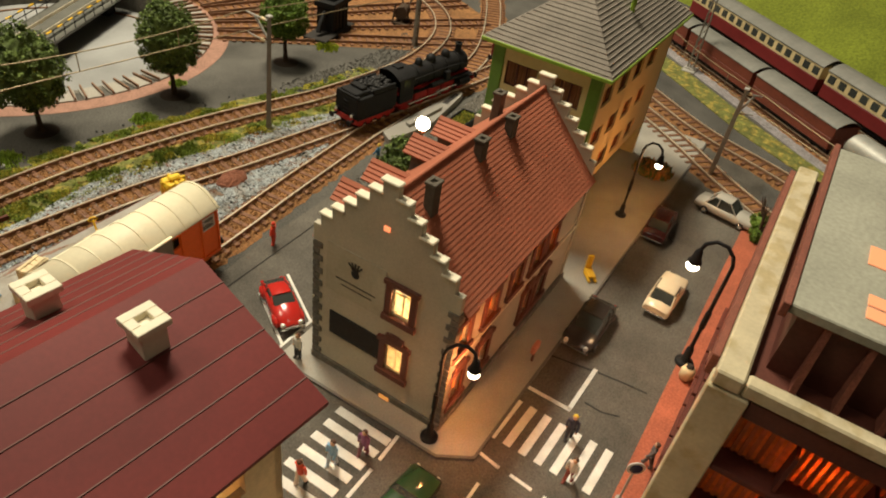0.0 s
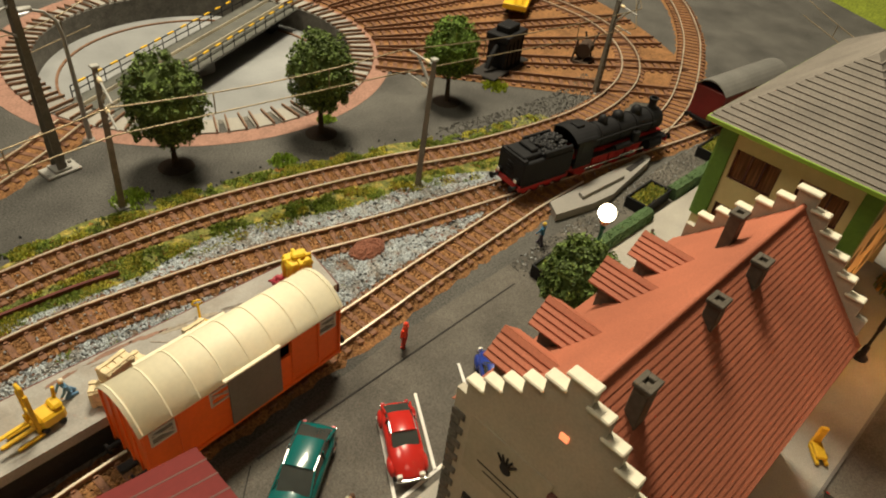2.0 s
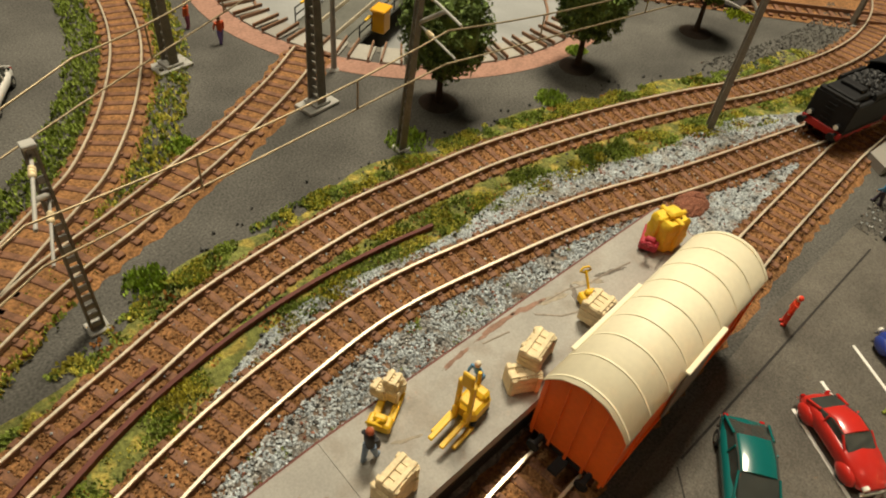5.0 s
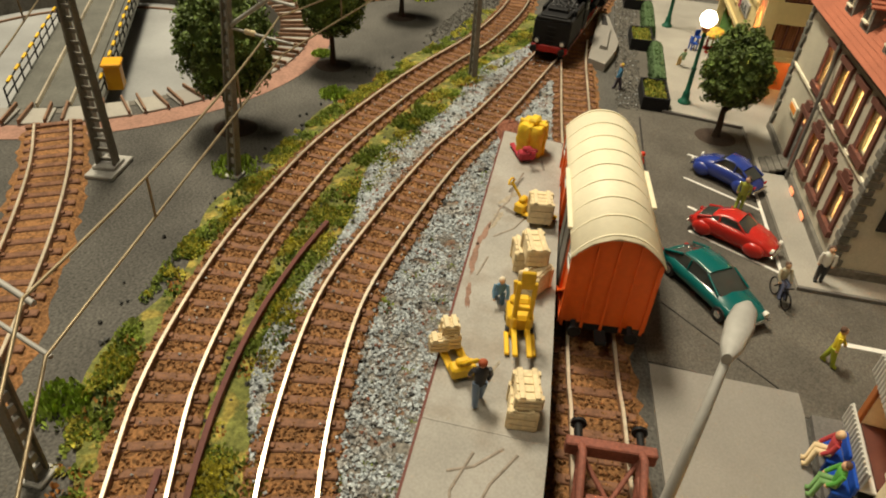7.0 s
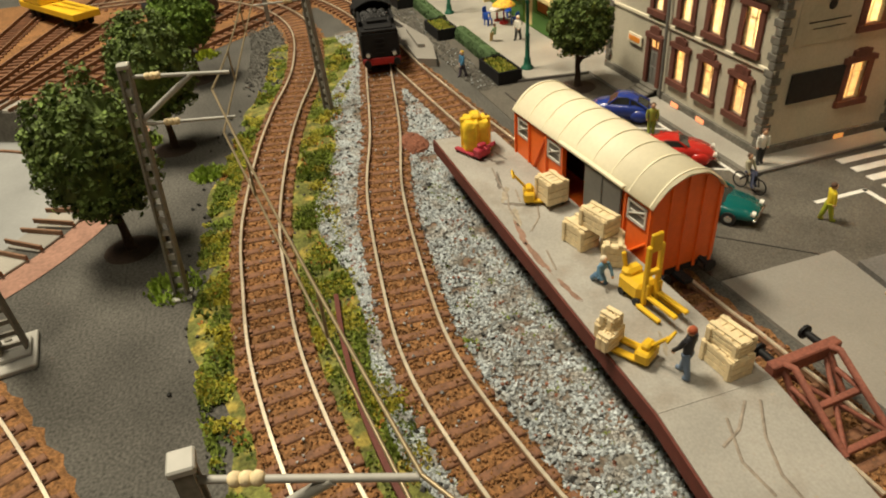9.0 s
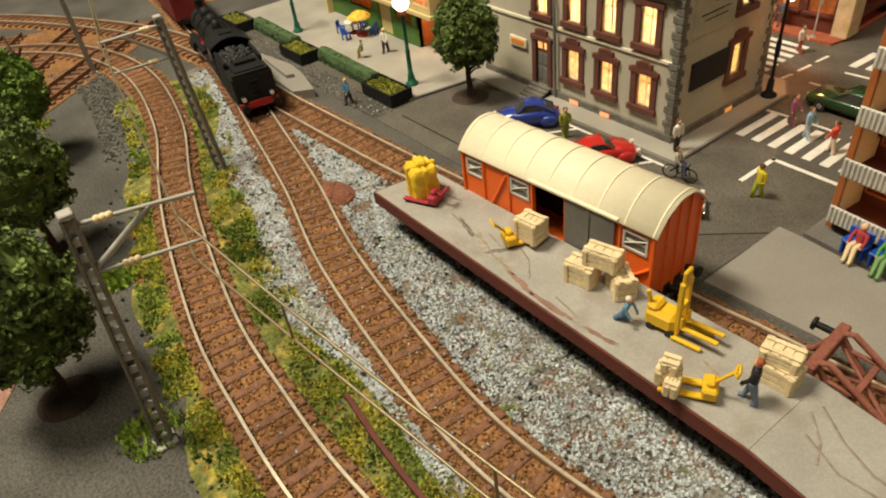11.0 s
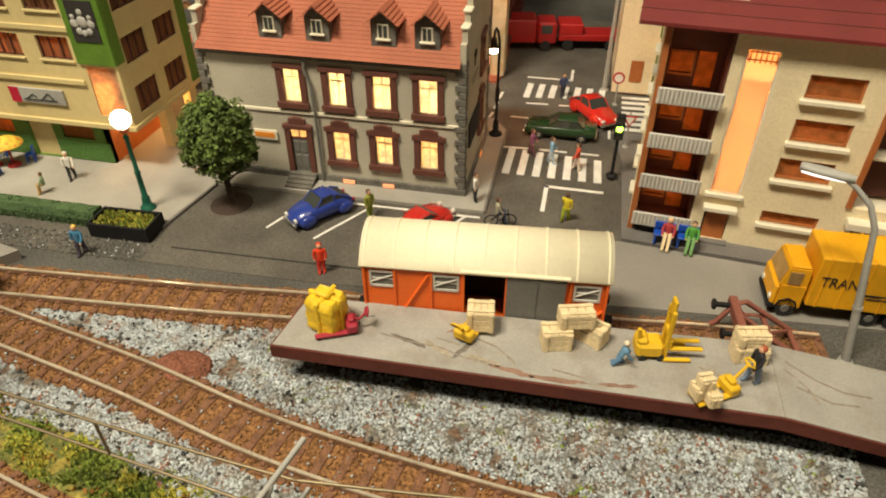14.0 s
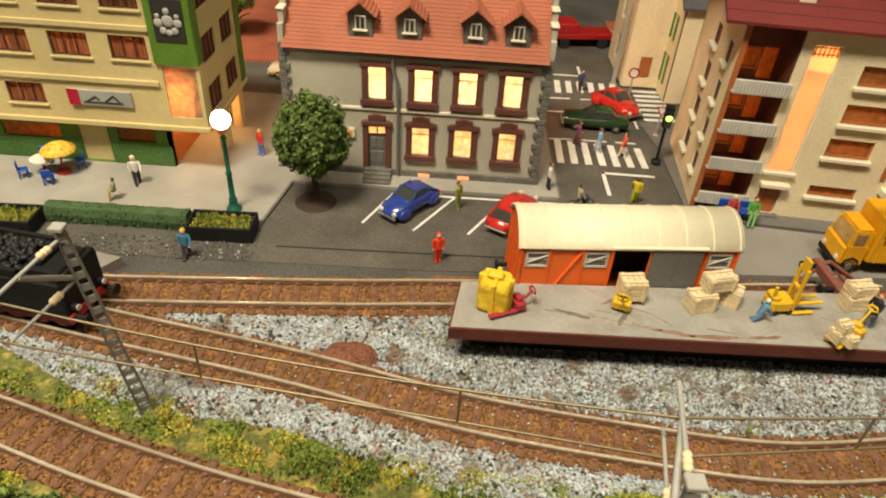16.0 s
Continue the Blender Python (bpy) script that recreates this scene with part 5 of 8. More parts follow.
# ---- loading platform ----
def platform():
    ob = thing("loading_platform", "grey loading platform with brown-red edge and stained top", "platform")
    fy = lambda x: -150.5 + (x + 48) * 0.022  # noqa: E731
    by = lambda x: -121 + (x + 48) * 0.058  # noqa: E731
    top = Geo().prism([(-48, fy(-48)), (141, fy(141)), (141, by(141)), (-44, by(-44))], 16.5, 22)
    part("platform_top", top, CONCRETE, ob)
    ramp = Geo()
    v = [(x, y, z) for x, zt in ((141.15, 22), (262, 4)) for y in (fy(141) - 0.0, by(x) if x < 200 else by(200)) for z in (zt - 5.5, zt)]
    ramp.add(v, [(0, 1, 3, 2), (4, 6, 7, 5), (0, 4, 5, 1), (2, 3, 7, 6), (0, 2, 6, 4), (1, 5, 7, 3)])
    part("ramp", ramp, CONCRETE, ob, "sloping end of the platform with dark scuffs")
    ed = Geo().prism([(-48.8, fy(-48) - 0.9), (141, fy(141) - 0.9), (141, fy(141) - 0.05), (-48.05, fy(-48) - 0.05)], 15.8, 21.8)
    ed.prism([(-48.8, fy(-48) - 0.9), (-48.05, fy(-48) - 0.05), (-44.1, by(-44)), (-44.9, by(-44) + 0.4)], 15.8, 21.8)
    ed.add([(141, fy(141) - 0.9, 15.8), (141, fy(141) - 0.9, 21.8), (141, fy(141) - 0.05, 21.8), (141, fy(141) - 0.05, 15.8), (262, fy(141) - 0.9, -1), (262, fy(141) - 0.9, 3.8), (262, fy(141) - 0.05, 3.8), (262, fy(141) - 0.05, -1)], [(0, 1, 2, 3), (7, 6, 5, 4), (0, 4, 5, 1), (1, 5, 6, 2), (2, 6, 7, 3), (3, 7, 4, 0)])
    part("edge_strip", ed, EDGE, ob, "brown-red painted edge")
    # base coloured near black to carry the shade below the overhang
    part("base", Geo().prism([(-38, fy(-38) + 11), (250, fy(141) + 11), (200, by(200) - 2), (-36, by(-36) - 1.5)], 0, 6).prism([(-38, fy(-38) + 11), (141, fy(141) + 11), (141, by(141) - 2), (-36, by(-36) - 1.5)], 6, 16.5), DARK, ob, "dark recessed base with the overhang's shade in its colour")
    st = Geo()
    for pts in (((-8, -136), (5, -138), (18, -139), (26, -142), (38, -143)), ((30, -131), (38, -134), (46, -141)), ((60, -141), (72, -143)), ((14, -134), (24, -136))):
        st.tube([(x, y, 21.75) for x, y in pts], 0.55, 5)
    for pts in (((146, -118), (156, -124), (166, -127), (176, -126)), ((148, -130), (160, -134), (170, -132)), ((145, -122), (152, -129), (155, -136))):
        st.tube([(x, y, 22 - (x - 141) * 0.1495 - 0.25) for x, y in pts], 0.6, 5)
    tagged(part("dirt_smear", st, mat("dirt", (0.26, 0.22, 0.18), 0.9, grain=2, vary=0.3), ob, "dark brush-like dirt smears"), kind="stuff")
    rng = random.Random(41)
    kinds = [mat("dark_smear", (0.15, 0.13, 0.11), 0.9, grain=2, vary=0.4), mat("rust_smear", (0.25, 0.15, 0.11), 0.9, grain=2, vary=0.3), mat("pale_smear", (0.30, 0.26, 0.20), 0.9, grain=2, vary=0.3)]
    for cx, cy, ln, wd, rot, kind in ((4, -137.5, 9, 1.0, -18, 0), (16, -139.5, 8, 1.3, -30, 2), (26, -137, 7, 1.2, 60, 0), (34, -142, 8, 1.6, -12, 2), (45, -145, 9, 1.2, -6, 1), (62, -145.8, 12, 1.1, 2, 1), (84, -144, 8, 0.8, 8, 1), (22, -127, 6, 0.8, 30, 1), (118, -130, 6, 0.7, -20, 2), (-18, -128, 6, 0.7, 12, 0)):
        c, s = math.cos(math.radians(rot)), math.sin(math.radians(rot))
        ring = []
        for k in range(22):
            a = 2 * math.pi * k / 22
            u, v = ln * math.cos(a) * rng.uniform(0.7, 1.1), wd * math.sin(a) * rng.uniform(0.4, 1.5)
            ring.append((cx + u * c - v * s, cy + u * s + v * c))
        part("stain", Geo().prism(ring, 21.9, 22.1), kinds[kind], ob, ("dark dirt smear", "reddish worn smear", "brownish dirt smear")[kind])
    return ob


platform()


# ---- covered goods wagon ----
def wheelset(parent, x, r, half, m_tread, m_disc, spokes=0):
    for s in (-1, 1):
        w = part("wheel", Geo().cyl((x, s * (half - 1.2), r), (x, s * (half + 1.2), r), r, n=20).cyl((x, s * (half - 1.6), r), (x, s * (half - 1.2), r), r + 0.8, n=20), m_tread, parent)
        part("wheel_disc", Geo().cyl((x, s * (half + 1.0), r), (x, s * (half + 1.5), r), r * 0.75, n=16).cyl((x, s * (half + 1.3), r), (x, s * (half + 2.0), r), r * 0.25, n=10), m_disc, w)


def buffers(parent, x, sgn, z, half=10.0):
    for s in (-1, 1):
        part("buffer", Geo().cyl((x, s * half, z), (x + sgn * 5, s * half, z), 1.1, n=10).cyl((x + sgn * 5, s * half, z), (x + sgn * 6, s * half, z), 2.4, n=14), BLACK, parent)


def goods_wagon():
    ob = thing("goods_wagon", "orange covered goods wagon with cream roof and grey sliding door", "wagon", at=place(27.7, -100.4, 5.2, 5.3))
    L, hw, z0, z1 = 48.6, 14.6, 8.0, 37.5
    # floor and side walls with a door opening towards the platform
    part("floor", Geo().box(-L + 1.3, L - 1.3, -hw + 1.3, hw - 1.3, z0, z0 + 1.2, 0.2), WAGON, ob)
    part("side_wall", Geo().wall((-L, -hw, 0), (1, 0, 0), (0, -1, 0), 0, 2 * L, z0, z1, 1.2, [(41, 58, z0 + 1.4, z1 - 1.5), (3, 13, 27, 34.5), (29, 39, 27, 34.5), (85, 95, 27, 34.5)]), WAGON, ob)
    part("side_wall", Geo().wall((L, hw, 0), (-1, 0, 0), (0, 1, 0), 0, 2 * L, z0, z1, 1.2, [(3, 13, 27, 34.5), (59, 69, 27, 34.5), (85, 95, 27, 34.5)]), WAGON, ob)
    roofline = [(-hw + k * (2 * hw / 12), z1 + 8.5 * (1 - (2 * k / 12 - 1) ** 2) ** 0.8) for k in range(13)]
    for s in (-1, 1):
        part("end_wall", Geo().slab_x([(-hw, z0), (hw, z0)] + roofline[::-1], *(sorted((s * (L + 0.05), s * (L - 1.15))))), WAGON, ob)
    rb = Geo()
    for s in (-1, 1):
        for y in (-14.2, -7, 0, 7, 14.2):
            zt = z1 + 8.0 * (1 - (y / hw) ** 2) ** 0.8 if abs(y) < 14 else z1
            rb.box(*sorted((s * L, s * (L + 0.7))), y - 0.5, y + 0.5, z0 - 2, zt)
    for y in (-1, 1):
        for x in (-48.5, -36, -21, -8, 9.2, 34.5, 48.5):
            rb.box(x - 0.5, x + 0.5, *sorted((y * hw, y * (hw + 0.8))), z0, z1)
        rb.box(-L, L, *sorted((y * hw, y * (hw + 0.9))), z0 - 1.2, z0 + 0.8)
    for x0, za, x1, zb in ((-35, z0 + 2, -22, z1 - 3), (35, z0 + 2, 48, 22)):
        rb.tube([(x0, -hw - 0.4, za), (x1, -hw - 0.4, zb)], 0.7, 5)
    part("rib", rb, WAGON, ob)
    part("sliding_door", Geo().box(9.4, 32.6, -hw - 1.4, -hw - 0.5, z0 + 0.5, z1 - 0.6, 0.2).box(20.6, 21.4, -hw - 1.8, -hw - 1.3, z0 + 0.5, z1 - 0.6), GREYDOOR, ob, "dark grey sliding door, pushed open")
    part("sliding_door", Geo().box(-14, 12, hw + 0.5, hw + 1.4, z0 + 0.5, z1 - 0.6, 0.2), GREYDOOR, ob, "dark grey sliding door, closed")
    for x in (-41, -15, 41):
        for s in (-1, 1):
            if x == -15 and s > 0:
                x = 15
            v = part("vent_window", Geo().box(x - 5, x + 5, *sorted((s * (hw - 0.6), s * (hw - 0.1))), 27, 34.5), GREYDOOR, ob, "grey louvred vent window")
            fr = Geo().box(x - 5, x + 5, *sorted((s * hw, s * (hw + 0.5))), 26.6, 27.6).box(x - 5, x + 5, *sorted((s * hw, s * (hw + 0.5))), 33.9, 34.9).box(x - 5.3, x - 4.4, *sorted((s * hw, s * (hw + 0.5))), 26.6, 34.9).box(x + 4.4, x + 5.3, *sorted((s * hw, s * (hw + 0.5))), 26.6, 34.9)
            fr.tube([(x - 4.5, s * (hw + 0.3), 29), (x + 4.5, s * (hw + 0.3), 33)], 0.4, 4)
            fr.box(x - 4.6, x + 4.6, *sorted((s * (hw - 0.2), s * (hw + 0.2))), 30.4, 31.1)
            part("vent_frame", fr, GREYPL, v, "pale frame with a bent bar")
    # dark panel that paints the shade seen through the open door
    part("inside_shade", Geo().box(-L + 2, L - 2, 4, 5, z0 + 1.3, z1), DARK, ob, "dark panel standing in for the shade inside")
    # roof
    def arc(off, o2):
        return [(-(hw + 1.2) + k * (2 * (hw + 1.2) / 16), z1 - 0.8 + o2 + (9.6 + off) * (1 - abs(2 * k / 16 - 1) ** 2.3)) for k in range(17)]
    rf = Geo().slab_x(arc(0.4, 0.6) + arc(0, 0)[::-1], -L - 1.6, L + 1.6)
    for k in range(len(rf.smooth)):
        rf.smooth[k] = True
    part("roof", rf, ROOFCREAM, ob, "curved cream roof with raised seams")
    for k in range(9):
        x = -L + 0.2 + k * (2 * L - 0.4) / 8
        part("roof_seam", Geo().slab_x(arc(0.7, 0.75) + arc(0.1, 0.2)[::-1], x - 0.3, x + 0.3), ROOFCREAM, ob)
    for s in (-1, 1):
        part("rain_strip", Geo().box(-14 if s > 0 else -9, 14 if s > 0 else 34, *sorted((s * (hw + 0.4), s * (hw + 2.2))), z1 + 0.2, z1 + 1.2, 0.2), ROOFCREAM, ob)
    part("underframe", Geo().box(-L, L, -10, 10, 4.6, z0, 0.3).box(-30, -14, -12.5, 12.5, 2.6, 6).box(12, 28, -12.5, 12.5, 2.6, 6), BLACK, ob)
    for x in (-27, 27):
        wheelset(ob, x, 5.4, 8.6, BLACK, RAILSIDE)
        for s in (-1, 1):
            part("axle_box", Geo().box(x - 4, x + 4, *sorted((s * 11, s * 13)), 3, 7, 0.3), BLACK, ob)
    for s in (-1, 1):
        buffers(ob, s * L, s, 8.2)
        part("coupling", Geo().box(*sorted((s * L, s * (L + 7))), -2, 2, 4, 6, 0.3), BLACK, ob)
    part("handrail", Geo().tube([(-47, -hw - 0.6, 12), (-47, -hw - 2, 13), (-43, -hw - 2, 15), (-43, -hw - 0.6, 16)], 0.5, 5).tube([(36, -hw - 0.6, 11), (36, -hw - 2, 13), (40, -hw - 2, 14), (40, -hw - 0.6, 15)], 0.5, 5), WAGON, ob)
    return ob


goods_wagon()


# ---- steam engine and tender ----
def steam_engine():
    ob = thing("steam_engine", "black steam engine with red frames and a coal tender", "steam engine", at=place(-279, -130, 5.2, 171.4))
    # local x runs forward: the tender is at the rear
    tend = part("tender", Geo().box(-76, -30, -13, 13, 10, 27, 0.8).box(-76, -34, -13.4, 13.4, 8.6, 10.5, 0.3), BLACK, ob, "black coal tender")
    part("tender_top", Geo().box(-74.5, -58, -9.5, 9.5, 27, 30.5, 0.6).box(-66, -60, -7, 7, 30.5, 33, 0.5).box(-76, -72, -12, 12, 27, 29, 0.4).box(-58, -32, -12.6, -10.6, 27, 31, 0.4).box(-58, -32, 10.6, 12.6, 27, 31, 0.4), BLACK, tend)
    rng = random.Random(5)
    coal = Geo()
    for _ in range(150):
        x, y = rng.uniform(-57, -33), rng.uniform(-10, 10)
        coal.ball((x, y, 27.5 + 3.6 * (1 - (y / 11) ** 2) + rng.uniform(-0.5, 1)), rng.uniform(1.2, 2.2), rng.uniform(1.2, 2.2), rng.uniform(1, 1.8), n=5)
    part("coal_load", coal, COAL, tend, "heap of coal")
    part("tender_frame", Geo().box(-76, -31, -12, 12, 5, 9, 0.3).box(-77, -75.6, -13, 13, 6, 10, 0.2), RED, tend, "red tender frame")
    for x in (-69, -59, -47, -37):
        wheelset(tend, x, 5.2, 8.6, BLACK, RED)
    buffers(tend, -77, -1, 8.5)
    for y in (-9, 9):
        part("rear_lamp", Geo().cyl((-76, y, 13), (-78.5, y, 13), 1.8, n=12).cyl((-78.5, y, 13), (-78.9, y, 13), 1.4, n=12, m=1), [BLACK, HEADL], tend)
    ladder = Geo()
    for k in range(4):
        ladder.box(-77, -76.4, -3, 3, 13 + k * 3.2, 13.6 + k * 3.2)
    part("ladder", ladder, BLACK, tend)
    cab = part("cab", Geo().box(-27, -10, -13.2, -12.2, 11, 33, 0.2).box(-27, -10, 12.2, 13.2, 11, 33, 0.2).box(-11, -9.8, -13, 13, 11, 33, 0.2).box(-27, -10, -13, 13, 10, 11.4), BLACK, ob)
    arc = [(-14 + k * 28 / 10, 32 + 5.2 * (1 - (2 * k / 10 - 1) ** 2)) for k in range(11)]
    part("cab_roof", Geo().slab_x(arc + [(y, z - 0.9) for y, z in arc[::-1]], -30, -8.5).box(-22, -15, -4, 4, 36.4, 38.4, 0.4), BLACK, cab)
    part("cab_window", Geo().box(-23, -15, -13.5, -13.1, 22, 30, 0.2).box(-23, -15, 13.1, 13.5, 22, 30, 0.2), GLASSD, cab)
    boil = part("boiler", Geo().cyl((-10, 0, 24), (68, 0, 24), 9.6, 9.2, n=24).cyl((68, 0, 24), (70, 0, 24), 8.6, 7.4, n=24), BLACK, ob, "black boiler with bands")
    for x in (0, 20, 38, 56):
        part("boiler_band", Geo().cyl((x, 0, 24), (x + 0.8, 0, 24), 9.9, n=24), BLACK, boil)
    part("chimney", Geo().lathe([(3.4, 32), (3.0, 35), (3.0, 39), (3.8, 40.5), (3.8, 41), (2.4, 41)], 16, cx=62), BLACK, boil)
    for x, r in ((44, 4.2), (24, 4.6), (8, 3.6)):
        part("dome", Geo().lathe([(r, 31), (r, 35), (r * 0.85, 37.4), (r * 0.4, 38.8), (0.05, 39.1)], 16, cx=x), BLACK, boil)
    part("pipework", Geo().tube([(-8, -9.8, 26), (30, -9.9, 27), (60, -9.6, 26)], 0.6, 5).tube([(-8, 9.8, 26), (30, 9.9, 27), (60, 9.6, 26)], 0.6, 5).cyl((14, -12, 16), (30, -12, 16), 2.4, n=12).cyl((14, 12, 16), (26, 12, 16), 2.4, n=12).box(34, 40, -13, -9, 16, 24, 0.5), BLACK, boil)
    part("smoke_box_door", Geo().cyl((70, 0, 24), (71.2, 0, 24), 5.6, n=18).cyl((71, 0, 24), (72, 0, 24), 1, n=8), BLACK, boil)
    part("running_board", Geo().box(-28, 70, -13.4, -8.5, 14.6, 15.6, 0.2).box(-28, 70, 8.5, 13.4, 14.6, 15.6, 0.2).box(66, 76, -13, 13, 11, 12, 0.2), BLACK, ob)
    part("frame", Geo().box(-28, 74, -6.5, 6.5, 6, 14.6, 0.3).box(74, 75.6, -13, 13, 7, 12, 0.2).box(-28, -8, -11, 11, 7, 11, 0.2), RED, ob, "red frame")
    for x in (-14, 4, 22, 40):
        wheelset(ob, x, 8.2, 8.6, RED, RED)
    wheelset(ob, 60, 5, 8.6, RED, RED)
    for s in (-1, 1):
        part("cylinder", Geo().cyl((52, s * 12, 9.5), (66, s * 12, 9.5), 4, n=14), BLACK, ob)
        part("coupling_rod", Geo().box(-14, 40, *sorted((s * 11.3, s * 12.1)), 5.2, 6.8, 0.2).box(22, 54, *sorted((s * 12.2, s * 12.8)), 7.5, 8.8, 0.2), CHROME, ob, "steel coupling rods")
    buffers(ob, 75.6, 1, 8.5)
    return ob


steam_engine()


# ---- buffer stop ----
def buffer_stop():
    ob = thing("buffer_stop", "rusty red-brown buffer stop of bent rails on the siding", "buffer stop", at=place(140, -91.5, 4.8, 4.5))
    for s in (-8.6, 8.6):
        part("side_frame", Geo().tube([(-14, s, 0.8), (-12, s, 2), (-6, s, 13.5), (-2, s, 15), (20, s, 1)], 1.2, 6).tube([(-6, s, 13), (4, s, 0.8)], 1.1, 6).tube([(-3, s, 8), (8, s, 7.6)], 0.9, 5), RUST, ob)
        part("buffer", Geo().cyl((-7, s * 1.05, 12), (-14, s * 1.05, 12), 1.2, n=10).cyl((-14, s * 1.05, 12), (-15, s * 1.05, 12), 2.4, n=14), BLACK, ob)
    part("beam", Geo().box(-8, -4.5, -13, 13, 9.5, 14.5, 0.4), RUST, ob)
    part("brace", Geo().box(6, 8, -9, 9, 6, 7.6, 0.2).box(18, 20, -9, 9, 0.6, 2.2, 0.2).tube([(-5, -8, 10), (19, 8, 1.5)], 0.8, 5).tube([(-5, 8, 10), (19, -8, 1.5)], 0.8, 5), RUST, ob)
    return ob


buffer_stop()

# ---- trees ----
def tree(name, x, y, h, rx, rz, label, m=None, seed=1, trunk=14, ground=0.0, leaves=5200):
    rng = random.Random(seed)
    ob = thing(name, label, "tree", "leafy trees", at=place(x, y, ground))
    cz = h - rz
    tr = Geo().tube([(0, 0, 0), (0.4, 0.2, trunk * 0.5), (0.2, -0.3, trunk), (0, 0, cz), (0.3, 0, cz + rz * 0.5)], [2.6, 1.9, 1.7, 1.2, 0.5], 8)
    for k in range(7):
        a = k * 0.9
        tr.tube([(0, 0, trunk + k * 2.4), (math.cos(a) * rx * 0.35, math.sin(a) * rx * 0.35, trunk + 6 + k * 3), (math.cos(a) * rx * 0.7, math.sin(a) * rx * 0.7, trunk + 9 + k * 3.8)], [0.9, 0.6, 0.3], 5)
    for k in range(5):
        a = k * 1.26
        tr.tube([(0, 0, 1.6), (math.cos(a) * 3, math.sin(a) * 3, 0.5), (math.cos(a) * 5, math.sin(a) * 5, 0.0)], [1.3, 0.8, 0.3], 5)
    part("trunk", tr, BARK, ob)
    g = Geo()
    rings = []
    for j in range(10):
        a = math.pi * j / 9
        ring = []
        for k in range(14):
            b = 2 * math.pi * k / 14
            d = Vector((math.sin(a) * math.cos(b), math.sin(a) * math.sin(b), -math.cos(a)))
            r = 0.70 + 0.16 * noise.noise(d * 2.2 + Vector((seed, 0, 0)))
            ring.append((d.x * rx * r, d.y * rx * r, cz + d.z * rz * r))
        rings.append(ring)
    g.loft(rings, 0, True, False, False)
    for _ in range(leaves // 11):
        d = Vector((rng.gauss(0, 1), rng.gauss(0, 1), rng.gauss(0, 1))).normalized()
        r = (0.84 + 0.20 * noise.noise(d * 2.6 + Vector((seed, 0, 0)))) * rng.uniform(0.90, 1.06)
        if d.z < -0.7:
            r *= 0.9
        hub = Vector((d.x * rx * r, d.y * rx * r, cz + d.z * rz * r))
        size = rng.uniform(2.2, 3.6) * min(1, rx / 16)
        for _ in range(16):
            e = Vector((rng.gauss(0, 1), rng.gauss(0, 1), rng.gauss(0, 1))).normalized()
            c = hub + e * size * rng.uniform(0.55, 1.0)
            n = (e + d * 0.5 + Vector((rng.uniform(-0.5, 0.5), rng.uniform(-0.5, 0.5), rng.uniform(-0.2, 0.6)))).normalized()
            u = Matrix.Rotation(rng.uniform(0, 6.28), 3, n) @ n.orthogonal().normalized()
            w = n.cross(u)
            q = rng.uniform(0.8, 1.5)
            g.add([c - u * q, c - w * q * 0.7 + n * 0.3, c + u * q * 1.1 - n * 0.4, c + w * q * 0.7 + n * 0.3], [(0, 1, 2), (0, 2, 3)])
    ob2 = new("crown", raw_mesh("crown", g, m or LEAF))
    ob2.parent = ob
    e = Geo()
    e.lathe([(0.05, 0.9), (5, 0.7), (9, 0.35), (12, 0.05)], 18)
    part("root_soil", e, EARTH, ob, "dark brown soil round the trunk")
    return ob


tree("tree", -44, -299, 83, 27.5, 35, "round green model tree on grey grit", None, 2, 20)
tree("tree", -150, -281, 82, 25.5, 34, "round green model tree on grey grit", None, 3, 20)
tree("tree", -268, -266, 73, 23.5, 27, "bright green model tree on grey grit", LEAF2, 4, 20)
tree("tree", -128, -32, 67, 20.5, 25.5, "round green tree beside the parking area", None, 5, 15, 0.4)
tree("tree", -245, 215, 70, 20, 26, "green tree beyond the street", LEAF2, 6, 15, 0.0, 1800)
bush_spots = ((-300, 176, 9), (-312, 186, 8), (-295, 190, 7), (-288, 178, 6))
for k, (bx, by_, r) in enumerate(bush_spots):
    tree("bush", bx, by_, r * 2.2, r, r * 1.05, "small bright green bush by the street corner", LEAF2, 20 + k, 3, 0.0, 700)


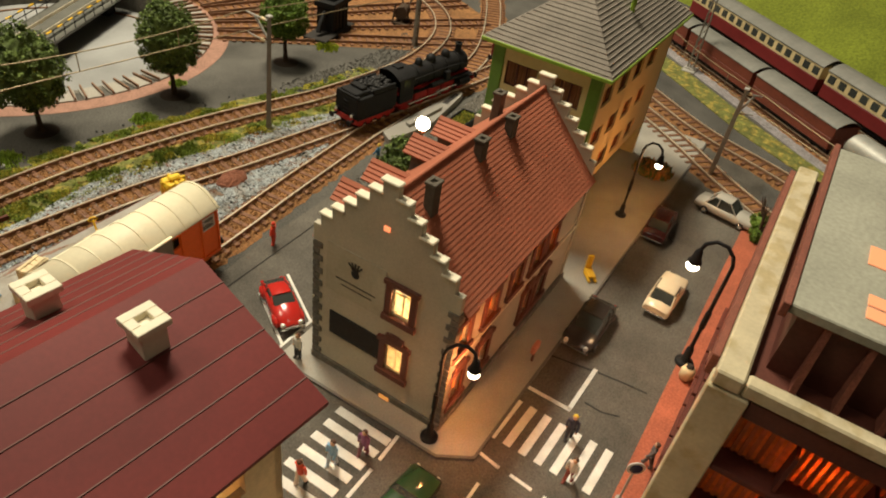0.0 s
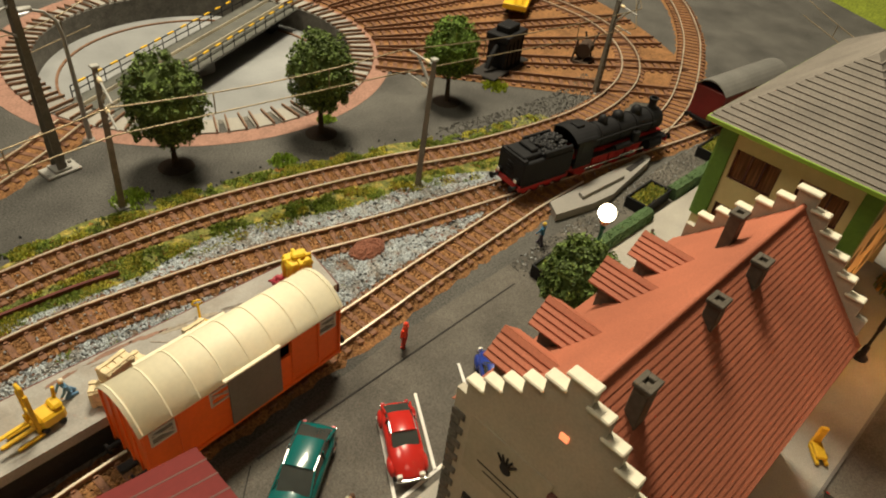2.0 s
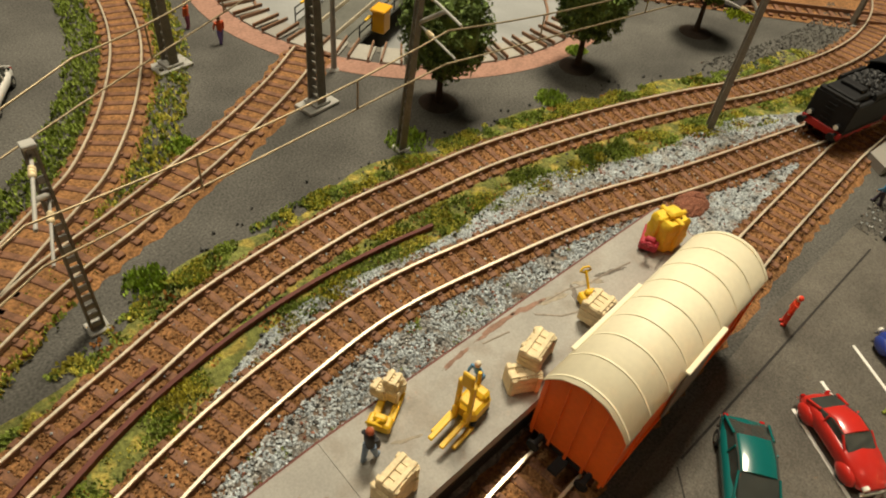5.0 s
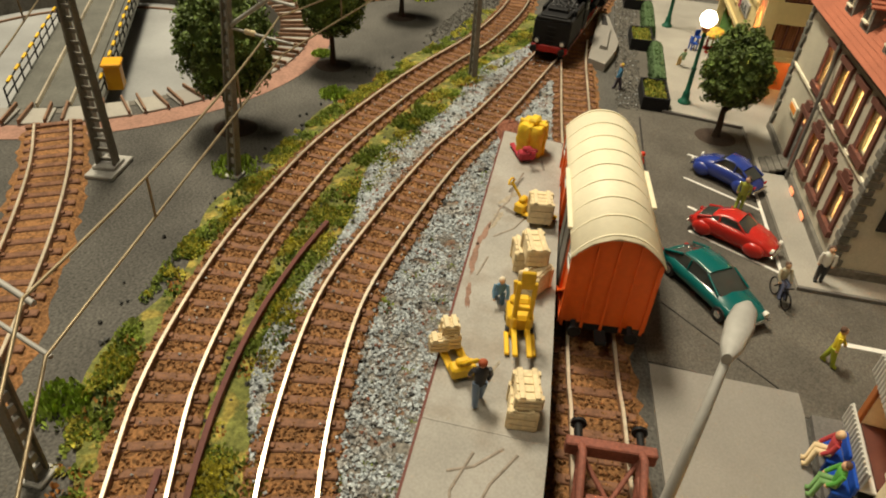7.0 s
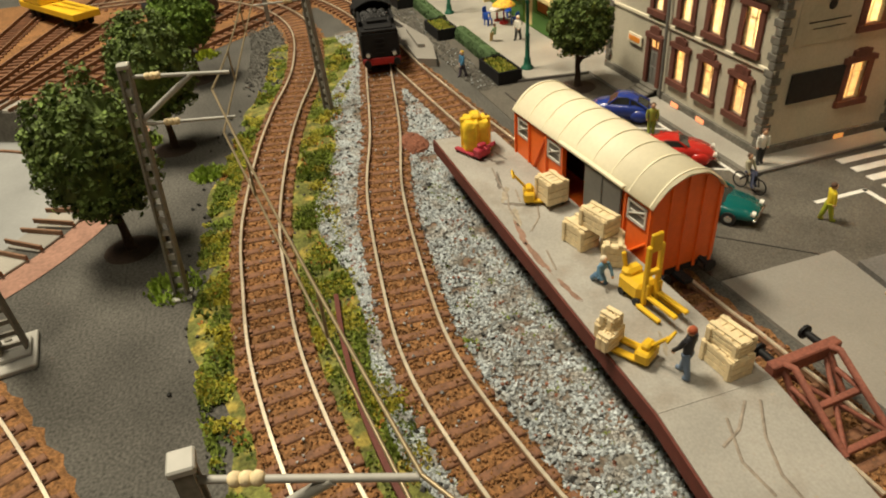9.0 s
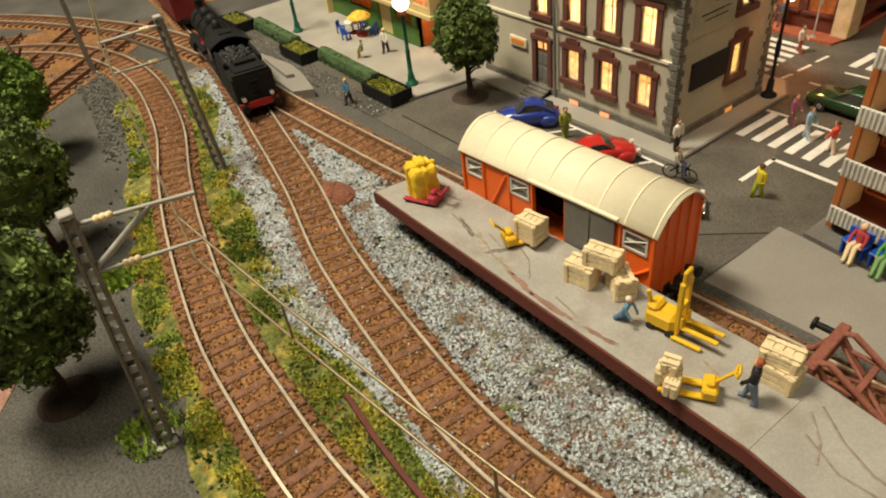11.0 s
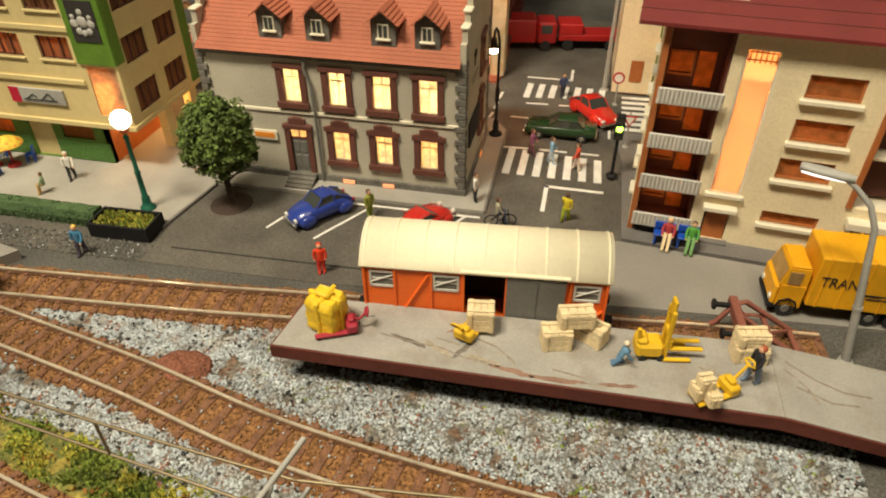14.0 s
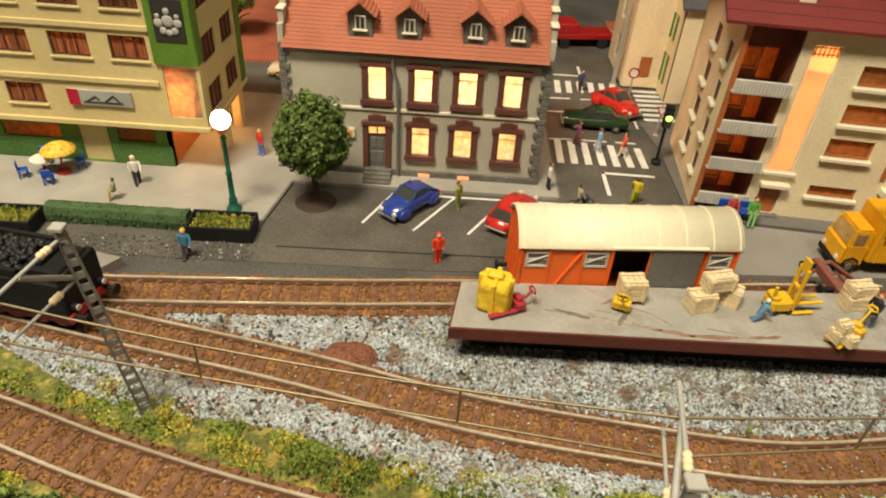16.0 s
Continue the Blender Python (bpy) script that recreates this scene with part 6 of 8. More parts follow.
# ---- figurines: one plain mesh each ----
def figurine(x, y, z, rz, top, legs, label, stance="stand", h=17.8, hair=(0.1, 0.05, 0.03), group="model figures"):
    k = h / 20
    g = Geo()
    g.x = Matrix.Scale(k, 4)
    step = 2.2 if stance == "walk" else 0.5
    if stance == "sit":
        for s in (-1.3, 1.3):
            g.tube([(s, 0, 8.5), (s, -4.5, 8.8), (s * 1.1, -5, 1.0), (s * 1.1, -6.6, 0.6)], [1.3, 1.2, 1.0, 0.9], 6, 1)
        base = 8.0
    elif stance == "kneel":
        for s in (-1.3, 1.3):
            g.tube([(s, 0, 5), (s, -3 * s / 1.3, 1.2), (s, 3.5, 0.8)], [1.4, 1.2, 0.9], 6, 1)
        base = 4.5
    else:
        for s in (-1, 1):
            g.tube([(s * 1.2, 0, 10), (s * 1.25, s * step * 0.5, 5.2), (s * 1.3, s * step, 0.9), (s * 1.3, s * step - 1.6, 0.5)], [1.45, 1.2, 0.95, 0.8], 6, 1)
        base = 9.2
    lean = 2.5 if stance == "kneel" else 0
    g.loft([[(a * math.cos(2 * math.pi * j / 8), b * math.sin(2 * math.pi * j / 8) - lean * u, base + u * 7.6) for j in range(8)] for a, b, u in ((1.9, 1.4, 0), (2.0, 1.4, 0.25), (2.5, 1.6, 0.75), (2.3, 1.4, 0.95), (0.9, 0.8, 1.05))], 0)
    for s in (-1, 1):
        fwd = -3.2 if stance in ("sit", "kneel") or (stance == "walk" and s > 0) else -0.8
        g.tube([(s * 2.5, -lean * 0.9, base + 6.9), (s * 3.3, fwd * 0.4 - lean, base + 3.8), (s * 2.9, fwd - lean, base + 1.2)], [0.95, 0.8, 0.7], 6, 0)
        g.ball((s * 2.9, fwd - lean, base + 0.8), 0.75, m=2)
    g.ball((0, -lean - 0.1, base + 9.5), 1.45, 1.5, 1.75, 10, 2)
    g.ball((0, -lean + 0.25, base + 10.0), 1.6, 1.5, 1.5, 10, 3)
    mats = [paint("figure_top", top, 0.6, 0), paint("figure_legs", legs, 0.6, 0), SKIN, paint("figure_hair", hair, 0.7, 0)]
    return solo("figurine", g, mats, label, "figurine", group, at=place(x, y, z, rz))


RO, PV, PT = 0.42, 2.22, 22.02
figurine(-56, -80, RO, 20, (0.75, 0.06, 0.02), (0.55, 0.04, 0.02), "plain red model figure standing on the asphalt", hair=(0.7, 0.05, 0.02))
figurine(-47, -29, RO, 60, (0.30, 0.32, 0.05), (0.25, 0.30, 0.04), "olive green model figure standing by the blue car")
figurine(-181, -91, 0.1, 10, (0.06, 0.20, 0.35), (0.05, 0.04, 0.06), "model figure in blue with a yellow pack", "walk", hair=(0.6, 0.4, 0.05))
figurine(7, -3, PV, 80, (0.75, 0.72, 0.65), (0.03, 0.03, 0.03), "model figure in white shirt at the house corner")
figurine(58, -10, RO, 160, (0.70, 0.55, 0.03), (0.35, 0.40, 0.03), "model figure in yellow walking across the asphalt", "walk")
figurine(32, 60, RO, 90, (0.30, 0.10, 0.20), (0.20, 0.08, 0.10), "dark red model figure on the zebra crossing", "walk")
figurine(45, 52, RO, 90, (0.25, 0.45, 0.65), (0.45, 0.55, 0.65), "light blue model figure on the zebra crossing", "walk")
figurine(61, 47, RO, -90, (0.75, 0.10, 0.05), (0.75, 0.60, 0.50), "red model figure on the zebra crossing", "walk")
figurine(45, 152, RO, 20, (0.05, 0.07, 0.15), (0.03, 0.03, 0.05), "dark blue model figure on the far crossing", "walk")
figurine(-38, 136, RO, 100, (0.05, 0.05, 0.08), (0.04, 0.04, 0.05), "model figure in black with yellow hair on the crossing", "walk", hair=(0.8, 0.55, 0.05))
figurine(-15, 146, RO, 80, (0.65, 0.62, 0.55), (0.30, 0.07, 0.05), "model figure in white with red skirt on the crossing", "walk")
figurine(-46, 175, PV, 10, (0.12, 0.12, 0.13), (0.10, 0.09, 0.09), "grey model figure on the red pavement", "walk")
figurine(-231, -29, PV, 30, (0.75, 0.72, 0.65), (0.02, 0.02, 0.02), "model figure in white shirt carrying a dark bag", "walk", hair=(0.75, 0.7, 0.6))
figurine(-171, 14, PV, -40, (0.60, 0.05, 0.03), (0.12, 0.20, 0.45), "model figure in red shirt and blue trousers", hair=(0.5, 0.25, 0.1))
figurine(-236, -46, PV, -60, (0.25, 0.35, 0.20), (0.45, 0.30, 0.10), "small crouching green and orange model figure", "sit", 14)
figurine(110, -24, 2.2, -8, (0.42, 0.05, 0.06), (0.70, 0.55, 0.33), "seated model figure in dark red on the blue bench", "sit", hair=(0.7, 0.5, 0.3))
figurine(121.5, -25, 2.2, -8, (0.10, 0.35, 0.06), (0.15, 0.30, 0.10), "seated model figure in green on the blue bench", "sit")
figurine(131.5, -132, PT, -70, (0.02, 0.02, 0.025), (0.16, 0.22, 0.32), "model figure in dark shirt and jeans pulling a cart", "walk", hair=(0.35, 0.08, 0.03))
figurine(84, -133, PT, 100, (0.13, 0.27, 0.42), (0.11, 0.22, 0.36), "kneeling model figure in blue beside the forklift", "kneel", 15, hair=(0.75, 0.66, 0.5))
figurine(28, -426, 0.3, 0, (0.55, 0.08, 0.02), (0.15, 0.10, 0.3), "model figure in red by the turntable", "walk")
figurine(36, -454, 0.3, 40, (0.55, 0.10, 0.02), (0.25, 0.05, 0.1), "model figure in orange-red by the turntable")
figurine(42, -490, 0.3, 70, (0.10, 0.12, 0.45), (0.3, 0.05, 0.05), "model figure in blue by the turntable")


# ---- platform goods ----
def crate(x, y, z, rz, sx, sy, sz):
    sx, sy, sz = sx * 0.88, sy * 0.88, sz * 0.88
    ob = thing("crate", "pale wooden slatted crate on the loading platform", "crate", "wooden crates", at=place(x, y, z, rz))
    part("box", Geo().box(-sx / 2 + 0.5, sx / 2 - 0.5, -sy / 2 + 0.5, sy / 2 - 0.5, 0.3, sz - 0.4), WOODPL, ob)
    rng = random.Random(int(x * 7 + y * 3 + z))
    n = max(3, int(sz / 2.4))
    for s in (-1, 1):
        for k in range(n):
            z0 = k * sz / n
            part("slat", Geo().box(-sx / 2, sx / 2, *sorted((s * (sy / 2 - 0.5), s * (sy / 2 + 0.1))), z0 + 0.15, z0 + sz / n - 0.15, 0.12), WOODPL, ob)
            part("slat", Geo().box(*sorted((s * (sx / 2 - 0.5), s * (sx / 2 + 0.1))), -sy / 2, sy / 2, z0 + 0.15, z0 + sz / n - 0.15, 0.12), WOODPL, ob)
        for e in (-1, 1):
            part("batten", Geo().box(e * (sx / 2 - 1.2) - 0.8, e * (sx / 2 - 1.2) + 0.8, *sorted((s * (sy / 2), s * (sy / 2 + 0.6))), 0, sz, 0.15), WOODPL, ob)
    for k in range(4):
        x0 = -sx / 2 + k * sx / 4
        part("slat", Geo().box(x0 + 0.15, x0 + sx / 4 - 0.15, -sy / 2, sy / 2, sz - 0.5, sz + rng.uniform(0.1, 0.35), 0.12), WOODPL, ob)
    for e in (-1, 1):
        part("batten", Geo().box(-sx / 2, sx / 2, e * sy * 0.3 - 0.8, e * sy * 0.3 + 0.8, sz + 0.3, sz + 0.9, 0.15), WOODPL, ob)
    return ob


crate(30, -125, 24.2, 8, 12, 10, 10.5)
crate(60, -127.5, 22, 14, 13, 9, 9.5)
crate(73.5, -122, 22, -28, 13, 8, 9.5)
crate(66.5, -124, 31.2, 16, 15, 8, 7.5)
crate(132, -119, 22, 6, 14, 9, 8)
crate(131.5, -118.5, 29.8, 12, 13, 8, 5)
crate(112, -145, 25, 22, 8, 6, 5.5)
crate(115.5, -147.5, 25, 22, 5, 6, 5)
crate(112.5, -145, 30.4, 22, 6, 5, 4)


def pallet_truck(x, y, rz, m, label, h=9.0):
    ob = thing("pallet_truck", label, "pallet truck", "pallet trucks", at=place(x, y, PT, rz))
    for s in (-2.6, 2.6):
        part("fork", Geo().box(0, 13, s - 1.2, s + 1.2, 1.0, 2.2, 0.3), m, ob)
        part("roller", Geo().cyl((11.5, s - 0.8, 0.8), (11.5, s + 0.8, 0.8), 0.8, n=8), TYRE, ob)
    part("body", Geo().box(-4, 0.6, -4, 4, 1.2, 5.5, 0.7).box(-3, -0.4, -2.2, 2.2, 5, 7.5, 0.6), m, ob)
    part("wheel", Geo().cyl((-2.4, -1.6, 1.4), (-2.4, 1.6, 1.4), 1.4, n=12), TYRE, ob)
    part("handle", Geo().tube([(-2.5, 0, 6), (-5, 0, h), (-8, 0, h + 3.5)], 0.6, 6).tube([(-8, -2.4, h + 3.3), (-8.5, -1.2, h + 4.6), (-8.5, 1.2, h + 4.6), (-8, 2.4, h + 3.3), (-7.4, 0, h + 2.6), (-8, -2.4, h + 3.3)], 0.5, 5), m, ob)
    return ob


CRIM = mat("crimson_plastic", (0.38, 0.03, 0.05), 0.5, grain=2, vary=0.1)
pallet_truck(25.5, -131, 70, YELLOW, "yellow hand pallet truck with red handle holding a crate")
pallet_truck(121, -139.5, 212, YELLOW, "yellow hand pallet truck loaded with small crates")
pallet_truck(-21.5, -137, 205, CRIM, "dark red hand pallet truck beside the yellow bale", 5)

rng = random.Random(8)
bale = thing("wrapped_bale", "yellow wrapped bale tied with straps on the platform", "bale", at=place(-30, -135.5, PT, -14))
rings = []
for k in range(9):
    z = 15.5 * k / 8
    e = 6.8 - (0.9 if k in (0, 8) else 0) + 0.25 * math.sin(k * 2.1)
    rings.append([(math.copysign(abs(math.cos(a)) ** 0.35, math.cos(a)) * (e + 0.4 * math.sin(a * 5 + k)), math.copysign(abs(math.sin(a)) ** 0.35, math.sin(a)) * (e * 0.9 + 0.4 * math.cos(a * 4 + k)), z + 0.4 * math.sin(a * 3 + k)) for a in [2 * math.pi * j / 28 for j in range(28)]])
YB = mat("yellow_wrap", (0.78, 0.52, 0.03), 0.55, grain=2, vary=0.12, blotch=5, stain=0.12, bump=0.7, bump_mm=0.6)
part("bundle", Geo().loft(rings, 0), YB, bale)
part("strap", Geo().box(-7.6, 7.6, -1, 1, -0.0, 16.2, 0.5).box(-1, 1, -7, 7, 0, 16.2, 0.5), YB, bale)
part("knot", Geo().box(-4, 3, -2.2, 2.4, 15.4, 18.2, 0.9), YB, bale)

fl = thing("forklift", "yellow forklift with tall mast on the loading platform", "forklift", at=place(97, -124.5, PT, 10) @ Matrix.Scale(0.86, 4))
part("body", Geo().box(-9, 3, -5, 5, 1.5, 9, 1.4).box(-9, -4, -4, 4, 8, 11.5, 1.2), YELLOW, fl)
part("mast", Geo().box(3, 5, -3.8, -2, 1, 27, 0.4).box(3, 5, 2, 3.8, 1, 27, 0.4).box(3.2, 4.8, -2.6, 2.6, 24, 32, 0.5).box(3, 5, -3, 3, 14, 16, 0.3), YELLOW, fl)
for s in (-2.6, 2.6):
    part("fork", Geo().box(5, 20, s - 1.0, s + 1.0, 5.0, 6.4, 0.3).box(5, 6.2, s - 1, s + 1, 5, 11, 0.3), YELLOW, fl)
    part("leg", Geo().box(3, 15, s * 1.9 - 0.9, s * 1.9 + 0.9, 0.6, 2, 0.3), YELLOW, fl)
for x in (-6, 2):
    for s in (-1, 1):
        part("wheel", Geo().cyl((x, s * 3.6, 1.7), (x, s * 5.2, 1.7), 1.7, n=12), TYRE, fl)
part("steering_post", Geo().tube([(-8, -2, 11), (-9, -2.6, 17)], 0.9, 6), YELLOW, fl)


# ---- cars ----
def car(x, y, z, rz, body, label, style="saloon", L=48.0, W=19.0, H=15.5):
    ob = thing("car", label, "car", "model cars", at=place(x, y, z, rz))
    hl, hw = L / 2, W / 2
    # stations along the car: position, half width, underside, belt height
    if style == "beetle":
        st = [(-1.0, 0.55, 3.4, 5.0), (-0.93, 0.80, 2.6, 7.0), (-0.75, 0.95, 2.4, 9.0), (-0.45, 1.0, 2.2, 10.4), (0, 1.0, 2.2, 10.4), (0.4, 1.0, 2.2, 10.2), (0.68, 0.93, 2.4, 9.0), (0.88, 0.80, 2.6, 7.2), (0.98, 0.55, 3.2, 5.4)]
        cab = [(-0.82, 0.6, 9.2), (-0.52, 0.72, H - 2.4), (-0.22, 0.74, H), (0.08, 0.74, H - 0.2), (0.36, 0.72, 10.4)]
    elif style == "round":
        st = [(-1.0, 0.6, 3.2, 5.6), (-0.92, 0.86, 2.6, 7.8), (-0.6, 1.0, 2.2, 8.8), (0, 1.0, 2.2, 9.0), (0.45, 1.0, 2.2, 8.6), (0.8, 0.92, 2.4, 7.4), (0.94, 0.80, 2.7, 6.2), (1.0, 0.6, 3.2, 5.0)]
        cab = [(-0.88, 0.62, 8.0), (-0.5, 0.72, H - 1.0), (-0.18, 0.74, H), (0.1, 0.72, H - 0.5), (0.46, 0.66, 8.8)]
    else:
        st = [(-1.0, 0.84, 3.4, 8.0), (-0.96, 0.94, 2.6, 8.8), (-0.55, 1.0, 2.3, 9.2), (0, 1.0, 2.3, 9.2), (0.4, 1.0, 2.3, 9.0), (0.9, 0.95, 2.5, 8.4), (0.98, 0.88, 2.8, 7.6), (1.0, 0.8, 3.4, 6.0)]
        cab = [(-0.68, 0.72, 9.0), (-0.46, 0.74, H - 0.4), (-0.2, 0.76, H), (0.08, 0.74, H - 0.3), (0.36, 0.72, 9.0)]
    shell = Geo()
    shell.loft([[(u * hl, s * hw * w * k, zz) for s, k, zz in ((-1, 0.80, a), (-1, 1.0, a + (b - a) * 0.35), (-1, 0.97, a + (b - a) * 0.75), (-1, 0.86, b), (0, 1, b + 0.5), (1, 0.86, b), (1, 0.97, a + (b - a) * 0.75), (1, 1.0, a + (b - a) * 0.35), (1, 0.80, a))] for u, w, a, b in [(u, w, a, b) for u, w, a, b in st]], 0)
    # the middle point must sit on the axis
    shell.v = [(px, 0.0 if k % 9 == 4 and k < 9 * len(st) else py, pz) for k, (px, py, pz) in enumerate(shell.v)]
    part("body", shell, body, ob)
    glass = Geo().loft([[(u * hl, -hw * 0.86, 8.2), (u * hl, -hw * w, zr), (u * hl, hw * w, zr), (u * hl, hw * 0.86, 8.2)] for u, w, zr in cab], 0, True, True, False)
    part("window_glass", glass, GLASSD, ob, "dark car windows")
    top = cab[1:-1]
    part("roof", Geo().loft([[(u * hl, -hw * (w + 0.02), zr - 0.5), (u * hl, -hw * w * 0.8, zr + 0.5), (u * hl, 0, zr + 0.8), (u * hl, hw * w * 0.8, zr + 0.5), (u * hl, hw * (w + 0.02), zr - 0.5)] for u, w, zr in top], 0), body, ob)
    pil = Geo()
    for s in (-1, 1):
        pts = [(u * hl, s * hw * (w + 0.01), zr) for u, w, zr in cab]
        pil.tube([(cab[0][0] * hl, s * hw * 0.84, 9.0), pts[1]], 0.6, 5).tube([pts[-2], (cab[-1][0] * hl, s * hw * 0.84, 9.2)], 0.5, 5)
        um = (cab[1][0] * 0.3 + cab[2][0] * 0.7) * hl
        pil.tube([(um, s * hw * 0.86, 9.0), (um, s * hw * 0.76, H - 0.3)], 0.5, 5)
    part("pillar", pil, body, ob)
    for u in (-0.62, 0.60):
        for s in (-1, 1):
            w = part("wheel", Geo().cyl((u * hl, s * (hw - 2.2), 3.2), (u * hl, s * (hw + 0.1), 3.2), 3.2, n=16), TYRE, ob)
            part("hubcap", Geo().cyl((u * hl, s * (hw + 0.1), 3.2), (u * hl, s * (hw + 0.4), 3.2), 1.7, 1.3, n=12), CHROME, w)
            if style == "beetle":
                part("wing", Geo().ball((u * hl, s * hw * 0.90, 4.4), 5.2, 2.0, 3.6, 12), body, ob)
    for u in (-1, 1):
        part("bumper", Geo().box(*sorted((u * (hl - 0.6), u * (hl + 0.8))), -hw * 0.85, hw * 0.85, 3.4, 4.8, 0.4), CHROME, ob)
    for s in (-1, 1):
        part("headlight", Geo().cyl((hl * 0.93, s * hw * 0.62, 6.6), (hl * 0.995, s * hw * 0.62, 6.4), 1.3, n=12), HEADL, ob)
        part("tail_light", Geo().box(-hl * 0.99, -hl * 0.94, s * hw * 0.7 - 0.9, s * hw * 0.7 + 0.9, 5.8, 7.2, 0.2), paint("tail_red", (0.4, 0.01, 0.01)), ob)
    return ob


car(-74, -32.5, RO, -128, paint("deep_blue", (0.025, 0.05, 0.28)), "dark blue rounded vintage car in a parking bay", "beetle", 38, 15.5, 14.5)
car(-16, -36, RO, 60, paint("car_red", (0.50, 0.025, 0.018)), "red rounded vintage car in a parking bay", "beetle", 40, 16, 13.5)
car(27.5, -50.5, RO, 36, paint("teal", (0.005, 0.11, 0.105)), "metallic teal coupe beside the goods wagon", "round", 50, 19, 14)
car(-118, 114, RO, 0, paint("dark_taupe", (0.05, 0.04, 0.035)), "dark brown-grey car on the street", "round", 48, 20, 14.5)
car(-176, 143, RO, 178, paint("cream_car", (0.72, 0.60, 0.42)), "cream saloon car on the street", "saloon", 44, 18, 15)
car(-252, 115, RO, 182, paint("maroon_car", (0.06, 0.015, 0.015)), "dark maroon saloon car on the street", "saloon", 44, 18, 15)
car(-307, 152, RO, 80, paint("silver_car", (0.45, 0.43, 0.38), 0.2), "silver estate car parked by the bushes", "saloon", 48, 19, 16)
car(48, 91, RO, 178, paint("dark_green_car", (0.02, 0.055, 0.018)), "dark green car at the crossing", "saloon", 46, 18, 14)
car(68, 122, RO, -55, paint("bright_red_car", (0.58, 0.025, 0.015)), "bright red vintage car at the corner", "beetle", 42, 17, 15)
car(160, -432, 0.1, 60, paint("white_car", (0.75, 0.73, 0.68)), "white car beside the curved track", "round", 48, 19, 15)


# ---- yellow lorry ----
def lorry():
    ob = thing("lorry", "orange-yellow lorry with box body on the grey yard", "lorry", at=place(180, -57, 1.4, 181) @ Matrix.Diagonal((0.70, 0.82, 0.88, 1)))
    part("chassis", Geo().box(-42, 40, -7, 7, 5, 9, 0.4), BLACK, ob)
    part("cab", Geo().loft([[(x, s * 12.0 * w, z) for s, z in ((-1, 7), (-1, 20), (1, 20), (1, 7))] for x, w in ((22, 1), (23, 1), (37, 1))] , 0, True, True, False).loft([[(22, -11.6, 20), (22, 11.6, 20), (38, 11.6, 19.8), (38, -11.6, 19.8)], [(22, -11, 30), (22, 11, 30), (34.5, 11, 30), (34.5, -11, 30)]], 0, True, True, False).box(36.8, 40, -12, 12, 7, 19.6, 1.2).box(22.5, 34, -10.5, 10.5, 30, 31.4, 0.5), ORANGEY, ob)
    part("windscreen", Geo().loft([[(38.3, -10.2, 20.6), (38.3, 10.2, 20.6)], [(35.2, -9.6, 29), (35.2, 9.6, 29)]], 0, False, False, False), mat("lit_screen", (0.45, 0.28, 0.10), 0.15, grain=4, vary=0.2, bump=0), ob)
    for s in (-1, 1):
        part("side_window", Geo().box(26, 34, *sorted((s * 11.2, s * 11.9)), 20.5, 28.5, 0.3), mat("side_glass", (0.35, 0.22, 0.09), 0.15, grain=4, vary=0.2, bump=0), ob)
        part("headlight", Geo().cyl((40, s * 8.5, 10.5), (40.6, s * 8.5, 10.5), 1.8, n=12), HEADL, ob)
    part("bumper", Geo().box(37, 41, -12.2, 12.2, 4.6, 8, 0.6), BLACK, ob)
    box = part("box_body", Geo().box(-48, 20, -13.5, 13.5, 10, 40, 0.6), ORANGEY, ob)
    bars = Geo()
    for k in range(6):
        bars.box(-46 + k * 12, -45 + k * 12, -13.9, 13.9, 10, 40.3, 0.1)
    part("box_rib", bars, ORANGEY, box)
    for s in (-1, 1):
        f = bpy.data.curves.new("lettering", "FONT")
        f.body, f.size, f.align_x, f.extrude = "TRANS", 0.0085, "LEFT", 0.00005
        lt = new("lettering", f)
        lt.parent = box
        lt.matrix_basis = place(17 if s > 0 else -40, s * 14.0, 23.5, 180 if s > 0 else 0, 90)
        f.materials.append(DARK)
        part("writing_bar", Geo().box(-38, -8, *sorted((s * 13.6, s * 13.95)), 20.4, 21.2).box(-36, -12, *sorted((s * 13.6, s * 13.95)), 18.4, 19.0), DARK, box)
    for x in (30, -20, -34):
        for s in (-1, 1):
            w = part("wheel", Geo().cyl((x, s * 8, 5.4), (x, s * 12, 5.4), 5.4, n=18), TYRE, ob)
            part("hub", Geo().cyl((x, s * 12, 5.4), (x, s * 12.5, 5.4), 2.6, 2.0, n=12), GREYDOOR, w)
        if x == 30:
            for s in (-1, 1):
                part("wing", Geo().tube([(x - 6.5, s * 11.6, 6), (x - 4.8, s * 11.6, 10), (x, s * 11.6, 12), (x + 4.8, s * 11.6, 10), (x + 6.5, s * 11.6, 6)], 0.9, 6), BLACK, ob)
    return ob


lorry()


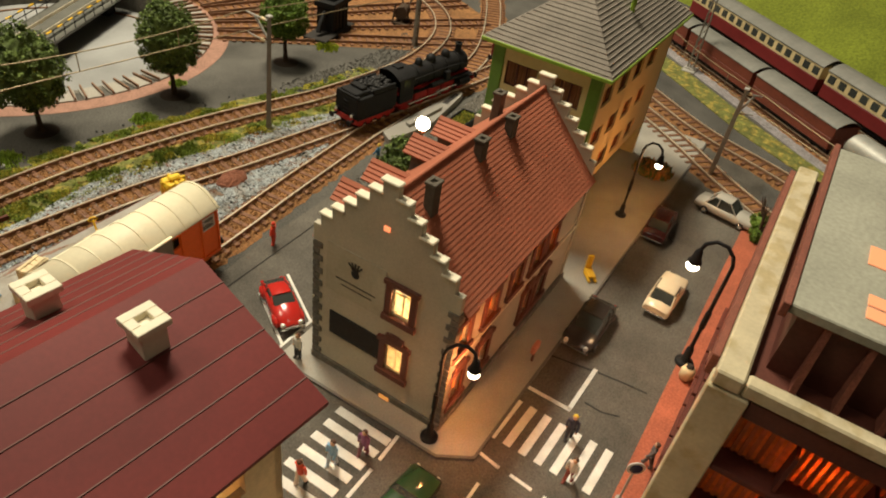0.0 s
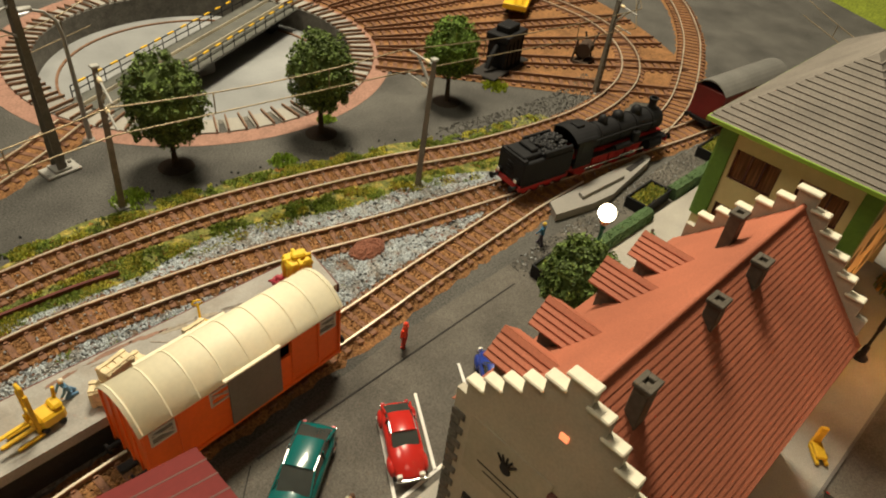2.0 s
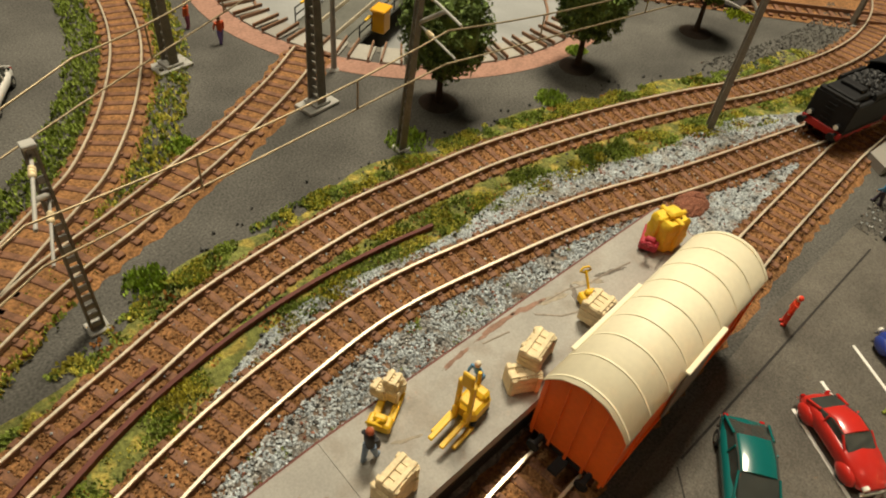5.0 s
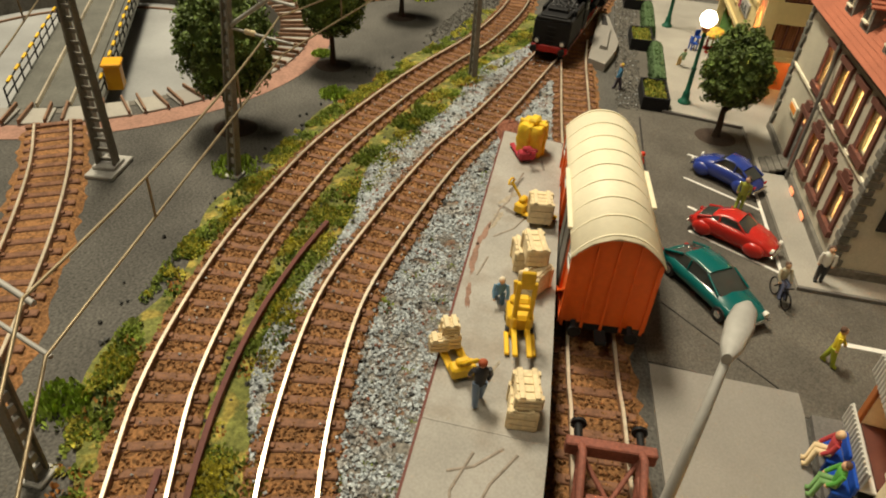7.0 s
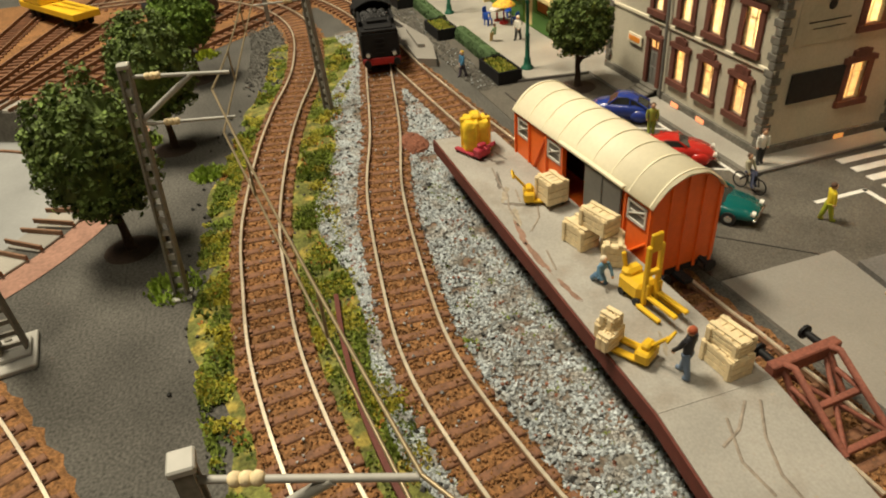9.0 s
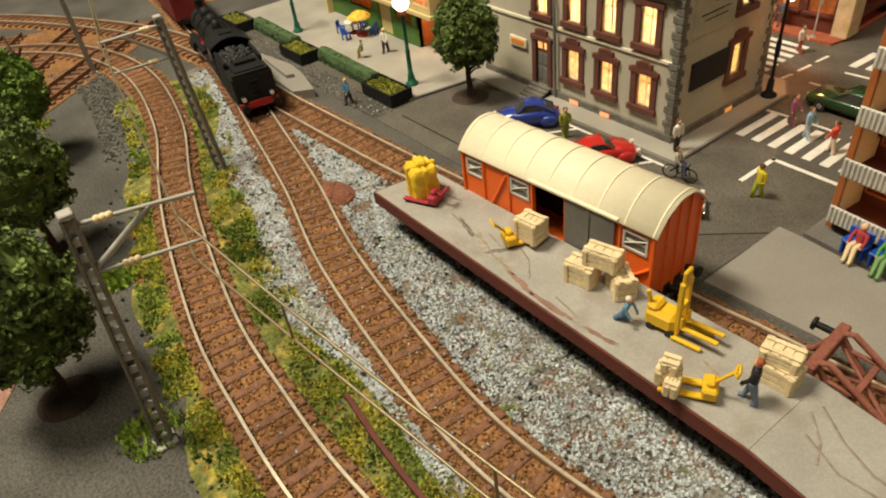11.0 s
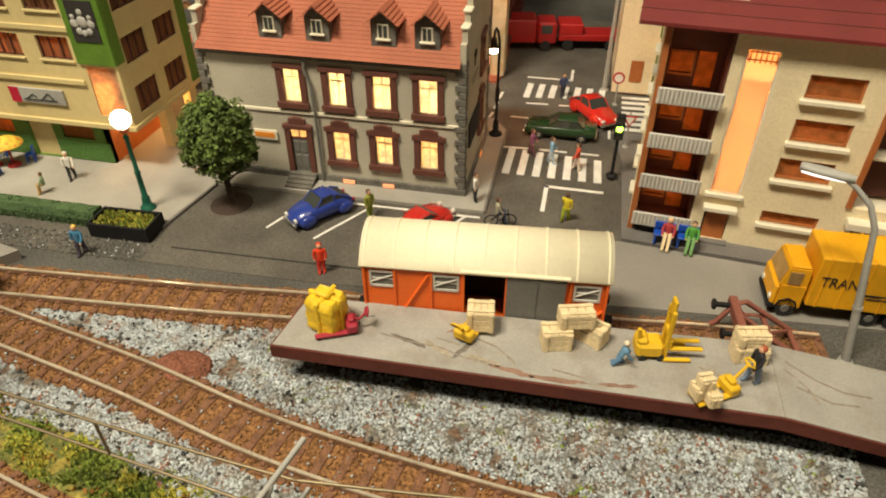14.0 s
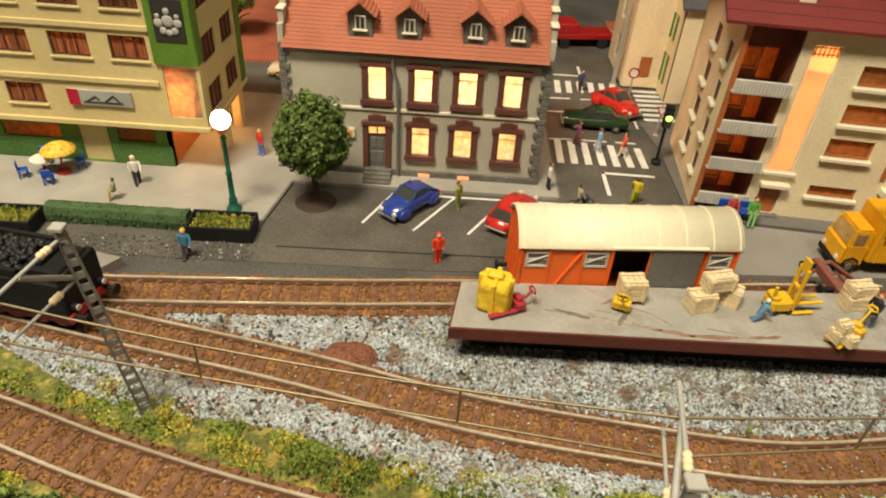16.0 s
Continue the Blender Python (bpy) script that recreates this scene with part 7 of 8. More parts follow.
# ---- street lamps ----
def crook_lamp(x, y, rz, label, size=1.0):
    ob = thing("street_lamp", label, "street lamp", "black crook street lamps", at=place(x, y, PV, rz) @ Matrix.Scale(size, 4))
    part("foot", Geo().lathe([(4.2, 0), (4.2, 1), (3.2, 1.6), (1.9, 2.6), (1.6, 9), (1.0, 10)], 14), BLACK, ob)
    part("post", Geo().tube([(0, 0, 5), (0, 0, 30), (0, 0, 56), (1.2, 0, 60), (4.5, 0, 63.5), (9, 0, 63.8), (12.5, 0, 61), (13.6, 0, 57)], 0.85, 8).cyl((0, 0, 22), (0, 0, 31), 1.3, n=10), BLACK, ob)
    part("shade", Geo().lathe([(0.9, 57.6), (1.6, 56.6), (2.1, 53), (3.0, 51.6), (3.0, 51.0)], 14, cx=13.7), BLACK, ob)
    part("bulb", Geo().ball((13.7, 0, 49.2), 2.7, 2.7, 2.4, 14), BULB, ob, "lit white bulb")
    return ob


crook_lamp(6.0, 80, 112, "black crook street lamp with lit bulb at the house corner", 1.05)
crook_lamp(-248, 86, 90, "black crook street lamp with lit bulb by the office")
crook_lamp(-128, 170, -90, "black crook street lamp with lit bulb on red pavement", 1.3)
point_light(0.6, 93.4, 48.0, 0.09, (1.0, 0.32, 0.09), 2.4)
point_light(-248, 99.7, 45.5, 0.055, (1.0, 0.40, 0.12), 2.4)
point_light(-128, 152.2, 58.5, 0.03, (1.0, 0.6, 0.3), 2.4)


def globe_lamp(x, y, label, h=50):
    ob = thing("street_lamp", label, "street lamp", "globe street lamps", at=place(x, y, PV))
    part("post", Geo().lathe([(4.2, 0), (4.2, 1.4), (2.8, 2.2), (2.2, 6), (2.4, 7), (1.6, 8), (1.4, 22), (1.9, 23), (1.2, 24), (1.1, h - 7), (1.8, h - 6), (1.0, h - 5), (1.0, h - 3)], 12), TURQ, ob, "dark green cast post")
    part("collar", Geo().lathe([(1.2, h - 4), (2.8, h - 2.2), (2.2, h - 0.6)], 14), mat("copper_collar", (0.55, 0.20, 0.10), 0.4, 0.5), ob)
    part("globe", Geo().ball((0, 0, h + 4), 5.0, 5.0, 5.0, 18), BULB, ob, "lit white globe")
    return ob


globe_lamp(-170, -48, "dark green globe street lamp lit on the cafe terrace")
point_light(-170, -48, 66, 0.006, WHITE, 3)
globe_lamp(-330, -52, "dark green globe street lamp lit on the cafe terrace")


def mast_lamp(x, y, rz, h, reach, label, lean=0.0):
    ob = thing("street_lamp", label, "street lamp", "grey mast lamps", at=place(x, y, 0, rz))
    part("foot", Geo().lathe([(3.2, 0), (3.0, 1.2), (1.9, 1.8)], 12), LAMPGREY, ob)
    part("post", Geo().tube([(0, 0, 0), (lean * 0.35, 0, h * 0.35), (lean * 0.85, 0, h * 0.82), (lean + (reach - lean) * 0.08, 0, h * 0.93), (lean + (reach - lean) * 0.3, 0, h * 1.0), (reach * 0.62, 0, h * 1.035)], [1.9, 1.6, 1.2, 1.1, 1.0, 0.9], 10).cyl((lean * 0.35, 0, h * 0.35), (lean * 0.37, 0, h * 0.37), 1.9, n=10), LAMPGREY, ob)
    part("head", Geo().loft([[(reach * u, w * math.cos(a), h * 1.04 + z + 1.6 * math.sin(a)) for a in [2 * math.pi * k / 10 for k in range(10)]] for u, w, z in ((0.55, 1.0, 0), (0.64, 2.3, 0.2), (0.82, 3.0, 0.5), (0.96, 2.5, 0.6), (1.0, 1.2, 0.5))], 0), LAMPGREY, ob)
    part("diffuser", Geo().loft([[(reach * u, w * math.cos(a), h * 1.04 - 0.6 + 1.3 * math.sin(a)) for a in [math.pi + math.pi * k / 6 for k in range(7)]] for u, w in ((0.62, 1.2), (0.72, 2.5), (0.9, 2.6), (0.98, 1.2))], 0, False, False), glow("lamp_diffuser", (1.0, 0.95, 0.85), 1.6), ob)
    return ob


mast_lamp(181, -90, 161, 79, 42, "light grey mast lamp with curved arm by the yard", 13)
mast_lamp(-13, -362, 10, 92, 26, "light grey mast lamp with curved arm by the turntable")

# ---- traffic light and signs ----
tl = thing("traffic_light", "black traffic light showing green at the crossing", "traffic light", at=place(82, 41, 2.2))
part("foot", Geo().lathe([(3.4, 0), (3.4, 1.2), (1.8, 2)], 12), BLACK, tl)
part("post", Geo().cyl((0, 0, 1), (0, 0, 30), 1.0, n=10), BLACK, tl)
part("head", Geo().box(-2.6, 2.6, -2.2, 2.2, 25, 40, 0.5), BLACK, tl)
for k in range(3):
    part("lens", Geo().cyl((0, -2.2, 27.6 + k * 4.7), (0, -2.9, 27.6 + k * 4.7), 1.9, n=14), GREENLIT if k == 1 else GLASSD, tl, "lit green lens" if k == 1 else "")
part("visor", Geo().box(-2.2, 2.2, -4.2, -2.2, 34.4, 34.9).box(-2.2, 2.2, -4.2, -2.2, 29.8, 30.2).box(-2.2, 2.2, -4.2, -2.2, 39.2, 39.7), BLACK, tl)


def round_sign(x, y, rz, label, rim, face, z=PV, h=26.0):
    ob = thing("road_sign", label, "road sign", "road signs", at=place(x, y, z, rz))
    part("post", Geo().cyl((0, 0, 0), (0, 0, h + 1), 0.6, n=8).lathe([(2, 0), (1.8, 0.8), (0.6, 1)], 10), LAMPGREY, ob)
    part("disc", Geo().cyl((0, -0.6, h), (0, -1.1, h), 4.2, n=22), rim, ob)
    part("face", Geo().cyl((0, -1.1, h), (0, -1.3, h), 3.0, n=22), face, ob)
    return ob


SIGNRED = paint("sign_red", (0.5, 0.02, 0.02))
round_sign(83, 147, 0, "round red-rimmed road sign at the far corner", SIGNRED, LINE, 0.4, 20.5)
ys = thing("road_sign", "white triangular give-way sign with red rim on a grey post", "road sign", "road signs", at=place(90, 80, PV))
part("post", Geo().cyl((0, 0, 0), (0, 0, 24), 0.6, n=8).lathe([(2, 0), (1.8, 0.8), (0.6, 1)], 10), LAMPGREY, ys)
part("triangle", Geo().slab_y([(-4.6, 22), (0, 14.2), (4.6, 22)], -1.1, -0.7), SIGNRED, ys)
part("face", Geo().slab_y([(-3.0, 21.1), (0, 16.0), (3.0, 21.1)], -1.35, -1.1), LINE, ys)
round_sign(-20, 170, 120, "round dark blue road sign on the red pavement", paint("sign_white", (0.6, 0.6, 0.6)), paint("sign_blue", (0.02, 0.03, 0.10)))
ms = thing("mushroom_sign", "small pink advertising post on the house pavement", "sign post", at=place(-72, 98, PV))
part("post", Geo().cyl((0, 0, 0), (0, 0, 9), 0.8, n=8), BROWN, ms)
part("board", Geo().box(-4, 4, -1.2, 1.2, 8, 13.5, 0.5), mat("pink_board", (0.55, 0.20, 0.13), 0.6, vary=0.1), ms)
bt = thing("waste_bin", "small pale rounded waste bin beside the lamp", "bin", at=place(-116, 174, PV))
part("drum", Geo().lathe([(2.6, 0), (4.0, 2), (4.2, 6), (3.0, 9), (2.0, 9.4)], 14), WOODPL, bt)
part("lid", Geo().lathe([(2.4, 9.2), (2.0, 10.4), (0.05, 10.8)], 12), DARK, bt)
yf = thing("stacker", "yellow hand stacker standing on the house pavement", "stacker", at=place(-167, 92, PV, 40))
part("mast", Geo().box(-1, 1, -2, 2, 0, 14, 0.4), YELLOW, yf)
part("fork", Geo().box(1, 12, -3, -1.4, 0.6, 2.4, 0.3).box(1, 12, 1.4, 3, 0.6, 2.4, 0.3).box(0, 10, -2.6, 2.6, 2.4, 4.2, 0.4), YELLOW, yf)

# ---- bicycle with a plain figure ----
bk = thing("bicycle", "small dark bicycle parked near the house corner", "bicycle", at=place(24, -22, RO, 15))
for x in (-5, 5):
    part("wheel", (lambda g: g.tube([(x + 3.6 * math.cos(a), 0, 3.8 + 3.6 * math.sin(a)) for a in [2 * math.pi * k / 20 for k in range(21)]], 0.35, 5))(Geo()), BLACK, bk)
part("frame", Geo().tube([(-5, 0, 3.8), (-1.5, 0, 7.6), (4, 0, 7.8), (5, 0, 3.8)], 0.4, 5).tube([(-1.5, 0, 7.6), (-0.5, 0, 3.4), (4, 0, 7.8)], 0.4, 5).tube([(4, -2, 9.4), (4, 0, 9.2), (4, 2, 9.4)], 0.35, 5).box(-2.6, -0.4, -0.8, 0.8, 8, 8.8, 0.3), BLACK, bk)
figurine(22.5, -23.0, RO + 3.0, 105, (0.45, 0.42, 0.30), (0.06, 0.07, 0.12), "plain model figure sitting on the bicycle", "sit", 16)

# ---- benches ----
BLUE = mat("blue_plastic", (0.01, 0.07, 0.42), 0.45, grain=2, vary=0.08)
for x, y in ((108.5, -21.5), (120, -22.5)):
    b = thing("bench", "small blue bench before the apartment block", "bench", "blue benches", at=place(x, y, PV, -6))
    part("seat", Geo().box(-5, 5, -3.4, 2, 5.6, 6.6, 0.3), BLUE, b)
    part("backrest", Geo().box(-5, 5, 1.4, 2.4, 7.4, 11.5, 0.3), BLUE, b)
    for s in (-4, 4):
        part("leg", Geo().box(s - 0.5, s + 0.5, -3, 2.2, 0, 5.8, 0.2).box(s - 0.5, s + 0.5, 1.5, 2.3, 5, 11, 0.2), BLUE, b)

# ---- cafe terrace ----
cu = thing("parasol", "yellow cafe parasol with red spots", "parasol", at=place(-277, -22, PV))
part("pole", Geo().cyl((0, 0, 0), (0, 0, 17), 0.6, n=8), RED, cu)
part("canopy", Geo().lathe([(9.6, 14.4), (9.4, 15.2), (6, 17.6), (2.5, 19.2), (0.05, 19.8)], 16), mat("parasol_yellow", (0.80, 0.55, 0.06), 0.7, grain=2, vary=0.1, blotch=4, second=(0.75, 0.22, 0.04)), cu)
part("foot", Geo().lathe([(4, 0), (3.6, 1.6), (0.7, 2)], 12), RED, cu)
ct = thing("cafe_table", "round white cafe table on a red foot", "table", at=place(-287, -24, PV))
part("tabletop", Geo().cyl((0, 0, 8.6), (0, 0, 9.6), 6.4, n=22), LINE, ct)
part("foot", Geo().cyl((0, 0, 0), (0, 0, 8.6), 0.9, n=10).lathe([(3, 0), (2.6, 1), (0.8, 1.6)], 12), RED, ct)
for k, (x, y, rz) in enumerate(((-296, -30, 120), (-279, -35, 200), (-270, -15, 300), (-292, -13, 30))):
    c = thing("cafe_chair", "small blue plastic cafe chair", "chair", "blue cafe chairs", at=place(x, y, PV, rz))
    part("seat", Geo().box(-2.6, 2.6, -2.6, 2.6, 4.6, 5.4, 0.3), BLUE, c)
    part("backrest", Geo().box(-2.6, 2.6, 2.0, 2.7, 5.2, 10, 0.3), BLUE, c)
    for sx in (-2.1, 2.1):
        for sy in (-2.1, 2.1):
            part("leg", Geo().box(sx - 0.4, sx + 0.4, sy - 0.4, sy + 0.4, 0, 4.8), BLUE, c)


def planter(x, y, rz, w=34, d=17):
    ob = thing("planter", "black planter box with yellow-green flowers", "planter", "black planters", at=place(x, y, 0.1, rz))
    for a in ((-w / 2, w / 2, -d / 2, -d / 2 + 1.2), (-w / 2, w / 2, d / 2 - 1.2, d / 2), (-w / 2, -w / 2 + 1.2, -d / 2 + 1.2, d / 2 - 1.2), (w / 2 - 1.2, w / 2, -d / 2 + 1.2, d / 2 - 1.2)):
        part("side_panel", Geo().box(*a, 0, 9, 0.2), BLACK, ob)
    part("soil", Geo().box(-w / 2 + 1.2, w / 2 - 1.2, -d / 2 + 1.2, d / 2 - 1.2, 0, 6.6), EARTH, ob)
    for k, m in ((1, FLOCK[1]), (2, FLOCK[0])):
        rng = random.Random(k + int(x))
        g = Geo()
        for _ in range(320):
            px, py = rng.uniform(-w / 2 + 2, w / 2 - 2), rng.uniform(-d / 2 + 2, d / 2 - 2)
            a, s, h = rng.uniform(0, 6.28), rng.uniform(0.5, 1.0), 6.6 + rng.uniform(0.8, 2.8)
            g.add([(px - math.cos(a) * s, py - math.sin(a) * s, 6.4), (px + math.cos(a) * s, py + math.sin(a) * s, 6.4), (px + math.cos(a + 1) * s, py + math.sin(a + 1) * s, h), (px - math.cos(a - 1) * s, py, h)], [(0, 1, 2, 3)])
        o = new("flower_mat", raw_mesh("flower_mat", g, m))
        o.parent = ob
    return ob


planter(-170, -68, 2)
planter(-281, -75, 2)
planter(-390, -80, 2)


def hedge(x0, x1, y, label):
    rng = random.Random(int(x0))
    g = Geo()
    n = int((x1 - x0) / 4)
    g.loft([[(x0 + (x1 - x0) * k / n, y + a * (1 + 0.15 * noise.noise((k, a, 1))), z * (1 + 0.15 * noise.noise((k * 0.7, z, 5)))) for a, z in ((-4.6, 0), (-5, 5), (-3.4, 9), (0, 10), (3.4, 9), (5, 5), (4.6, 0))] for k in range(n + 1)], 0, True, True, False)
    for _ in range(int((x1 - x0) * 14)):
        a = rng.uniform(-0.2, 3.35)
        c = Vector((rng.uniform(x0, x1), y - 5.2 * math.cos(a), max(0.6, 9.6 * math.sin(a) ** 0.6 if math.sin(a) > 0 else 1)))
        nn = Vector((rng.uniform(-1, 1), rng.uniform(-1, 1), rng.uniform(-0.4, 1))).normalized()
        u = nn.orthogonal().normalized() * rng.uniform(0.7, 1.2)
        w = nn.cross(u)
        g.add([c - u, c - w * 0.6, c + u, c + w * 0.6], [(0, 1, 2, 3)])
    return tagged(new("hedge", raw_mesh("hedge", g, mat("hedge_green", (0.06, 0.105, 0.04), 0.9, grain=1, vary=0.3, island=0.4))), label, "hedge")


hedge(-264, -189, -64, "low trimmed green hedge along the cafe terrace")
hedge(-372, -300, -68, "low trimmed green hedge along the cafe terrace")
fg = thing("flower_group", "orange flower bed at the end of the pavement", "flowers", at=place(-330, 84, PV))
for k, m in ((1, FLOCK[2]), (2, FLOCK[3])):
    o = flock("blossom", m, 160, clump(0, 0, 16), "", 70 + k, tall=7)
    o.parent = fg
    del o["category"]

# ---- grey track island and brown rock heap ----
isl = thing("concrete_island", "grey concrete strip with painted dark hollow beside the engine", "platform strip")
part("slab", Geo().prism([(-209, -101), (-217, -113), (-300, -110), (-330, -109), (-331, -104), (-322, -101), (-262, -92), (-240, -94)], 0, 6), SLAB, isl)
part("cover", Geo().prism([(-238, -101), (-240, -106), (-284, -103), (-286, -99)], 6, 8.6), SLAB, isl)
# flat dark sheet on the slab stands in for a hollow's shade
part("hollow_shade", Geo().prism([(-298, -106), (-323, -107), (-323, -103.5), (-298, -101)], 6.05, 6.3), DARK, isl)
rk = Geo()
rk.loft([[( -90 + (13 * r + 2 * noise.noise((a * 2, k, 2))) * math.cos(a), -152 + (9 * r + 2 * noise.noise((a * 2, k, 7))) * math.sin(a), z + 1.2 * noise.noise((a * 3, k, 4))) for a in [2 * math.pi * j / 22 for j in range(22)]] for k, (r, z) in enumerate(((1.0, 0.4), (0.92, 2.6), (0.7, 4.6), (0.45, 5.8), (0.15, 6.2)))], 0, True, True, False)
solo("earth_heap", rk, mat("red_earth", (0.22, 0.085, 0.05), 0.95, grain=1.2, vary=0.4, bump=1.0, bump_mm=1.5), "small heap of red-brown earth between the tracks", "heap")

# ---- loose brown-red rail ----
gr = thing("check_rail", "brown-red guard rail lying beside the middle track", "rail")
part("rail", Geo().sweep([(p.x, p.y, 1.2) for p in spline([(31, -217), (63, -219.5), (102, -219), (148, -212), (196, -196), (260, -160)], 5)], [(-0.9, 0), (0.9, 0), (0.9, 2.6), (-0.9, 2.6)]), EDGE, gr)
part("rail", Geo().sweep([(p.x, p.y, 1.2) for p in spline([(165, -218), (190, -211), (215, -202), (270, -166)], 5)], [(-0.9, 0), (0.9, 0), (0.9, 2.6), (-0.9, 2.6)]), EDGE, gr)


# ---- overhead line ----
def line_pole(x, y, h, arm, label, lean=(0, 0), rz=0, turn=0):
    """A flanged mast; arm: the reach (dx, dy) of its bracket."""
    ob = thing("overhead_line_pole", label, "pole", "overhead line poles", at=place(x, y, 0, rz))
    ca, sa = math.cos(math.radians(turn)), math.sin(math.radians(turn))
    lx, ly = lean[0] * ca + lean[1] * sa, lean[1] * ca - lean[0] * sa
    spin = Matrix.Rotation(math.radians(turn), 4, "Z")
    web = Geo()
    web.x = spin
    for s in (-1, 1):
        web.loft([[(lx * u + s * (2.3 - 0.8 * u) + a, ly * u + b, h * u) for a, b in ((-0.45, -1.9 + 0.5 * u), (0.45, -1.9 + 0.5 * u), (0.45, 1.9 - 0.5 * u), (-0.45, 1.9 - 0.5 * u))] for u in (0, 1)], 0, True, True, False)
    part("flange", web, GREYPOLE, ob)
    for k in range(17):
        u = (k + 0.5) / 17
        rg = Geo()
        rg.x = spin
        rg.box(lx * u - 2.2 + 0.7 * u, lx * u + 2.2 - 0.7 * u, ly * u - 0.5, ly * u + 0.5, h * u - 1.3, h * u + 1.3)
        part("web_plate", rg, LAMPGREY, ob, "pale web plate between dark flanges")
    lx, ly = lean
    part("cap", Geo().box(lx - 2.2, lx + 2.2, ly - 2, ly + 2, h, h + 1.6, 0.3), LAMPGREY, ob)
    part("foot_plate", Geo().box(-4, 4, -4, 4, 0, 1.4, 0.3), LAMPGREY, ob)
    ax, ay = arm
    br = Geo().tube([(lx, ly, h - 3), (lx + ax, ly + ay, h - 5)], 0.7, 6).tube([(lx, ly, h - 20), (lx + ax * 0.95, ly + ay * 0.95, h - 21)], 0.6, 6).tube([(lx, ly, h - 19), (lx + ax * 0.62, ly + ay * 0.62, h - 4.4)], 1.0, 7)
    part("bracket", br, LAMPGREY, ob)
    ins = Geo()
    for u, dz in ((0.2, -3.4), (0.25, -20.2)):
        for k in range(3):
            ins.ball((lx + ax * (u + k * 0.05), ly + ay * (u + k * 0.05), h + dz), 1.3, 1.3, 1.3, 8)
    part("insulator", ins, WOODPL, ob)
    return ob


line_pole(3, -276, 94, (6, 33), "grey flanged overhead line mast beside the outer track", (-1, 7), turn=75)
line_pole(-163, -187, 88, (-6, -30), "grey flanged overhead line mast between the tracks", (-8, -3), turn=40)
line_pole(174, -251, 86, (10, 32), "grey flanged overhead line mast beside the outer track", (-2, 0))
line_pole(-396, -203, 84, (4, 22), "grey flanged overhead line mast beside the outer track", (0, 0))
line_pole(-365, 125, 78, (-10, 12), "grey overhead line mast beyond the street end", (-3, 0))


def ladder_mast(x, y, h, label, rz=0):
    """Two broad flanges with rungs between them on a concrete base."""
    ob = thing("ladder_mast", label, "mast", "ladder masts", at=place(x, y, 0, rz))
    for s in (-1, 1):
        part("flange", Geo().loft([[(a * (3.0 - 1.2 * u), s * (4.2 - 2.2 * u) + b, 3 + (h - 3) * u) for a, b in ((-1, -0.45), (1, -0.45), (1, 0.45), (-1, 0.45))] for u in (0, 1)], 0, True, True, False), GREYPOLE, ob)
    n = 22
    for k in range(n):
        u = (k + 0.5) / n
        w = 3.8 - 2.2 * u
        part("rung", Geo().box(-0.5, 0.5, -w, w, 3 + (h - 3) * u - 0.9, 3 + (h - 3) * u + 0.9), GREYPOLE, ob)
    base = part("base_block", Geo().box(-11, 11, -7, 7, 0, 2.2, 0.4), LAMPGREY, ob, "pale concrete base")
    part("base_step", Geo().box(-5.5, 5.5, -5.5, 5.5, 2.2, 4, 0.3), LAMPGREY, base)
    part("base_bolt", Geo().cyl((-8, -3, 2.2), (-8, -3, 3.6), 1.3, n=8), GREYPOLE, base)
    part("bracket", Geo().tube([(0, 0, h - 10), (26, 10, h - 12)], 0.8, 6).tube([(0, 0, h - 28), (20, 8, h - 12)], 0.8, 6), LAMPGREY, ob)
    return ob


def lattice_mast(x, y, h, label, rz=0):
    ob = thing("lattice_mast", label, "mast", "lattice masts", at=place(x, y, 0, rz))
    for sx in (-1, 1):
        for sy in (-1, 1):
            part("leg", Geo().loft([[(sx * (3.4 - 2 * u) + a, sy * (3.4 - 2 * u) + b, 2 + (h - 2) * u) for a, b in ((-0.5, -0.5), (0.5, -0.5), (0.5, 0.5), (-0.5, 0.5))] for u in (0, 1)], 0, True, True, False), GREYPOLE, ob)
    lac = Geo()
    n = 14
    for k in range(n):
        u0, u1 = k / n, (k + 1) / n
        for s in (-1, 1):
            a, b = 3.4 - 2 * u0, 3.4 - 2 * u1
            lac.cyl((-a, s * a, 2 + (h - 2) * u0), (b, s * b, 2 + (h - 2) * u1), 0.45, n=4)
            lac.cyl((s * a, -a, 2 + (h - 2) * u0), (s * b, b, 2 + (h - 2) * u1), 0.45, n=4)
            lac.cyl((-a, s * a, 2 + (h - 2) * u0), (a, s * a, 2 + (h - 2) * u0), 0.4, n=4)
    part("lacing", lac, GREYPOLE, ob)
    part("base_block", Geo().box(-11, 11, -7, 7, 0, 2.2, 0.4).box(-5, 5, -5, 5, 2.2, 4, 0.3), LAMPGREY, ob, "pale concrete base")
    part("bracket", Geo().tube([(0, 0, h - 10), (26, 10, h - 12)], 0.8, 6).tube([(0, 0, h - 28), (20, 8, h - 12)], 0.8, 6), LAMPGREY, ob)
    return ob


ladder_mast(17, -335, 118, "grey flanged mast with rungs beside the turntable track", 8)
ladder_mast(66, -416, 112, "grey flanged mast with rungs between the tracks", 188)
lattice_mast(-590, 44, 110, "grey lattice mast beside the far trains")
lattice_mast(-860, 190, 130, "grey lattice mast before the green slope")
wires = thing("overhead_wire", "thin brass overhead wires with droppers above the tracks", "wire")


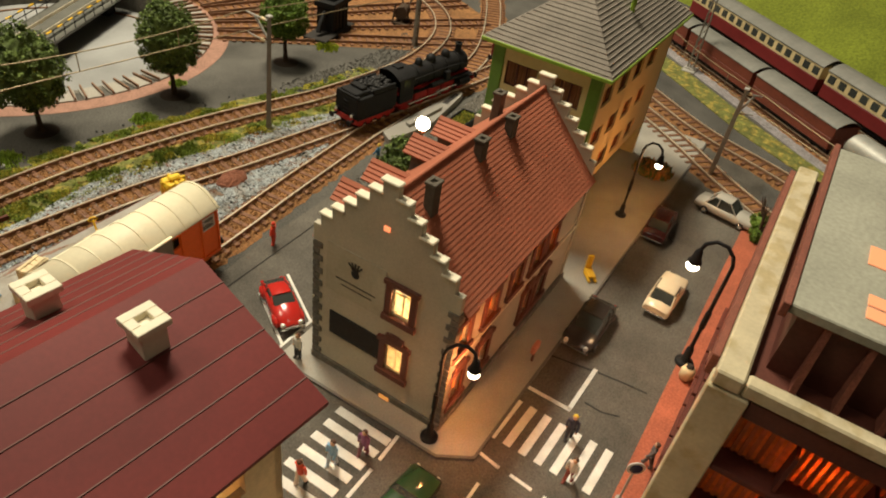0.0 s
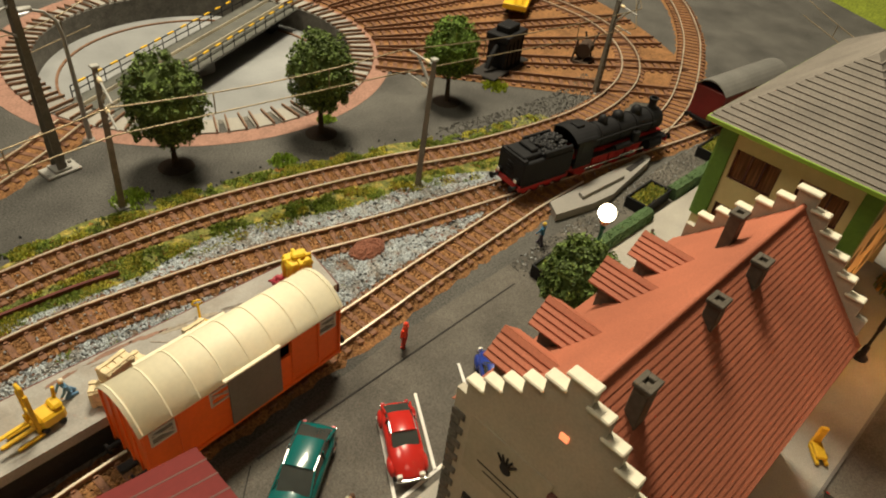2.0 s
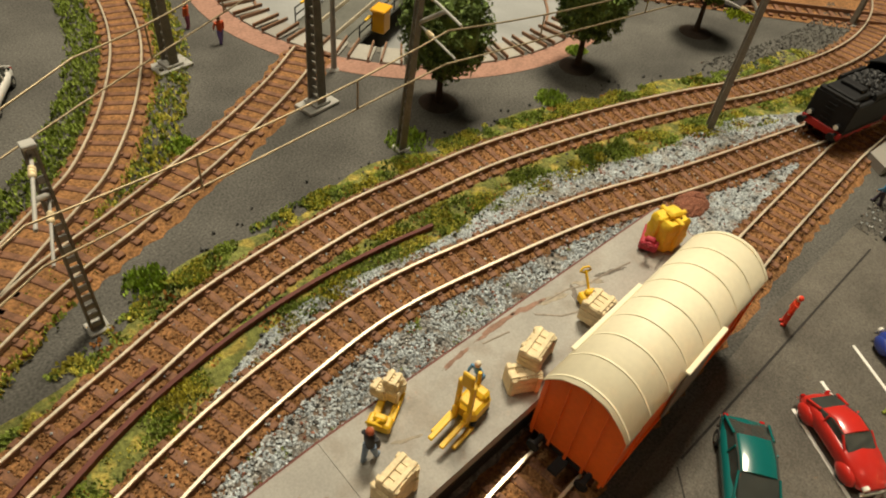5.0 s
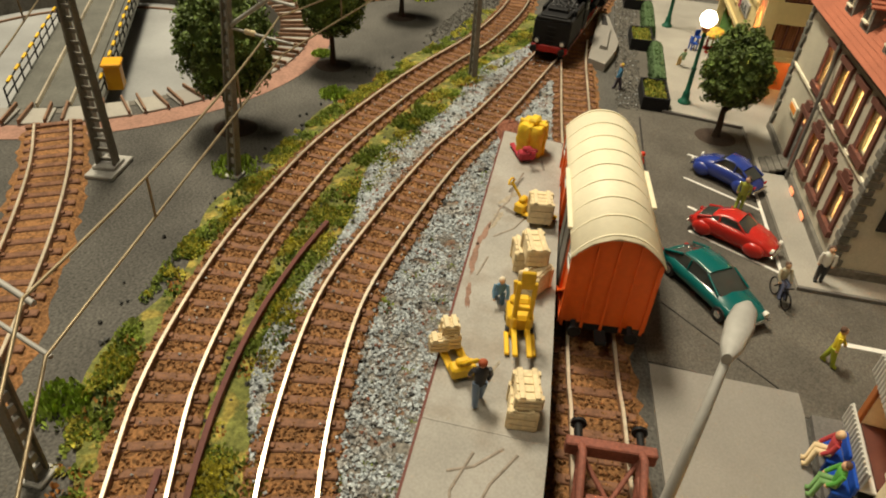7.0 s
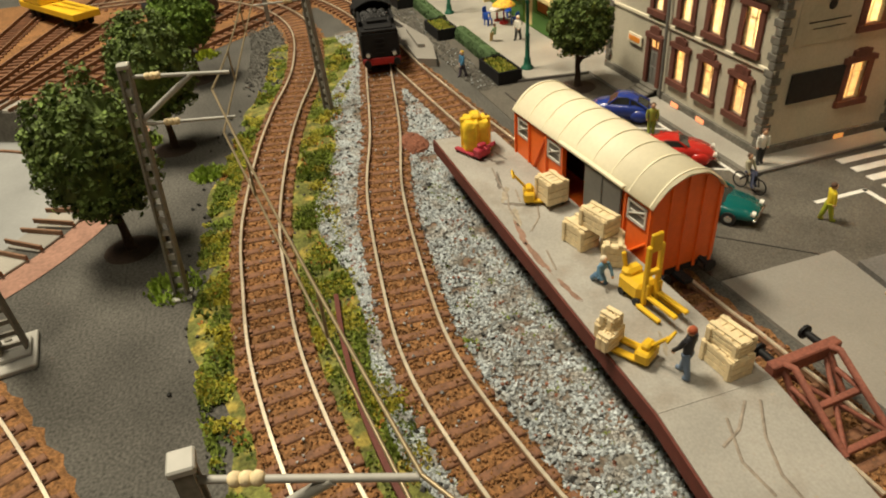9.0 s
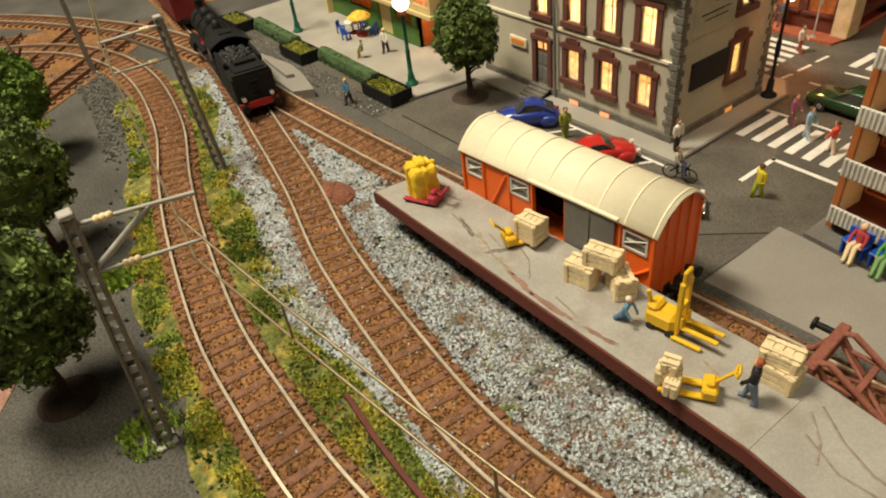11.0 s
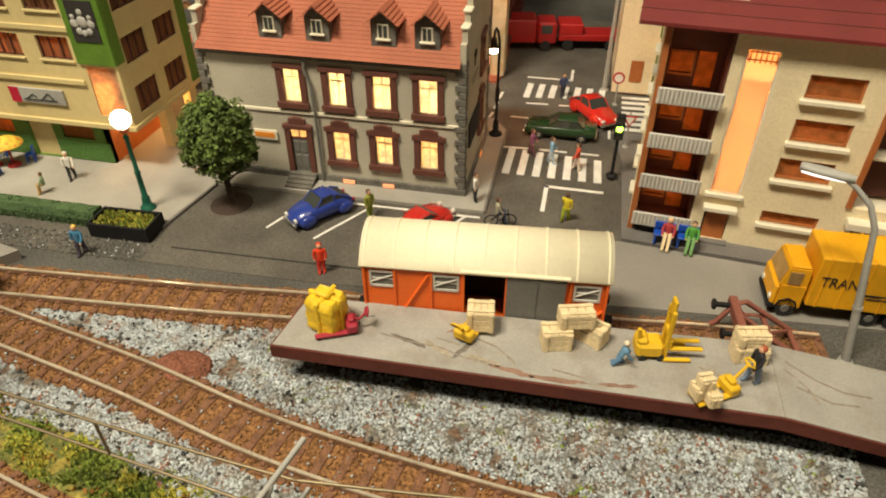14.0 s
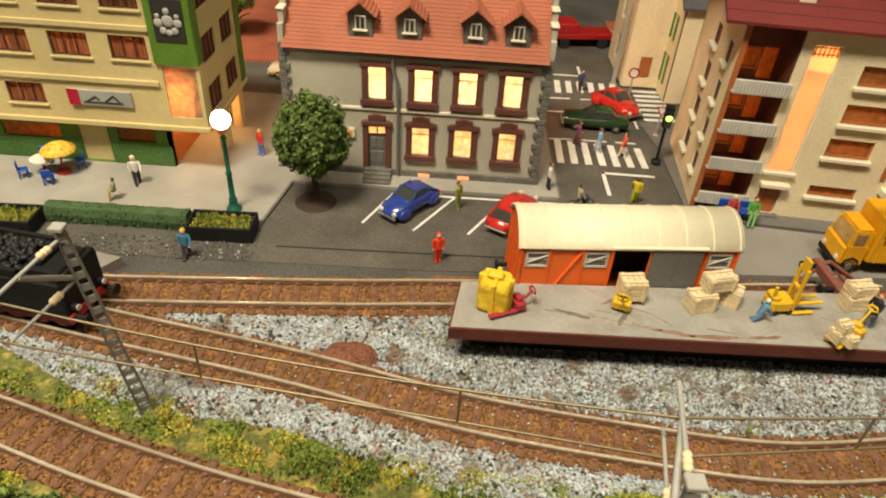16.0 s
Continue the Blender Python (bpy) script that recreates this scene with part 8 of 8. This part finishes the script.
def span(pts, z0, z1, sag):
    """Two wires through the points with droppers between."""
    for (xa, ya), (xb, yb) in zip(pts, pts[1:]):
        up = [(xa + (xb - xa) * u, ya + (yb - ya) * u, z1 - sag * 4 * u * (1 - u)) for u in [k / 10 for k in range(11)]]
        part("wire", Geo().tube(up, 0.42, 5), WIRE, wires)
        part("wire", Geo().tube([(xa, ya, z0), (xb, yb, z0)], 0.42, 5), WIRE, wires)
        for u in (0.3, 0.7):
            k = int(u * 10)
            part("dropper", Geo().cyl((up[k][0], up[k][1], z0), up[k], 0.4, n=5), WIRE, wires)


span([(420, -80), (184, -219), (8, -243), (-172, -220), (-396, -181), (-520, -262)], 68, 84, 4)
span([(300, -214), (142, -299), (30, -355), (-40, -392)], 66, 84, 4)
span([(-230, 330), (-372, 140), (-480, 20), (-600, -120)], 62, 76, 3)

# ---- turntable ----
BRIDGE = mat("bridge_grey", (0.105, 0.105, 0.09), 0.8, grain=2, vary=0.15, blotch=20, stain=0.2, bump=0.2)


def turntable():
    cx, cy, R = PIT
    ob = thing("turntable", "grey locomotive turntable with railed bridge in a round pit", "turntable", at=place(cx, cy, 0))
    PITF = mat("pit_floor", (0.27, 0.275, 0.27), 0.8, grain=2, vary=0.06, blotch=60, stain=0.2, bump=0.05)
    part("pit_floor", Geo().cyl((0, 0, -24), (0, 0, -22), R + 1, n=96), PITF, ob, "smooth light grey pit floor")
    wl = Geo()
    n = 96
    v = [(r * math.cos(2 * math.pi * k / n), r * math.sin(2 * math.pi * k / n), z) for r, z in ((R, -23), (R, 0.3), (R + 6, 0.3), (R + 6, -23)) for k in range(n)]
    wl.add(v, [(j * n + k, j * n + (k + 1) % n, (j + 1) * n + (k + 1) % n, (j + 1) * n + k) for j in range(3) for k in range(n)])
    part("pit_wall", wl, STONE, ob, "dark stone pit wall")
    rg = Geo()
    for r0, r1, z in ((R - 16, R - 14, -20.6),):
        v = [(r * math.cos(2 * math.pi * k / n), r * math.sin(2 * math.pi * k / n), zz) for r, zz in ((r0, -22), (r0, z), (r1, z), (r1, -22)) for k in range(n)]
        rg.add(v, [(j * n + k, j * n + (k + 1) % n, (j + 1) * n + (k + 1) % n, (j + 1) * n + k) for j in range(3) for k in range(n)])
    part("ring_rail", rg, RAILSIDE, ob)
    br = part("bridge", Geo().box(-R + 2, R - 2, -15, 15, -3, 0.6, 0.4), BRIDGE, ob, "dark grey steel bridge deck", place(0, 0, 0, 27))
    for s in (-1, 1):
        gd = Geo().slab_y([(-R + 3, -3), (-R + 30, -11), (R - 30, -11), (R - 3, -3)], s * 12 - 1, s * 12 + 1)
        for k in range(17):
            gd.box(-R + 14 + k * 14.4, -R + 15.2 + k * 14.4, *sorted((s * 12.8, s * 14)), -8, -2.4)
        part("girder", gd, GREYDOOR, br, "dark grey plate girder")
        part("walkway", Geo().box(-R + 3, R - 3, *sorted((s * 15, s * 25)), -1.6, -0.4, 0.2), BRIDGE, br)
        post = Geo()
        for k in range(15):
            x = -R + 8 + k * (2 * R - 16) / 14
            post.cyl((x, s * 24, -0.5), (x, s * 24, 10), 0.5, n=6)
        part("railing_post", post, BLACK, br)
        for z in (5, 10):
            part("railing_bar", Geo().cyl((-R + 8, s * 24, z), (R - 8, s * 24, z), 0.5, n=6), BLACK, br)
        yl = Geo()
        for k in range(14):
            x = -R + 10 + k * (2 * R - 16) / 14
            yl.box(x, x + 8, s * 24 - 0.8, s * 24 + 0.8, 9.6, 11, 0.2)
        part("railing_mark", yl, YELLOW, br, "yellow warning marks")
        part("rail", Geo().sweep([(-R + 2, 0, 0), (R - 2, 0, 0)], [(s * 8.6 - 0.6, 0.6), (s * 8.6 + 0.6, 0.6), (s * 8.6 + 0.5, 3.2), (s * 8.6 - 0.5, 3.2)]), RAILTOP, br)
    part("control_cab", Geo().box(R - 34, R - 24, 25, 34, -0.5, 14, 0.5).box(R - 35.5, R - 22.5, 24, 35, 14, 16, 0.5), ORANGEY, br, "small orange control cab")
    part("pier", Geo().cyl((0, 0, -22), (0, 0, -10), 11, n=20), GREYDOOR, ob)
    for s in (-1, 1):
        part("bogie", Geo().box(s * (R - 22) - 8, s * (R - 22) + 8, -10, 10, -21, -8, 0.5), BLACK, ob, "", place(0, 0, 0, 27))
    return ob


turntable()
rim = thing("paving_ring", "ring of cream concrete slabs and stub rails round the pit", "paving", at=place(PIT[0], PIT[1], 0))
RB = mat("pink_brick", (0.30, 0.165, 0.12), 0.85, grain=2, vary=0.25, blotch=12, bump=0.3)
band = Geo()
n = 96
for k in range(n):
    a0, a1 = 2 * math.pi * k / n, 2 * math.pi * (k + 1) / n
    band.add([(r * math.cos(a), r * math.sin(a), 0.35) for r in (PIT[2] + 20, PIT[2] + 36) for a in (a0, a1)], [(0, 1, 3, 2)])
part("brick_band", band, RB, rim, "worn pink-brown paving band")
for k in range(46):
    a = 2 * math.pi * k / 46 + 0.02
    g = Geo().box(PIT[2] + 1, PIT[2] + 20, -7.6, 7.6, 0, 1.6, 0.3)
    part("slab", g, SLAB if k % 5 == 2 else PAVE, rim, "", place(0, 0, 0, math.degrees(a)))
    for s in (-1, 1):
        part("stub_rail", Geo().box(PIT[2] - 2, PIT[2] + 21, s * 4.2 - 0.6, s * 4.2 + 0.6, 1.6, 4.0, 0.15), RAILSIDE, rim, "", place(0, 0, 0, math.degrees(a) + 3.9))

# radial shed tracks
fan = thing("shed_tracks", "fan of brown radial shed tracks beyond the turntable", "track", "railway tracks", at=place(PIT[0], PIT[1], 0))
fb = Geo()
for k in range(24):
    a0, a1 = math.radians(132 + k * 4), math.radians(136 + k * 4)
    fb.add([(r * math.cos(a), r * math.sin(a), 0.5) for r in (PIT[2] + 26, 470) for a in (a0, a1)], [(0, 1, 3, 2)])
part("ballast_bed", fb, BALLAST, fan)
for k in range(12):
    a = 135 + k * 8
    for s in (-8.6, 8.6):
        part("rail", Geo().box(PIT[2] + 24, 465, s - 0.6, s + 0.6, 1.5, 4.6), RAILSIDE, fan, "", place(0, 0, 0, a))
    sl = Geo()
    for j in range(34):
        sl.box(PIT[2] + 30 + j * 9, PIT[2] + 33.4 + j * 9, -13, 13, 0.5, 2)
    tagged(part("sleeper_rest", sl, SLEEPER, fan, "", place(0, 0, 0, a)), kind="stuff")

# coal bunker, crane wagon, scrap
cb = thing("coal_bunker", "black coal bunker on a dark base behind the tree", "bunker", at=place(-352, -285, 0, 12))
part("base", Geo().box(-36, 30, -12, 14, 0, 5, 0.5), DARK, cb)
part("hopper", Geo().box(-26, 6, -10, 10, 5, 34, 0.8).box(-28, 8, -12, 12, 30, 36, 0.6).box(-20, 0, -7, 7, 36, 42, 0.6), BLACK, cb)
part("chute", Geo().tube([(6, 0, 26), (16, 0, 16), (20, 0, 8)], 2.6, 8), BLACK, cb)
for k in range(4):
    part("plate_rib", Geo().box(-24 + k * 8, -22.6 + k * 8, -11, 11, 5, 30), BLACK, cb)
cw = thing("crane_wagon", "yellow railway crane wagon on a shed track", "crane wagon", at=place(-510, -392, 4.6, 32))
part("frame", Geo().box(-60, 60, -13, 13, 8, 14, 0.5), YELLOW, cw)
part("cabin", Geo().box(-50, -8, -13, 13, 14, 36, 1.0), YELLOW, cw)
part("cabin_window", Geo().box(-46, -36, -13.4, 13.4, 24, 32, 0.3).box(-30, -20, -13.4, 13.4, 24, 32, 0.3), GLASSD, cw)
part("jib", Geo().tube([(-4, -5, 20), (64, -3, 40)], 1.6, 6).tube([(-4, 5, 20), (64, 3, 40)], 1.6, 6), YELLOW, cw)
for x in (-44, -30, 30, 44):
    wheelset(cw, x, 5, 8.6, BLACK, BLACK)
sc = thing("machine_frame", "rusty brown frame of machine parts beside the shed tracks", "machine", at=place(-442, -252, 0, 20))
sg = Geo()
rng = random.Random(12)
for k in range(12):
    sg.tube([(rng.uniform(-14, 14), rng.uniform(-10, 10), 0), (rng.uniform(-12, 12), rng.uniform(-8, 8), rng.uniform(10, 30))], 1.0, 5)
sg.cyl((-8, 0, 14), (8, 0, 14), 7, n=14).box(-12, 12, -8, 8, 0, 4, 0.4)
part("frame", sg, BARK, sc)
rw = thing("covered_wagon", "dark red covered wagon with grey roof behind the engine", "wagon", at=place(-462, -104, 5, 174))
part("body", Geo().box(-48, 48, -14, 14, 7, 33, 0.5), mat("dark_red_wagon", (0.16, 0.015, 0.015), 0.5, grain=3, vary=0.1), rw)
rl = [(-15 + k * 3, 33 + 8 * (1 - (2 * k / 10 - 1) ** 2)) for k in range(11)]
part("roof", Geo().slab_x(rl + [(y, z - 1) for y, z in rl[::-1]], -50, 50), GREYDOOR, rw)
part("underframe", Geo().box(-50, 50, -10, 10, 4, 7), BLACK, rw)
for x in (-30, 30):
    wheelset(rw, x, 5, 8.6, BLACK, BLACK)
buffers(rw, 50, 1, 8.4)
buffers(rw, -50, -1, 8.4)


# ---- store with flat roof ----
STAINED = mat("stained_ivory", (0.56, 0.49, 0.33), 0.75, grain=2, vary=0.08, blotch=14, stain=0.12, bump=0.15, second=(0.47, 0.385, 0.22))
CURT_S = curtain("red_lit_panel", (0.85, 0.34, 0.12))


def store():
    ob = thing("store_building", "flat-roofed cream and dark brown store with slatted balconies", "building")
    X0, X1, Y0, Y1, Z = -185.0, -3.0, 180.0, 330.0, 112.0
    part("core", Geo().box(X0, X1 - 26, Y0 + 3.4, Y1, 2, Z - 9), BROWN, ob, "dark brown walls")
    part("street_wall", Geo().wall((X0, Y0, 0), (1, 0, 0), (0, -1, 0), 0, X1 - X0 - 10.6, 2, Z - 5.4, 3, [(8 + k * 24, 26 + k * 24, z, z + 13) for k in range(7) for z in (14, 46, 78)]), BROWN, ob)
    for k in range(7):
        for z in (14, 46, 78):
            part("shop_window", Geo().box(X0 + 8 + k * 24, X0 + 26 + k * 24, Y0 + 1.4, Y0 + 1.9, z, z + 13), CURT_O, ob, "warm lit store window")
            part("ledge", Geo().box(X0 + 6 + k * 24, X0 + 28 + k * 24, Y0 - 2, Y0 - 0.1, z - 2, z, 0.2), EDGE, ob)
    part("corner_pier", Geo().box(X1 - 10, X1 + 0.6, Y0 - 2.6, Y0 + 12, 2, Z - 5.4, 0.5), STAINED, ob, "broad cream corner pier")
    part("parapet", Geo().box(X0, X1, Y0 - 2, Y0 + 8, Z - 5, Z + 2, 0.8), STAINED, ob, "cream parapet with yellow stains")
    part("parapet", Geo().box(X1 - 7, X1 - 0.4, Y0 + 8.4, Y1, Z - 5, Z + 1.4, 0.8), STAINED, ob, "cream parapet with dark stains")
    part("parapet_rail", Geo().box(X0, X1 - 12, Y0 - 5, Y0 - 2.2, Z - 12, Z - 2, 0.3), RUST, ob)
    part("roof_deck", Geo().box(X0, X1 - 7.4, Y0 + 8.4, Y1, Z - 8, Z - 3), BROWN, ob)
    part("fascia", Geo().box(X1 - 10, X1 - 1.2, Y0 + 12.4, Y1, Z - 14, Z - 5.4, 0.3), BROWN, ob)
    for z in (70, 42, 14):
        part("balcony_ledge", Geo().box(X1 - 14, X1 - 1.2, Y0 + 12.4, Y1, z - 3, z, 0.4), EDGE, ob, "dark red-brown balcony ledge")
        part("slat_backing", Geo().box(X1 - 13.2, X1 - 12.6, Y0 + 12.4, Y1, z + 0.2, z + 24.6), CURT_S, ob, "glowing orange-red balcony panel")
        sl = Geo()
        for k in range(46):
            y = Y0 + 13.5 + k * 3.0
            sl.box(X1 - 12.4, X1 - 11.6, y, y + 1.5, z + 0.4, z + 24)
        part("slat_screen", sl, mat("warm_slat", (0.50, 0.17, 0.07), 0.6, grain=3, vary=0.2, blotch=20, stain=0.4, island=0.3), ob)
        for k in range(5):
            part("divider", Geo().box(X1 - 11.4, X1 - 3, Y0 + 34 + k * 26, Y0 + 35.4 + k * 26, z + 0.2, z + 20), EDGE, ob)
    # roof storey
    UX = -22.0
    part("upper_storey", Geo().box(X0 + 30, UX, Y0 + 13, Y1, Z - 3, 136), BROWN, ob)
    part("upper_roof", Geo().box(X0 + 26, UX + 3, Y0 + 9, Y1, 136, 140, 0.5), mat("grey_flat_roof", (0.33, 0.33, 0.27), 0.9, grain=2, vary=0.15, blotch=30, stain=0.15, bump=0.3), ob, "grey-green felt flat roof")
    part("roof_edge", Geo().box(X0 + 24, UX + 5, Y0 + 6.5, Y0 + 9, 135, 141, 0.3), RUST, ob)
    for k in range(7):
        part("fin", Geo().slab_y([(UX, Z - 3), (UX + 9, Z - 3), (UX + 2, 135.5), (UX, 135.5)], Y0 + 22 + k * 14, Y0 + 24 + k * 14), RUST, ob, "tapered brown fin")
    for x, y in ((-70, 212), (-40, 214), (-32, 214)):
        part("skylight", Geo().box(x - 7 if x < -60 else x - 3.4, x + 7 if x < -60 else x + 3.4, y - 3, y + 4, 140, 140.6, 0.2), glow("skylight_glow", (0.85, 0.33, 0.16), 0.45), ob, "warm lit skylight")
    return ob


store()
# unseen light added outside the street wall to brighten its windows
point_light(-100, 176, 40, 0.006, WARM, 3)
for z in (82, 54, 26):
    point_light(-22, 225, z, 0.012, WARM, 3)
    point_light(-22, 275, z, 0.012, WARM, 3)


# ---- cream corner house beyond the crossing ----
def corner_house():
    ob = thing("corner_house", "cream corner house with green shutters and dark roof", "house")
    wins = [(12, 22, 12, 30), (12, 22, 44, 62)]
    part("wall", Geo().wall((80, 166, 0), (1, 0, 0), (0, -1, 0), 0, 28, 2, 104, 3).wall((80, 232, 0), (0, -1, 0), (-1, 0, 0), 0, 63, 2, 104, 3, [(20, 30, 12, 30), (20, 30, 44, 62)]), CREAM, ob)
    part("wing_wall", Geo().wall((108, 167.6, 0), (0, -1, 0), (-1, 0, 0), 0, 30, 2, 74, 3, [(8, 14, 12, 34), (8, 14, 46, 64)]).wall((108, 137.4, 0), (1, 0, 0), (0, -1, 0), 0, 100, 2, 74, 3), CREAM, ob)
    part("back_wall", Geo().box(83, 208, 229, 232, 2, 74), CREAM2, ob)
    slate = mat("dark_slate", (0.09, 0.085, 0.09), 0.8, grain=2, vary=0.2, bump=0.3)
    part("roof", Geo().slab_x([(134, 73), (134, 75), (184, 112), (236, 75), (236, 73), (184, 110)], 104, 214), slate, ob)
    part("tower_roof", Geo().box(77, 112, 163, 234, 104.2, 108, 0.4), slate, ob)
    for z0, z1 in ((12, 34), (46, 64)):
        w = part("window", Geo().box(109.4, 109.9, 153.6, 159.6, z0, z1), GLASSD, ob)
        part("shutter", Geo().box(107, 107.9, 150, 153.2, z0, z1, 0.2), GREENP, w, "green shutter")
        part("shutter", Geo().box(107, 107.9, 160, 163.2, z0, z1, 0.2), GREENP, w, "green shutter")
        part("window", Geo().box(81.4, 81.9, 202, 212, z0, z1 - 3), GLASSD, ob)
    part("wall_ornament", Geo().cyl((96, 165.9, 84), (96, 165.2, 84), 6, n=14), mat("dry_wreath", (0.20, 0.09, 0.06), 0.9, grain=2, vary=0.5, bump=0.8, bump_mm=0.8), ob, "dark red wreath on the cream wall")
    part("wall_plaque", Geo().box(91, 100, 165.2, 165.9, 11, 27, 0.3), ORANGEBR, ob, "orange-brown plaque")
    return ob


corner_house()
# added light inside the house, where no lamp is known
point_light(150, 170, 40, 0.012, WHITE, 3)

# red lorry with trailer at the end of the cross street
for x, y, nm, lb in ((6, 250, "fire_truck", "red tanker lorry at the end of the cross street"), (60, 262, "flat_trailer", "red low trailer behind the lorry")):
    ob = thing(nm, lb, "lorry" if nm == "fire_truck" else "trailer", at=place(x, y, RO, 10))
    RP = paint("lorry_red", (0.42, 0.015, 0.015), 0.35)
    if nm == "fire_truck":
        part("body", Geo().box(-30, 8, -12, 12, 7, 26, 1.2), RP, ob)
        part("cab", Geo().box(9, 25, -11.5, 11.5, 6, 24, 1.6), RP, ob)
        part("windscreen", Geo().box(24.6, 25.4, -9.5, 9.5, 15, 22, 0.2).box(12, 21, -11.9, 11.9, 15, 22, 0.2), GLASSD, ob)
    else:
        part("bed", Geo().box(-28, 26, -11, 11, 8, 13, 0.6).box(-28, -8, -11, 11, 13, 22, 0.8), RP, ob)
        part("drawbar", Geo().box(25, 30, -11, 11, 6, 10, 0.4), LINE, ob)
    for wx in (-20, 16):
        for s in (-1, 1):
            part("wheel", Geo().cyl((wx, s * 8.5, 4.6), (wx, s * 11.6, 4.6), 4.6, n=14), TYRE, ob)
mast_lamp(75, 172, 190, 82, 20, "curved street lamp beyond the crossing")

# ---- far tracks and trains ----
track("track", [(-590, -110), (-487, 29), (-436, 102), (-405, 176), (-345, 300)], "far track beyond the office", singly=False)
track("track", [(-520, -80), (-429, 49), (-393, 95), (-351, 144), (-270, 255)], "far track beyond the street end", singly=False)
track("track", [(-730, -82), (-640, 26), (-550, 133), (-470, 228), (-380, 335)], "far main line under the brown train", singly=False)
track("track", [(-800, -30), (-707, 78), (-625, 172), (-540, 270), (-470, 350)], "far main line under the passenger train", singly=False)
solo("gravel_bed", Geo().prism([(-690, -80), (-600, 28), (-510, 136), (-400, 262), (-418, 280), (-528, 150), (-620, 42), (-708, -66)], 0, 0.6), mat("lilac_gravel", (0.26, 0.245, 0.25), 0.95, grain=1.5, vary=0.6, blotch=14, stain=0.2, bump=1.0, bump_mm=1.0), "pale gravel beside the far tracks", "gravel", kind="stuff")
solo("grass_mat", Geo().prism([(-600, -30), (-560, 22), (-470, 128), (-400, 240), (-418, 250), (-500, 138), (-588, 36), (-622, -12)], 0, 0.9), bpy.data.materials["flock_mat"], "yellow-green grass strip between the far tracks", "grass", kind="stuff")
FBODY = {"brown": mat("brown_train", (0.15, 0.038, 0.024), 0.5, grain=3, vary=0.15), "green": mat("green_train", (0.05, 0.07, 0.035), 0.5, grain=3, vary=0.15), "red": mat("red_coach", (0.16, 0.02, 0.02), 0.4, grain=4, vary=0.08), "cream": mat("cream_coach", (0.62, 0.50, 0.27), 0.4, grain=4, vary=0.06), "roof": mat("grey_coach_roof", (0.19, 0.19, 0.17), 0.5, grain=4, vary=0.1)}


def coach(x, y, rz, L, label, low, high, windows, tall=1.0):
    ob = thing("railway_coach", label, "coach", "far train coaches", at=place(x, y, 5, rz) @ Matrix.Diagonal((1, 1, tall, 1)))
    part("lower_body", Geo().box(-L / 2, L / 2, -14.5, 14.5, 8, 22, 0.6), FBODY[low], ob)
    part("upper_body", Geo().box(-L / 2, L / 2, -14.4, 14.4, 22, 36, 0.5), FBODY[high], ob)
    if windows:
        for s in (-1, 1):
            n = int(L / 15)
            for k in range(n):
                xx = -L / 2 + 8 + k * (L - 16) / (n - 1)
                part("window", Geo().box(xx - 4.6, xx + 4.6, *sorted((s * 14.3, s * 14.7)), 25, 33, 0.1), GLASSD, ob)
    rl = [(-15 + k * 3, 36 + 7 * (1 - (2 * k / 10 - 1) ** 2)) for k in range(11)]
    part("roof", Geo().slab_x(rl + [(yy, z - 1) for yy, z in rl[::-1]], -L / 2 - 0.6, L / 2 + 0.6), FBODY["roof"], ob)
    part("underframe", Geo().box(-L / 2 + 2, L / 2 - 2, -11, 11, 3, 8), BLACK, ob)
    for sx in (-0.32, 0.32):
        wheelset(ob, sx * L, 5, 8.6, BLACK, BLACK)
    return ob


for k in range(3):
    t = -110 + k * 248
    coach(-625 + t * 0.656, 172 + t * 0.755, 49, 240, "cream and dark red passenger coach on the far line", "red", "cream", True)
for k in range(3):
    t = -190 + k * 118
    coach(-550 + t * 0.643, 133 + t * 0.766, 50, 112, "low brown-red goods van with grey roof on the far line", "brown", "brown", False, 0.78)
tk = thing("tank_wagon", "silver-grey tank wagon on the far line", "tank wagon", at=place(-550 + 162 * 0.643, 133 + 162 * 0.766, 5, 50) @ Matrix.Diagonal((1, 1, 0.85, 1)))
part("tank", Geo().cyl((-46, 0, 22), (46, 0, 22), 13, n=24).ball((-46, 0, 22), 4, 13, 13, 16).ball((46, 0, 22), 4, 13, 13, 16), mat("silver_tank", (0.36, 0.36, 0.33), 0.5, 0.3, grain=4, vary=0.1), tk)
part("frame", Geo().box(-50, 50, -10, 10, 5, 9), BLACK, tk)
for x in (-30, 30):
    wheelset(tk, x, 5, 8.6, BLACK, BLACK)
hill = Geo()
rings = []
for k in range(22):
    t = k / 21
    x, y = -930 + 420 * t, -200 + 760 * t
    nx, ny = -0.871, 0.491
    rings.append([(x + nx * d, y + ny * d, h * (1 + 0.12 * noise.noise((k * 0.6, d * 0.01, 2)))) for d, h in ((0, -0.5), (25, 18), (90, 55), (200, 95), (420, 120))])
hill.loft(rings, 0, False, False, True)
solo("grass_slope", hill, mat("lime_slope", (0.155, 0.19, 0.018), 0.95, grain=3, vary=0.35, blotch=60, stain=0.2, bump=0.6, bump_mm=1.5), "bright lime green grass slope behind the trains", "slope", kind="structure")
